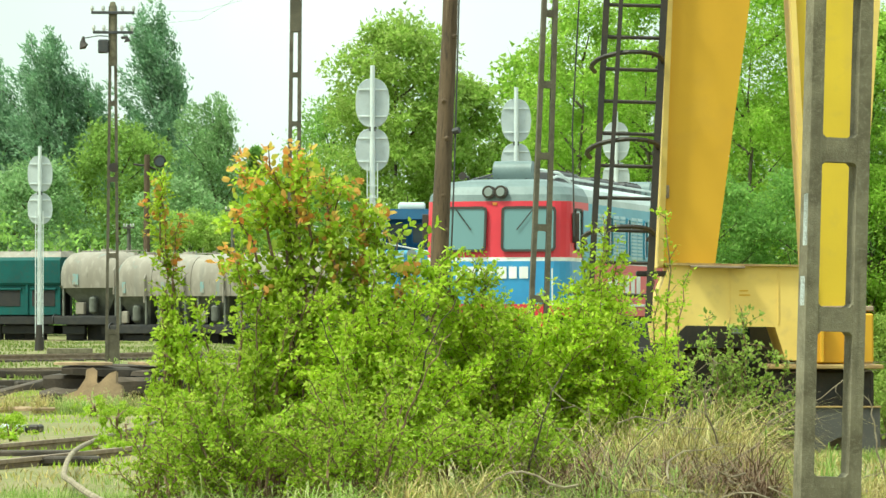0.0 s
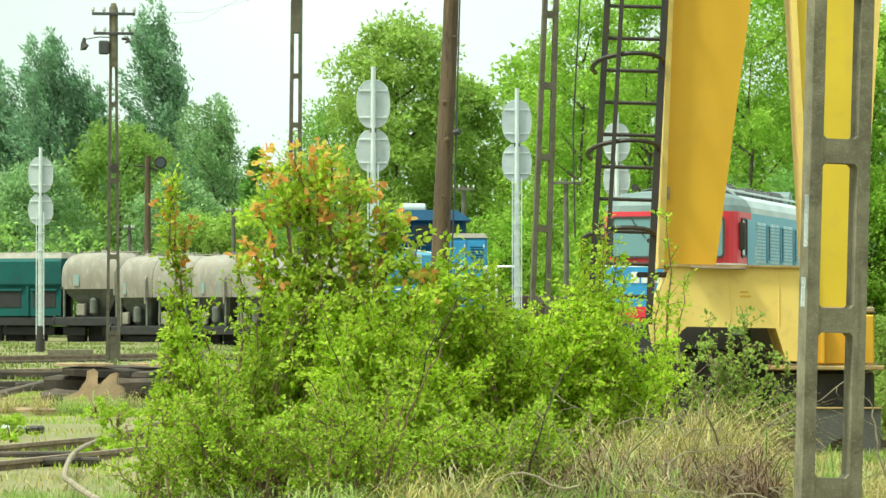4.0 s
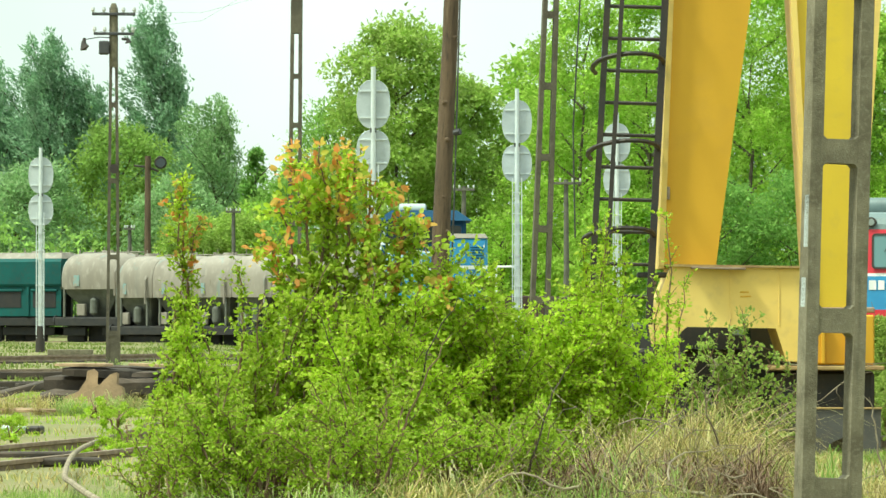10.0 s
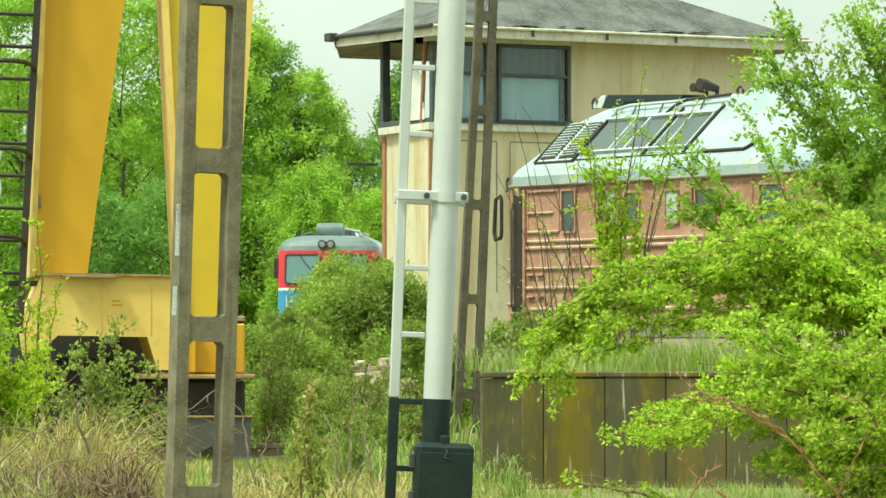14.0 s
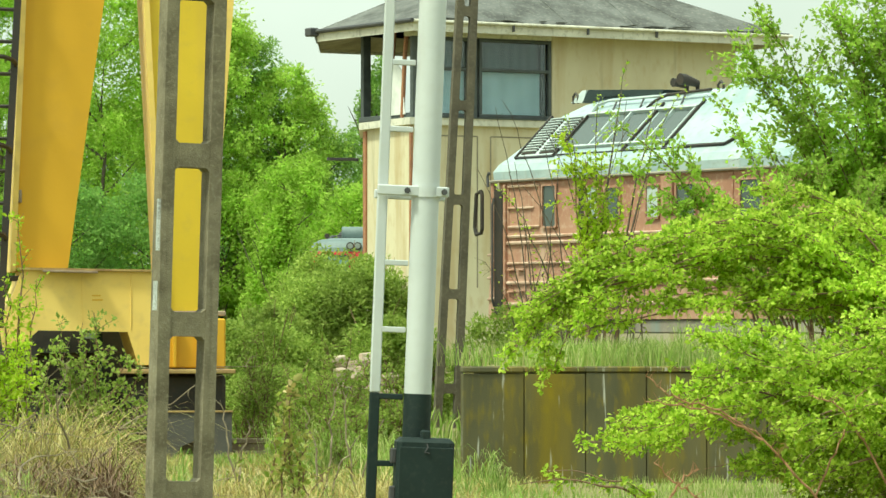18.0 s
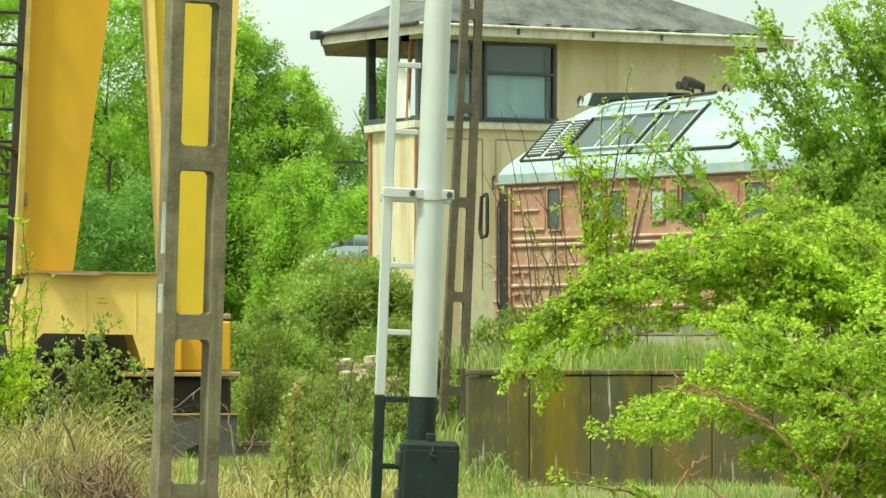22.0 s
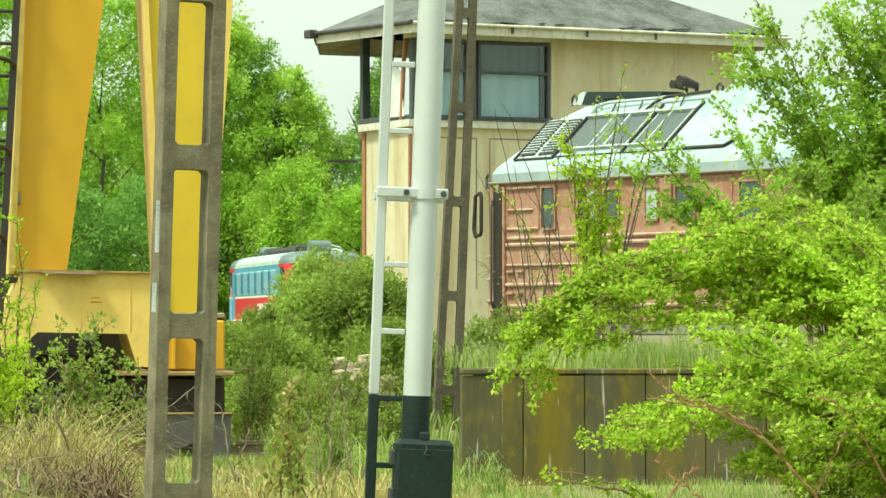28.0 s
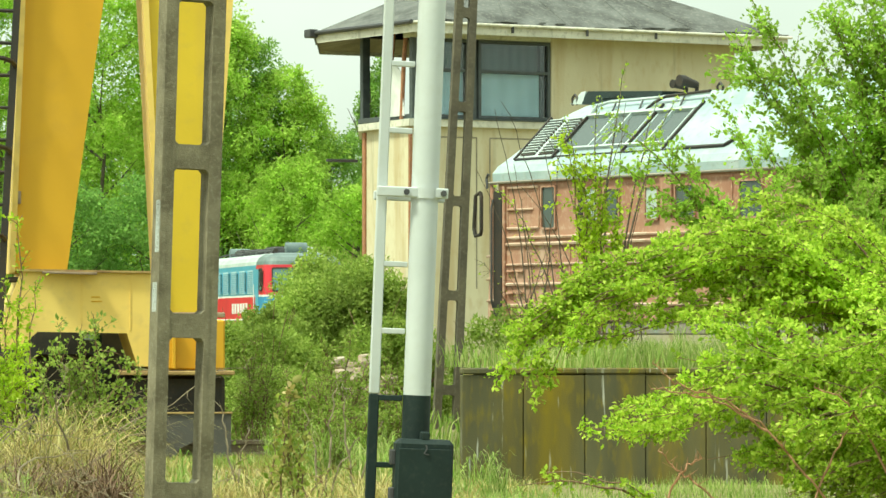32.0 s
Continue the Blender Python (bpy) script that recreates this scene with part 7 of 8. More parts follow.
# ---- poles, signals and wires ----
def build_poles():
    NEAR = lattice_pole(2.04, 20.8, 4.6, 0.338, "weathered grey concrete lattice pole beside the crane", tilt=1.72, turn=14, z=-0.25, step=0.906, post=0.07, depth=0.13, bar=0.13, first=0.5)
    lattice_pole(7.93, 47.0, 7.2, 0.34, "slim dark concrete lattice pole in front of the signal box", m=M_CONCRETE_SHADED, tilt=2.8, turn=6, z=-0.1, step=1.16, post=0.09, depth=0.1, bar=0.12, first=0.5, taper=0.3)
    lattice_pole(1.66, 69.0, 8.6, 0.37, "slim weathered concrete lattice pole", m=M_CONCRETE_SHADED, tilt=2.1, turn=8, step=1.27, post=0.08, bar=0.12, first=0.3, taper=0.3)
    lattice_pole(-3.66, 95.0, 11.5, 0.36, "dark concrete lattice pole rising behind the bushes", m=M_CONCRETE_SHADED, tilt=0.5, solid_top=3.2, step=1.2, post=0.09, bar=0.12, taper=0.2)
    p = lattice_pole(-8.23, 97.0, 9.0, 0.37, "tall concrete line pole with crossarms and transformer box", m=M_CONCRETE_SHADED, tilt=0.0, turn=5, solid_top=1.5, step=1.9, post=0.075, bar=0.12, taper=0.42, first=0.8)
    part("foot", Shape().box((0, 0, 0.4), (0.225, 0.13, 0.8), 0.01), M_CONCRETE_SHADED, p, "solid concrete foot")
    part("pole_cap", Shape().path([(0, 0, 7.5), (0, 0, 8.95), (0, 0, 9.1)], [0.115, 0.11, 0.06], 12), M_CONCRETE, p, smooth=True)
    for z, hw in ((8.82, 0.54), (8.33, 0.5)):
        arm = part("crossarm", Shape().box((0, -0.12, z), (2 * hw, 0.07, 0.07), 0.01), M_DARK_GREY, p)
        for q in (-0.95, -0.45, 0.45, 0.95):
            part("insulator", Shape().path([(q * hw, -0.12, z + 0.03), (q * hw, -0.12, z + 0.1), (q * hw, -0.12, z + 0.17)], [0.02, 0.05, 0.035], 8), M_INSULATOR, arm)
    part("transformer_box", Shape().box((-0.24, -0.1, 7.98), (0.26, 0.24, 0.34), 0.03), M_DARK_GREY, p)
    part("bracket_lamp", Shape().path([(0.2, -0.1, 8.2), (0.34, -0.1, 8.2), (0.36, -0.1, 8.1)], [0.03, 0.05, 0.09], 8), M_BLACK, p)
    part("pole_lamp", Shape().path([(0.02, -0.15, 4.95), (0.02, -0.3, 4.95)], [0.1, 0.12], 12), M_BLACK, p)
    hang = thing("line_lamp", pose(-8.98, 97.0, 8.1), "small dark lamp hood hanging beside the line pole", "lamp")
    part("hood", Shape().path([(0.02, 0, 0.26), (0.0, 0, 0.12), (0.03, 0, 0.0), (0.08, 0, -0.02)], [0.03, 0.07, 0.13, 0.03], 10), M_BLACK, hang)
    part("arm", Shape().path([(0.03, 0, 0.22), (0.4, 0, 0.28), (0.74, 0, 0.26)], 0.014, 5), M_DARK_GREY, hang)
    part("paint_mark", Shape().box((-0.166, -0.02, 2.0), (0.006, 0.07, 0.28), 0.002), M_WHITE_PAINT, NEAR, "smudged white paint mark")
    part("paint_mark", Shape().box((-0.166, 0.0, 1.62), (0.006, 0.075, 0.16), 0.002), M_WHITE_PAINT, NEAR, "smudged white paint mark")
    wooden_pole(-0.125, 60.0, 6.33, 0.155, "leaning dark brown wooden pole with knots", tilt_y=2.29)
    lp = wooden_pole(-14.44, 190.0, 9.0, 0.19, "thin wooden lamp pole behind the wagons")
    part("lamp_arm", Shape().path([(-0.66, 0, 8.52), (0, 0, 8.46), (0.55, 0, 8.24)], 0.055, 6), M_BLACK, lp)
    part("lamp_shade", Shape().path([(0.55, -0.05, 8.68), (0.63, -0.18, 8.68), (0.66, -0.45, 8.65)], [0.16, 0.31, 0.31], 14), M_BLACK, lp)
    part("lamp_bowl", Shape().path([(0.66, -0.43, 8.65), (0.66, -0.48, 8.65)], [0.26, 0.23], 14), M_GLASS_DARK, lp)
    for x, y, h, half in ((-10.3, 191, 6.6, 0.36), (-15.4, 191, 5.6, 0.26), (0.85, 160, 6.9, 0.45), (4.75, 150, 6.8, 0.6), (0.9, 146, 3, 0.1)):
        wooden_pole(x, y, h, 0.12, "small old wooden line pole with a crossarm", arms=((h - 0.15, half),), group="line poles", m=M_GREY_TIMBER)
    yard_signal(-13.88, 134, 7.05, "white signal seen from behind, with oval plates, beside wagons")
    yard_signal(-1.78, 99, 7.77, "white signal seen from behind, with two oval plates")
    yard_signal(2.13, 112, 8.0, "white signal seen from behind, with two oval plates")
    yard_signal(5.55, 124, 7.96, "white signal seen from behind, half hidden by the crane ladder")
    w = part("line_wire", Shape().path([(-8.7, 97, 9.0), (-6, 96.5, 8.95), (-4.5, 96, 9.3), (-3.4, 95, 10.2)], 0.0035, 4).path([(-8.7, 97, 8.5), (-6, 96.5, 8.75), (-4.8, 96, 9.4), (-3.4, 95, 10.5)], 0.0035, 4), M_WIRE)
    tagged(w, "thin slack line wires between poles", "wire")
    w = part("pole_cable", Shape().path([(0.258, 59.85, 6.22), (0.225, 59.82, 5.0), (0.203, 59.82, 4.2), (0.165, 59.82, 3.0), (0.085, 59.85, 1.0)], 0.014, 5).path([(0.171, 59.8, 4.15), (0.261, 59.75, 4.17)], 0.05, 8), M_WIRE)
    tagged(w, "black cable running down the wooden pole", "cable")


# ---- trees ----
def build_trees():
    T = [
        # name, x, y, height, radius, label, material, seed, count, leaf, shape
        ("tree", -18.5, 222, 12.6, 4.0, "mid-green tree with broad crown", M_LEAF_OLIVE, 6, 18000, 0.25, "round"),
        ("tree", -22.5, 215, 9.8, 4.0, "silvery green willow with loose crown", M_LEAF_WILLOW, 7, 14000, 0.25, "round"),
        ("tree", -14.5, 214, 8.8, 3.6, "silvery green willow with loose crown", M_LEAF_WILLOW, 8, 14000, 0.24, "round"),
        ("tree", -11.0, 226, 11.8, 2.2, "pointed dark green tree", M_LEAF_DEEP, 9, 11000, 0.24, "cone"),
        ("tree", -9.8, 215, 8.2, 3.0, "yellow-green low tree behind wagons", M_LEAF_BRIGHT, 10, 12000, 0.23, "round"),
        ("tree", -5.8, 205, 13.6, 3.4, "broad green tree with airy crown", M_LEAF_TREE, 11, 20000, 0.21, "round"),
        ("tree", -2.4, 196, 17.3, 4.3, "large yellow-green airy poplar", M_LEAF_PALE, 12, 36000, 0.25, "round"),
        ("tree", 0.8, 200, 14.6, 3.3, "large yellow-green airy poplar", M_LEAF_PALE, 13, 24000, 0.25, "round"),
        ("tree", -7.8, 212, 10.5, 3.2, "mid-green tree with soft crown", M_LEAF_TREE, 14, 14000, 0.22, "round"),
        ("tree", 6.6, 186, 17.5, 3.6, "tall fresh green tree with drooping sprays", M_LEAF_BRIGHT, 15, 24000, 0.2, "round"),
        ("tree", 5.2, 194, 11.0, 3.4, "fresh green tree with loose crown", M_LEAF_BRIGHT, 16, 18000, 0.2, "round"),
        ("tree", 10.2, 192, 19.0, 4.2, "tall fresh green leafy tree", M_LEAF_BRIGHT, 17, 26000, 0.2, "round"),
        ("tree", 14.8, 188, 18.5, 4.4, "tall green tree with dense crown", M_LEAF_BRIGHT, 18, 28000, 0.2, "round"),
        ("tree", 19.2, 192, 19.5, 4.4, "tall green tree with dense crown", M_LEAF_LIGHT, 19, 28000, 0.2, "round"),
        ("tree", 20.8, 190, 17.4, 2.9, "tall green tree with soft crown", M_LEAF_LIGHT, 20, 22000, 0.18, "round"),
        ("tree", 22.6, 192, 16.4, 2.7, "tall green tree with soft crown", M_LEAF_TREE, 36, 20000, 0.18, "round"),
        ("tree", 23.9, 190, 14.8, 2.6, "green tree with soft crown", M_LEAF_LIGHT, 21, 19000, 0.18, "round"),
        ("tree", 25.0, 191, 13.2, 2.6, "green tree sloping to the building", M_LEAF_LIGHT, 22, 18000, 0.18, "round"),
        ("tree", 26.6, 193, 11.8, 2.7, "green tree sloping to the building", M_LEAF_TREE, 35, 17000, 0.18, "round"),
        ("tree", 28.9, 198, 16.6, 2.0, "pointed green tree behind the signal box", M_LEAF_TREE, 23, 18000, 0.18, "plume"),
        ("tree", -13.2, 203, 6.6, 2.6, "low yellow-green leafy tree behind the wagons", M_LEAF_PALE, 39, 14000, 0.18, "round"),
        ("tree", -10.8, 202, 6.9, 2.6, "low yellow-green leafy tree behind the wagons", M_LEAF_PALE, 40, 14000, 0.18, "round"),
        ("tree", 12.2, 180, 8.6, 3.4, "deep green undergrowth tree", M_LEAF_DEEP, 24, 14000, 0.19, "round"),
        ("tree", 16.6, 181, 8.6, 3.4, "deep green undergrowth tree", M_LEAF_DEEP, 25, 14000, 0.19, "round"),
        ("tree", 26.2, 180, 8.2, 2.6, "bright green sapling by the track", M_LEAF_BRIGHT, 26, 14000, 0.18, "round"),
        ("tree", 23.6, 184, 9.6, 2.8, "bright green sapling by the track", M_LEAF_BRIGHT, 27, 14000, 0.18, "round"),
        ("tree", 29.0, 186, 8.4, 3.0, "bright green sapling among trees", M_LEAF_TREE, 28, 14000, 0.18, "round"),
        ("tree", 2.8, 190, 6.6, 3.4, "low fresh green leafy tree", M_LEAF_BRIGHT, 29, 14000, 0.19, "round"),
        ("tree", -1.5, 188, 6.0, 3.2, "low fresh green leafy tree", M_LEAF_TREE, 30, 14000, 0.19, "round"),
        ("tree", 8.4, 182, 7.5, 3.2, "low fresh green leafy tree", M_LEAF_BRIGHT, 31, 14000, 0.19, "round"),
        ("tree", 22.0, 178, 7.6, 2.6, "bright green sapling by the track", M_LEAF_BRIGHT, 34, 12000, 0.18, "plume"),
        ("tree", 34.5, 200, 13.0, 4.0, "green tree behind the signal box", M_LEAF_TREE, 32, 12000, 0.22, "round"),
        ("tree", 20.6, 188, 9.0, 3.4, "fresh green undergrowth tree", M_LEAF_BRIGHT, 33, 14000, 0.19, "round"),
    ]
    for x, y, h, r, label, m, seed, count in ((-27.2, 234, 17.4, 4.6, "dark green poplar swept by wind", M_LEAF_POPLAR_HAZED, 1, 30000), (-23.6, 232, 18.8, 4.0, "dark green poplar swept by wind", M_LEAF_POPLAR_HAZED, 2, 30000), (-21.2, 233, 16.6, 3.8, "dark green poplar swept by wind", M_LEAF_POPLAR_HAZED, 7, 26000),
                                              (-32.0, 236, 16.6, 3.6, "dark green poplar swept by wind", M_LEAF_POPLAR_HAZED, 3, 20000), (-16.9, 236, 20.6, 3.6, "tall narrow dark green poplar bent by wind", M_LEAF_POPLAR_HAZED, 4, 38000),
                                              (-13.6, 232, 14.6, 4.6, "grey-green poplar tree with loose crown", M_LEAF_WILLOW, 5, 28000), (-24.6, 240, 16.6, 3.6, "dark green poplar swept by wind", M_LEAF_POPLAR_HAZED, 6, 20000)):
        swept_tree(x, y, h, r, label, m, seed, count)
    for name, x, y, h, r, label, m, seed, count, leaf, shape in T:
        tree(name, x, y, h, r, label, m, seed, int(count * 1.08), leaf * 0.935, shape, clumps=int(90 + h * 7), bottom=0.03, lean=0.07 if shape == "plume" else 0.01)
    # second row closing the gaps
    rr = random.Random(21)
    for i in range(11):
        x = 5 + i * 3.4
        tree("tree", x, 214 + rr.uniform(-5, 5), rr.uniform(13, 18) - max(0, x - 20) * 0.6, 4.2, "green tree deeper in the wood", M_LEAF_TREE if i % 2 else M_LEAF_BRIGHT, 200 + i, 9000, 0.34, "round", clumps=120, bottom=0.02)
    for i, (x, h) in enumerate(((-29, 14), (-25, 14.5), (-21.5, 13), (-16.5, 12.5), (-12.5, 9.5), (-34, 13))):
        tree("tree", x, 246 + rr.uniform(-4, 4), h, 4.4, "blue-green tree deeper in the wood", M_LEAF_POPLAR_HAZED if i % 2 else M_LEAF_WILLOW, 230 + i, 10000, 0.33, "round", clumps=120, bottom=0.02)
    # hedge of undergrowth closing the view below the crowns
    rng = np.random.default_rng(77)
    n = 62000
    x = rng.uniform(-46, 56, n)
    y = rng.uniform(200, 246, n)
    top = 4.6 + 1.4 * np.sin(x * 0.5) + 1.1 * np.sin(x * 1.3 + 1) + 1.5 * (x > 6)
    z = rng.uniform(0, 1, n) ** 0.7 * top
    ob = new("undergrowth", leaves("undergrowth", np.stack([x, y, z + 0.6 * (x < -8)], 1), 0.32, M_LEAF_TREE, rng, 0.6, 0.2, corners=3))
    tagged(ob, "tangled green undergrowth along the wood's edge", "undergrowth", kind="stuff")


def build_bushes():
    out = {}
    # big thorny bush in front of the yard
    out["tall"] = bush("tall_bush", -0.72, 27.0, "tall bright green bush with reddish young tips", M_LEAF_BUSH, 41, 9, 2.1, (0.62, 0.35), leaf=0.05, side=16, corners=6, tip_mat=M_LEAF_ORANGE, thick=1.7, node=0.05, bunch=5, bare=0.36, lean=(-0.05, 0), twig=0.85,
                       arms=[(-0.66, -0.1, 1.9), (-0.6, 0, 2.25), (-0.5, 0.1, 2.5), (-0.34, -0.1, 2.68), (-0.2, 0, 2.62), (-0.08, -0.1, 2.56), (0.04, 0.1, 2.46), (0.15, 0.1, 2.34), (0.3, 0, 2.2), (0.42, -0.1, 2.08), (0.55, 0, 1.95), (0.7, 0.1, 1.85), (0.85, 0, 1.75), (1.0, -0.1, 1.65), (0.6, -0.1, 1.65), (-0.3, 0, 2.3), (0.05, -0.1, 2.05)])
    bush("bush", -1.32, 26.8, "bright green thorny bush with brown stems", M_LEAF_BUSH, 64, 32, 1.6, (0.72, 0.5), leaf=0.038, side=20, bare=0.2, thick=1.6, node=0.045, bunch=6,
         bare_arms=[(0.55, -0.3, 1.7), (0.1, -0.3, 1.5), (0.3, -0.35, 1.3)], bare_mat=M_TWIG)
    out["shoot"] = bush("slender_shoot", -1.86, 27.0, "slender upright leafy shoot beside the tall bush", M_LEAF_BUSH, 63, 5, 2.1, (0.08, 0.05), leaf=0.04, side=44, twig=0.36, node=0.05, tip_mat=M_LEAF_ORANGE, bare=0.3, arms=[(0.0, 0, 2.46), (-0.06, 0, 2.34), (0.09, 0, 2.1)])
    bush("bush", -0.4, 26.4, "bright green leafy bush beside the tall one", M_LEAF_LUSH, 42, 34, 1.7, (0.75, 0.5), leaf=0.038, side=20, node=0.045, bunch=6, bare=0.34, thick=1.3, bare_arms=[(0.5, -0.3, 1.45), (-0.45, -0.3, 1.3)], bare_mat=M_BARK)
    bush("bush", 0.3, 27.2, "dense bright green leafy bush by the crane", M_LEAF_LUSH, 43, 54, 1.68, (1.05, 0.6), leaf=0.036, side=22, thick=1.2, node=0.042, bunch=6, arms=[(-0.3, -0.1, 1.8), (-0.12, 0, 1.72), (0.02, 0, 1.62)])
    bush("bush", 1.0, 27.4, "dense bright green leafy bush beside the crane", M_LEAF_LUSH, 44, 38, 1.72, (0.7, 0.5), leaf=0.036, side=20, node=0.042, bunch=6)
    bush("bush", 0.62, 27.5, "bright green leafy bush between others", M_LEAF_LUSH, 69, 30, 1.75, (0.6, 0.4), leaf=0.036, side=20, node=0.045, bunch=6)
    out["sapling"] = bush("sapling", 1.13, 27.6, "light green upright sapling growing at the crane foot", M_LEAF_LUSH, 45, 6, 1.9, (0.14, 0.1), leaf=0.04, side=26, twig=0.5, node=0.05, arms=[(0.0, 0, 2.15), (-0.12, 0, 1.95), (0.12, 0, 1.85)])
    bush("sapling", 1.6, 28.0, "thin light green shoot against the crane leg", M_LEAF_LUSH, 68, 3, 1.9, (0.1, 0.1), leaf=0.04, side=16, twig=0.4, node=0.06, bunch=4, arms=[(0.02, 0, 2.2), (0.16, 0, 1.7), (-0.1, 0, 1.7)])
    bush("bush", -1.35, 24.4, "low olive green bush with fine leaves", M_LEAF_WEED, 46, 28, 1.0, (0.6, 0.4), leaf=0.03, side=16, bare=0.15, bunch=6, thick=1.3)
    bush("bush", -0.45, 24.2, "low olive green bush with dry stems", M_LEAF_WEED, 47, 26, 1.05, (0.75, 0.4), leaf=0.03, side=16, bare=0.2, bunch=6, thick=1.3, bare_arms=[(-0.4, -0.1, 0.9), (0.5, -0.1, 1.2), (0.1, -0.1, 0.8)], bare_mat=M_TWIG)
    bush("bush", 0.45, 24.5, "low olive green bush with dry stems", M_LEAF_WEED, 48, 26, 0.9, (0.65, 0.4), leaf=0.03, side=15, bare=0.15, bunch=6, thick=1.3, bare_arms=[(0.35, -0.1, 1.0), (-0.5, -0.1, 0.7)], bare_mat=M_BARK)
    for i, (x, y, h) in enumerate(((-1.85, 25.6, 0.75), (-1.5, 25.9, 0.8), (-0.9, 25.6, 0.7), (-0.2, 25.5, 0.75), (0.6, 25.8, 0.8))):
        bush("low_bush", x, y, "low leafy growth at the foot of the bushes", M_LEAF_WEED, 140 + i, 12, h, (0.4, 0.25), leaf=0.032, side=12, bare=0.05, bunch=5, node=0.05)
    bush("twiggy_bush", 2.3, 30.5, "sparse twiggy bush before the crane bogies", M_LEAF_SHRUB, 49, 26, 1.4, (0.75, 0.3), leaf=0.04, side=12, bunch=5, node=0.06)
    # shrubs in the middle distance before the signal box
    mound_bush("shrub", 7.45, 52.0, "dense dark green shrub before the signal box", M_LEAF_SHRUB, 51, (1.25, 1.2, 2.0), 60000, 0.055, 150)
    mound_bush("shrub", 6.25, 51.0, "loose green shrub before the signal box", M_LEAF_SHRUB, 62, (0.75, 0.9, 1.5), 30000, 0.052, 90)
    mound_bush("shrub", 8.0, 57.0, "dense green shrub at the foot of the signal box", M_LEAF_SHRUB, 52, (1.4, 1.2, 2.3), 32000, 0.06, 110)
    mound_bush("shrub", 5.35, 45.0, "low green shrub in rough grass", M_LEAF_SHRUB, 53, (1.0, 0.9, 1.3), 32000, 0.046, 100)
    mound_bush("shrub", 4.95, 40.0, "low green shrub with yellow shoots", M_LEAF_SHRUB, 54, (0.75, 0.8, 0.8), 20000, 0.04, 70)
    mound_bush("shrub", 7.6, 49.0, "dark shrub behind the concrete wall", M_LEAF_SHRUB, 61, (0.9, 0.7, 1.35), 16000, 0.048, 70)
    mound_bush("shrub", 9.3, 50.0, "weedy shrub against the withdrawn locomotive", M_LEAF_SHRUB, 55, (1.0, 0.8, 1.5), 9000, 0.055, 60)
    for i, (x, y, h, w) in enumerate(((4.45, 33.5, 1.05, 0.35), (4.85, 34.4, 1.3, 0.45), (5.2, 33.6, 0.95, 0.3), (4.45, 38.0, 1.35, 0.4), (4.6, 32.2, 0.7, 0.35))):
        bush("weedy_bush", x, y, "olive green weedy bush in rough grass by the mast", M_LEAF_SHRUB, 90 + i, 22, h, (w, w), leaf=0.032, side=11, bunch=5, bare=0.2, node=0.05)
    for i, (x, h) in enumerate(((8.75, 1.7), (9.1, 2.0), (9.5, 1.6), (9.9, 2.0), (10.3, 1.8))):
        bush("bare_shrub", x, 47.0 + 0.2 * (i % 2), "thin twiggy shrub before the withdrawn locomotive", M_LEAF_BUSH, 156 + i, 6, h, (0.5, 0.25), leaf=0.04, side=7, z=0.85, bunch=1, node=0.12, twig_mat=M_BARK, lean=(0.25 * (-1) ** i, 0))
    for i, (x, reach) in enumerate(((9.0, ((-0.55, 0, 3.2), (-0.3, 0, 2.5), (0.35, 0, 2.9), (-0.75, 0, 2.4))), (9.45, ((-0.9, 0, 3.3), (-0.4, 0, 2.8), (0.3, 0, 2.2), (0.7, 0, 3.1))), (9.9, ((-0.8, 0, 2.9), (0.2, 0, 3.3), (0.5, 0, 2.4), (-1.1, 0, 2.2))))):
        bush("bare_shrub", x, 46.6, "long bare dark shoots before the withdrawn locomotive", M_LEAF_YELLOW, 176 + i, 2, 0.9, (0.4, 0.2), leaf=0.04, side=5, z=0.85, bunch=2, node=0.12, twig_mat=M_BARK, bare_arms=reach, bare_mat=M_BARK)
    bush("leafy_shoots", 9.6, 46.4, "thin upright shoots with sparse yellow-green leaves before the withdrawn locomotive", M_LEAF_YELLOW, 188, 2, 2.4, (0.6, 0.1), leaf=0.042, side=9, z=0.85, bunch=3, node=0.08, twig=0.2, bare=0.5, twig_mat=M_BARK,
         arms=[(-1.2, 0, 2.3), (-0.3, 0, 3.2), (0.1, 0, 3.5), (0.5, 0, 3.95), (0.9, 0, 3.5), (1.2, 0, 3.6)])
    bush("weed", 3.24, 25.3, "tall half-dry weed with yellowing leaves", M_LEAF_DRY, 57, 5, 1.12, (0.12, 0.08), leaf=0.05, side=10, bunch=4, bare=0.1, twig=0.5, tip_mat=M_STRAW)
    for i, (x, y, reach) in enumerate(((3.0, 26.4, ((-0.12, 0, 0.75), (0.1, 0, 0.6))), (3.55, 26.0, ((0.1, 0, 0.9), (-0.15, 0, 0.7), (0.25, 0, 0.5))), (3.85, 26.6, ((-0.1, 0, 0.8), (0.2, 0, 0.6))))):
        bush("dry_stalks", x, y, "pale dry stalks standing in the grass", M_LEAF_DRY, 196 + i, 2, 0.45, (0.1, 0.1), leaf=0.035, side=3, bunch=2, bare_arms=reach, bare_mat=M_DEAD)
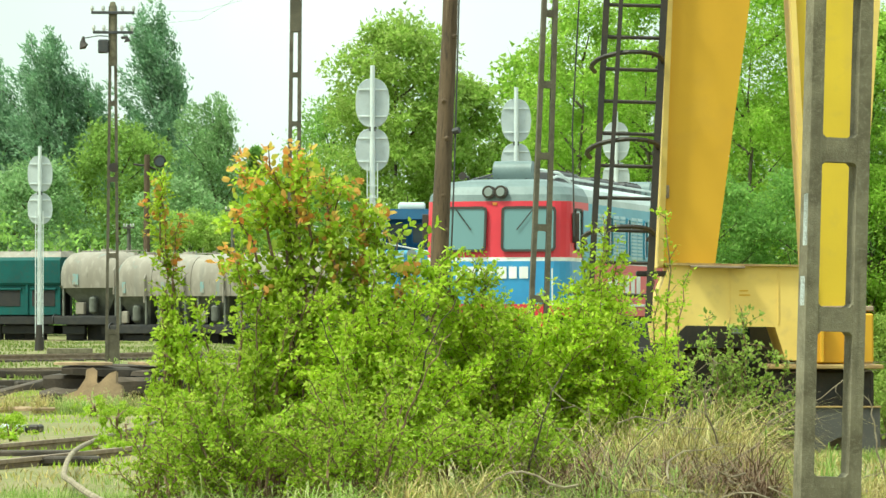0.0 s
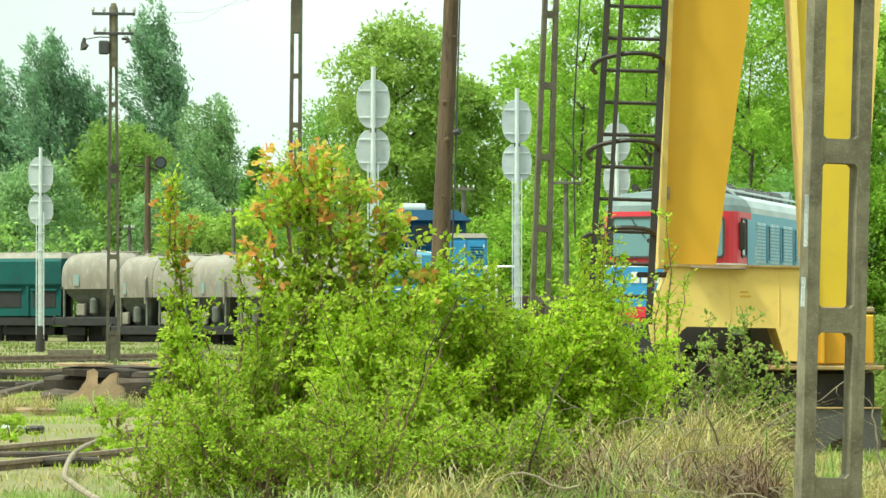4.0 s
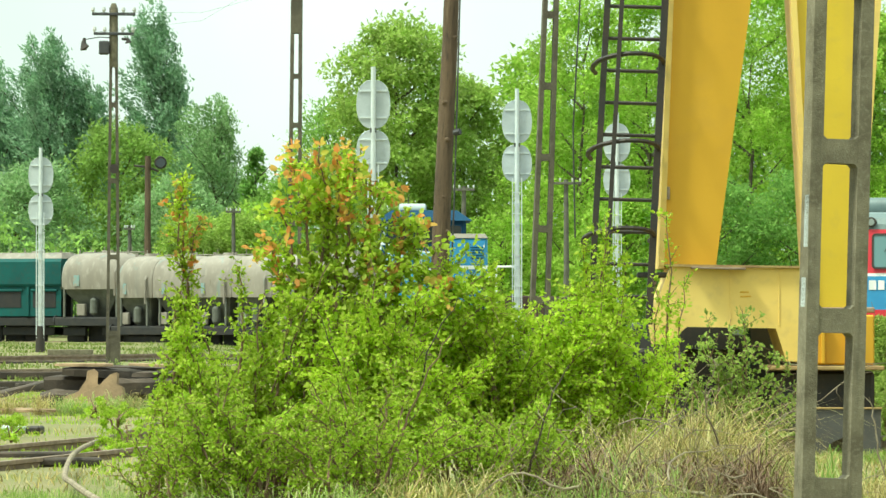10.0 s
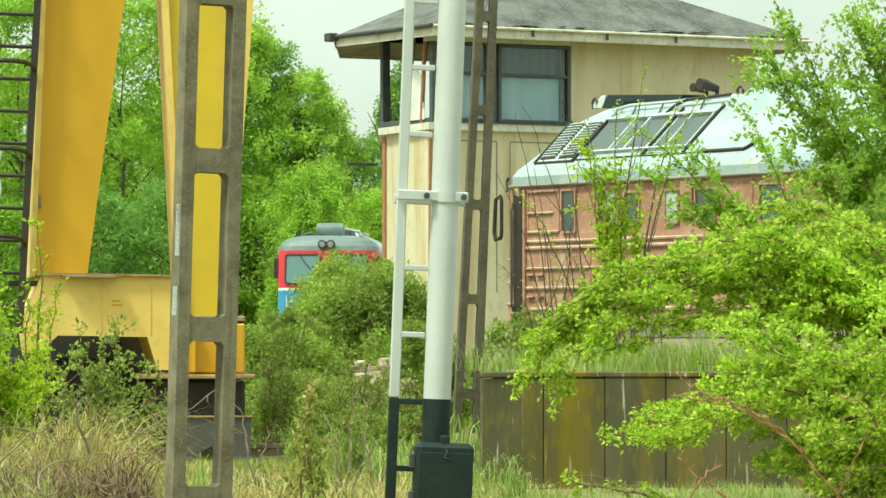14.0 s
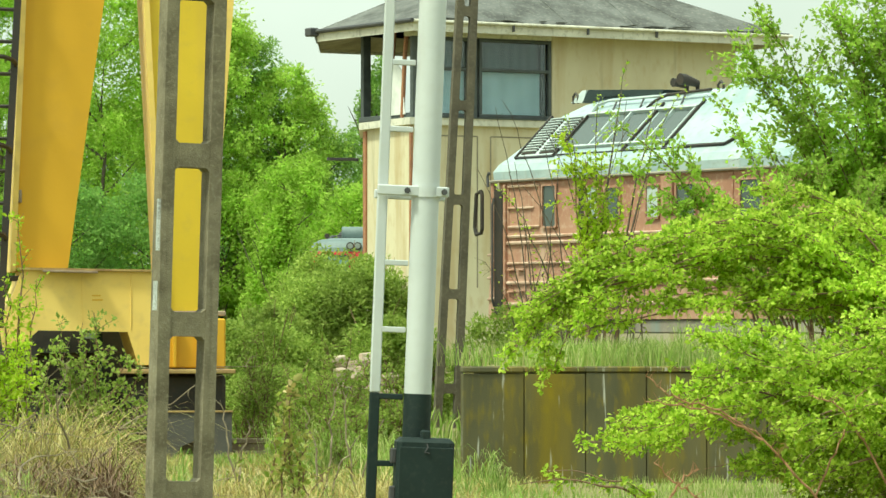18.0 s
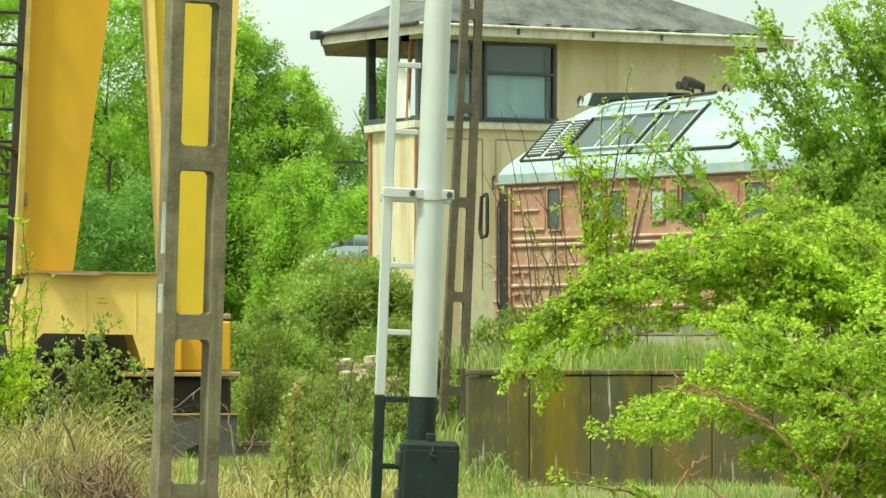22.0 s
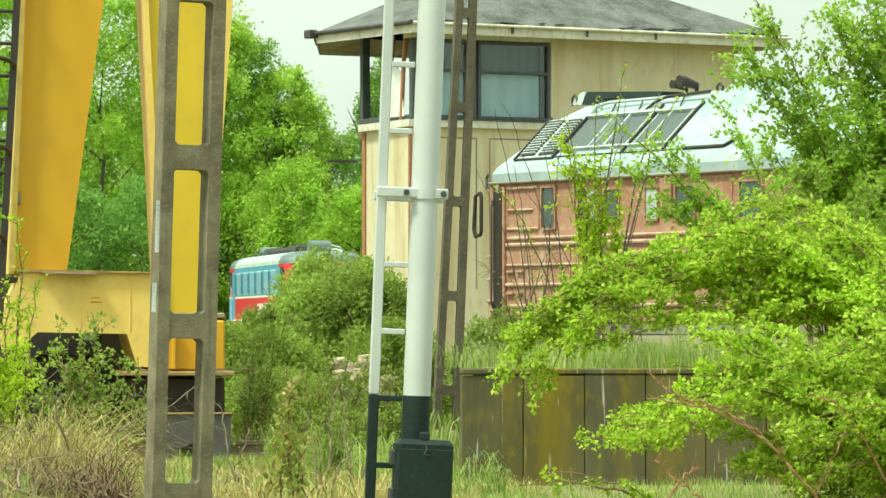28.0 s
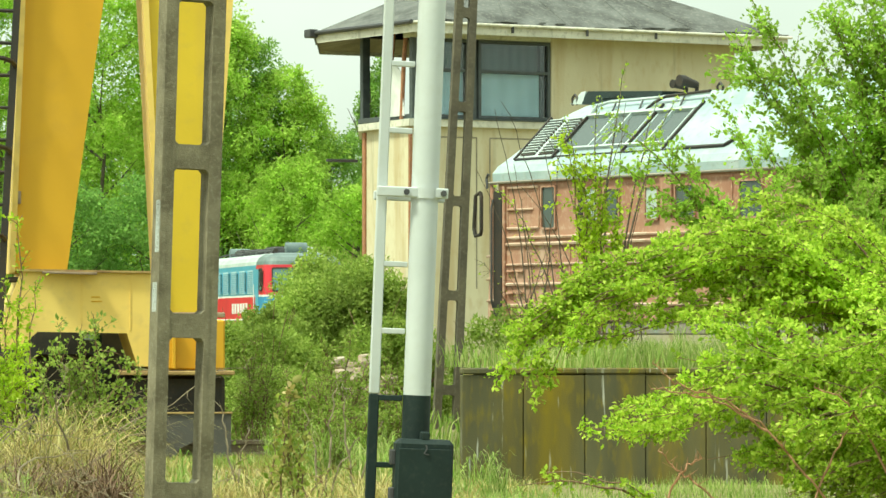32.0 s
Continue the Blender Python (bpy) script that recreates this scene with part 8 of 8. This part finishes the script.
    # young tree on the bank
    out["bank_tree"] = bush("young_tree", 10.85, 36.5, "young fresh green tree on the raised bank", M_LEAF_BRIGHT, 58, 21, 4.4, (1.3, 0.9), leaf=0.056, side=30, z=0.85, lean=(0.1, 0), node=0.06, bunch=5,
                            arms=[(-1.9, 0, 3.4), (-1.75, 0, 3.05), (-1.65, 0.1, 3.75), (-1.5, 0, 3.1), (-1.3, -0.2, 2.7), (-1.0, 0.2, 3.4), (-0.7, -0.2, 3.0), (-1.6, 0, 2.3), (-0.4, -0.3, 2.6), (0, -0.3, 3.0), (-1.2, 0, 2.0), (-0.8, 0, 2.2), (-0.9, 0, 3.8), (-0.6, 0.1, 4.1), (-0.3, 0, 4.0), (0, 0, 4.2), (0.2, 0.1, 3.9), (-0.75, -0.1, 3.6), (-0.45, -0.2, 3.5)])
    bush("young_tree", 9.6, 35.0, "slim fresh green sapling with upright sprays on the bank", M_LEAF_BRIGHT, 66, 34, 2.3, (1.45, 0.5), leaf=0.05, side=20, z=0.85, node=0.06, bunch=6, twig=0.8,
         arms=[(-2.15, 0, 2.45), (-2.05, 0, 2.0), (-1.9, 0, 1.7), (-1.75, 0, 2.3), (-1.65, 0, 1.9), (-1.4, 0, 1.8), (-1.1, 0, 2.6), (-0.7, 0, 2.2), (-1.5, 0, 1.5)])
    bush("sapling", 7.45, 35.5, "slim fresh green sapling rising from the bank", M_LEAF_LUSH, 70, 4, 2.0, (0.25, 0.2), leaf=0.05, side=24, z=0.85, node=0.055, bunch=6, twig=0.6, arms=[(-0.35, 0, 2.35), (-0.15, 0, 2.1), (0.2, 0, 1.8)])
    # sunlit thorny bushes before the wall
    out["near"] = bough_bush("thorny_bush", 6.1, 18.5, "sunlit yellow-green bush with long arching thorny shoots", M_LEAF_YELLOW, 59, [
        [(5.48, 1.04), (5.05, 1.49), (4.54, 1.7), (4.09, 1.55)],
        [(5.48, 1.04), (4.99, 1.6), (4.74, 1.65), (4.29, 1.38)],
        [(5.25, 1.18), (4.79, 1.26), (4.37, 1.27), (3.81, 1.16)],
        [(5.48, 1.16), (4.74, 1.51), (3.98, 1.4), (3.56, 1.16), (3.44, 1.02)],
        [(5.48, 1.16), (4.6, 1.51), (3.92, 1.46), (3.46, 1.21)],
        [(5.48, 1.27), (5.08, 1.74), (4.68, 1.62)],
        [(5.54, 1.27), (5.25, 1.65), (4.94, 1.43)],
        [(5.48, 1.1), (4.91, 1.43), (4.48, 1.31)],
        [(5.54, 1.16), (5.28, 1.43), (5.02, 1.32)],
        [(4.9, 1.42), (4.03, 1.39), (3.78, 1.27), (3.6, 0.9)]], fill=4)
    out["near2"] = bough_bush("thorny_bush", 5.8, 17.7, "sunlit yellow-green low bush with arching thorny shoots", M_LEAF_YELLOW, 60, [
        [(5.27, 0.46), (4.69, 0.97), (4.28, 1.16), (4.11, 1.2)],
        [(5.22, 0.62), (4.89, 1.02), (4.37, 1.05), (4.15, 1.0)],
        [(5.27, 0.57), (4.58, 0.92), (4.07, 0.72), (3.69, 0.71)],
        [(5.22, 0.52), (4.5, 0.92), (4.12, 0.89), (3.75, 0.8)],
        [(5.27, 0.89), (5.05, 1.16), (4.69, 1.1)],
        [(5.27, 0.73), (5.05, 1.0), (4.61, 0.89)],
        [(5.27, 0.46), (4.75, 0.79), (4.37, 0.58)],
        [(5.3, 0.41), (5.05, 0.63), (4.61, 0.52)],
        [(5.33, 0.46), (5.16, 0.73), (4.89, 0.68)],
        [(5.27, 0.41), (4.61, 0.63), (4.18, 0.58)],
        [(5.33, 0.36), (5.08, 0.52), (4.72, 0.42)],
        [(5.33, 0.62), (5.16, 0.92), (4.86, 0.84)]], fill=4, bare=[
        [(5.15, 0.0), (4.75, 0.41), (4.48, 0.69), (4.24, 0.86), (4.02, 0.92), (3.89, 1.02)],
        [(4.44, 0.72), (4.24, 0.84), (4.08, 0.88), (3.89, 0.91)],
        [(4.55, 0.0), (4.21, 0.41), (4.05, 0.53), (3.92, 0.64)],
        [(5.3, 0.0), (5.02, 0.55), (4.83, 0.84), (4.67, 0.92)],
        [(4.5, 0.0), (4.67, 0.42), (4.83, 0.74), (4.91, 0.92)],
        [(3.9, 0.0), (3.97, 0.42), (4.05, 0.56), (4.13, 0.61)]])
    bough_bush("thorny_bush", 5.5, 16.9, "sunlit yellow-green bush in rough grass before the wall", M_LEAF_YELLOW, 72, [
        [(5.1, 0.4), (4.85, 0.78), (4.6, 0.84), (4.35, 0.74)],
        [(5.2, 0.5), (5.0, 0.98), (4.75, 1.0)],
        [(5.2, 0.4), (4.9, 0.62), (4.6, 0.56), (4.4, 0.46)],
        [(5.2, 0.3), (5.0, 0.5), (4.8, 0.44)],
        [(5.25, 0.6), (5.0, 1.15), (4.85, 1.2)],
        [(5.2, 0.5), (4.98, 0.84), (4.8, 0.7)]], fill=3)
    bough_bush("low_branch", 4.3, 17.5, "thin low branch with few young leaves before the wall", M_LEAF_YELLOW, 67, [[(3.84, 0.42), (3.65, 0.48), (3.49, 0.51), (3.27, 0.49)]], fill=1, gap=0.11, jitter=0.03)
    return out


def build_grass():
    rw = random.Random(31)
    tussocks("rough green grass beside the crane rail", 18, 70, 0.5, 0.3, M_GRASS, 82, 4.3, 5.4, 32.0, 36.2)
    tussocks("bleached dry grass tufts before the crane", 18, 120, 0.66, 0.62, M_STRAW, 71, 0.95, 2.1, 24.9, 26.4, mound=1.65, wind=0.3)
    # dark stems stand in for the shade in the hollows at the front
    tussocks("dark tangled stems added as shade in the dry grass", 30, 70, 0.5, 0.5, M_TWIG, 90, 0.7, 2.15, 24.0, 24.9)
    tussocks("green blades rising through the dry grass", 18, 50, 0.5, 0.35, M_GRASS, 83, 0.5, 2.6, 23.6, 26.4)
    tussocks("fallen dry stems below the bushes", 14, 60, 0.36, 0.4, M_STRAW, 84, -0.9, 2.0, 23.3, 24.4)
    tussocks("fresh grass tufts before the scrap pile", 30, 60, 0.26, 0.16, M_GRASS, 94, -5.4, -3.5, 51.5, 53.6)
    tussocks("dry grass tufts beside the scrap pile", 26, 60, 0.28, 0.2, M_STRAW, 95, -6.8, -3.6, 52.6, 54.6)
    tussocks("fresh grass at the foot of the line pole", 30, 50, 0.4, 0.3, M_GRASS, 96, -8.0, -5.6, 88.0, 95.0)
    tussocks("green grass below the bushes", 34, 60, 0.3, 0.3, M_GRASS, 89, -1.6, 1.6, 23.2, 24.4)
    tussocks("low dry grass tufts by the concrete pole", 46, 90, 0.26, 0.22, M_STRAW, 80, 2.2, 4.6, 23.0, 27.0)
    tussocks("green grass tufts among dry ones", 40, 90, 0.2, 0.16, M_GRASS, 81, 0.2, 4.8, 24.0, 28.5)
    grass_patch("short weedy grass before the yard", 16000, 0.08, 0.003, M_GRASS, 72, -3.6, 4.6, 22.0, 30.0, clump=0.2)
    grass_patch("short grass at the foot of the wall", 6000, 0.1, 0.003, M_GRASS, 73, 3.0, 7.4, 26.0, 30.0, clump=0.2)
    tussocks("rough grass along the crane rail", 26, 70, 0.42, 0.25, M_GRASS, 85, 4.3, 5.3, 29.0, 35.6)
    grass_patch("low mixed grass beside the crane rail", 7000, 0.11, 0.005, M_GRASS, 87, 2.2, 5.4, 27.5, 37.5, clump=0.18)
    grass_patch("dry stubble beside the crane rail", 5000, 0.12, 0.005, M_STRAW, 88, 2.2, 5.4, 27.0, 37.5, lean=0.7, clump=0.2)
    tussocks("tall weeds before the withdrawn locomotive", 26, 60, 0.6, 0.3, M_GRASS, 86, 9.4, 13.4, 39.5, 44.0).location.z = 0.86
    tussocks("tall fresh grass beside the wall", 8, 110, 0.38, 0.12, M_GRASS, 74, 4.75, 5.1, 27.5, 31.0)
    grass_patch("grass on the raised bank", 16000, 0.25, 0.0045, M_GRASS, 75, 6.2, 13.5, 30.3, 35.0, z=0.86, clump=0.25)
    grass_patch("patchy green grass between the tracks", 14000, 0.065, 0.006, M_LEAF_WEED, 76, -9.0, -1.0, 30.0, 75.0, clump=0.4)
    grass_patch("dry patchy grass between the tracks", 12000, 0.07, 0.006, M_STRAW, 77, -9.0, -1.0, 28.0, 80.0, lean=0.7, clump=0.5)
    for i in range(26):
        mound_bush("weed_clump", -4.9 + 2.4 * rw.random(), rw.uniform(31, 58), "low bright green weed clump between the rails", M_LEAF_WEED, 300 + i, (rw.uniform(0.12, 0.35), 0.25, rw.uniform(0.1, 0.3)), 700, 0.032, 14, twigs=0, woody=3)
    grass_patch("thin green grass of the yard", 20000, 0.12, 0.018, M_GRASS_FAR, 78, -26.0, 12.0, 75.0, 176.0, clump=1.2)
    grass_patch("green grass behind the crane", 9000, 0.4, 0.014, M_GRASS, 79, 2.0, 14.0, 38.0, 75.0, clump=0.5)


build_ground()
build_tower()
build_bank()
build_crane()
build_mast()
build_poles()
LOCO = build_main_loco()
build_shunter()
build_brown_loco()
hopper_wagon(-17.5, 183.6, -16, M_GREEN_WAGON, "dark green hopper wagon with a pale dusty top", 5, 3.5, True)
hopper_wagon(-14.05, 180.4, -33, M_CEMENT, "grey cement silo wagon with one round dusty cell", 1, 3.8)
hopper_wagon(-3.2, 172.8, -32, M_CEMENT, "grey cement silo wagon with dusty round cells", 6, 2.2, rise=1.42)
build_trees()
BUSHES = build_bushes()
build_grass()
build_scrap()
build_tracks()


# ---- what moves ----
def motions():
    # seconds, x, y and heading of the locomotive's near end
    run = [(0, 1.10, 81.5, 0, 14.5), (1.5, 2.50, 83.5, 0, 14.5), (3, 4.05, 86.0, 0, 14.5), (5.5, 6.57, 91.0, 0, 14.5), (7.5, 8.50, 95.5, 0, 14.5),
           (9, 10.1, 101.0, 0, 14.5), (10.4, 11.9, 106.0, 0, 14), (12, 13.72, 112.0, 0, 13), (13, 14.83, 116.0, 0.02, 12.3), (14.5, 16.6, 124.0, 0.06, 11.5),
           (17, 18.75, 132.0, 0.11, 9.5), (19.5, 20.08, 137.0, 0.11, 7), (22, 20.65, 140.5, 0.08, 4.0), (25.5, 20.34, 144.0, 0.0, 0.5), (27.5, 20.31, 147.0, 0.0, -1.2), (32, 20.0, 152.0, 0.0, -3.6)]
    walk(LOCO, [(t, pose(x, y, z, 0, 0, -h)) for t, x, y, z, h in run])
    # the tall shoots bend left and right in gusts
    gust = [(0, -58), (0.5, -60), (1, -2), (1.5, -32), (2, 57), (2.5, 77), (3, 6), (3.5, -7), (4.5, 20), (5.5, -17), (6, -5), (6.5, 63), (7, -1), (7.5, -76), (8, -40), (8.5, -45), (9, -23), (9.5, -33), (10, 68), (10.5, -20), (11, -40), (12, 10), (13, -30), (14, 20), (15, 0)]
    for name, k in (("tall", 0.065), ("shoot", 0.03)):
        home = BUSHES[name].matrix_basis.copy()
        walk(BUSHES[name], [(t, home @ pose(0, 0, 0, 0, k * g, 0)) for t, g in gust] + [(32, home)])
    # the others nod a little
    for k, (name, amp, period) in enumerate((("near", 0.8, 2.9), ("near2", 0.9, 2.4), ("bank_tree", 0.6, 3.4), ("sapling", 0.8, 2.1))):
        ob = BUSHES[name]
        home = ob.matrix_basis.copy()
        rows, t = [], 0.0
        while t < 32:
            w = 2 * math.pi * t / period + k
            rows.append((t, home @ pose(0, 0, 0, amp * 0.5 * math.cos(w * 0.7), amp * (math.sin(w) + 0.5 * math.sin(0.37 * w)), 0)))
            t += 0.5
        rows.append((32, rows[-1][1]))
        walk(ob, rows)


motions()
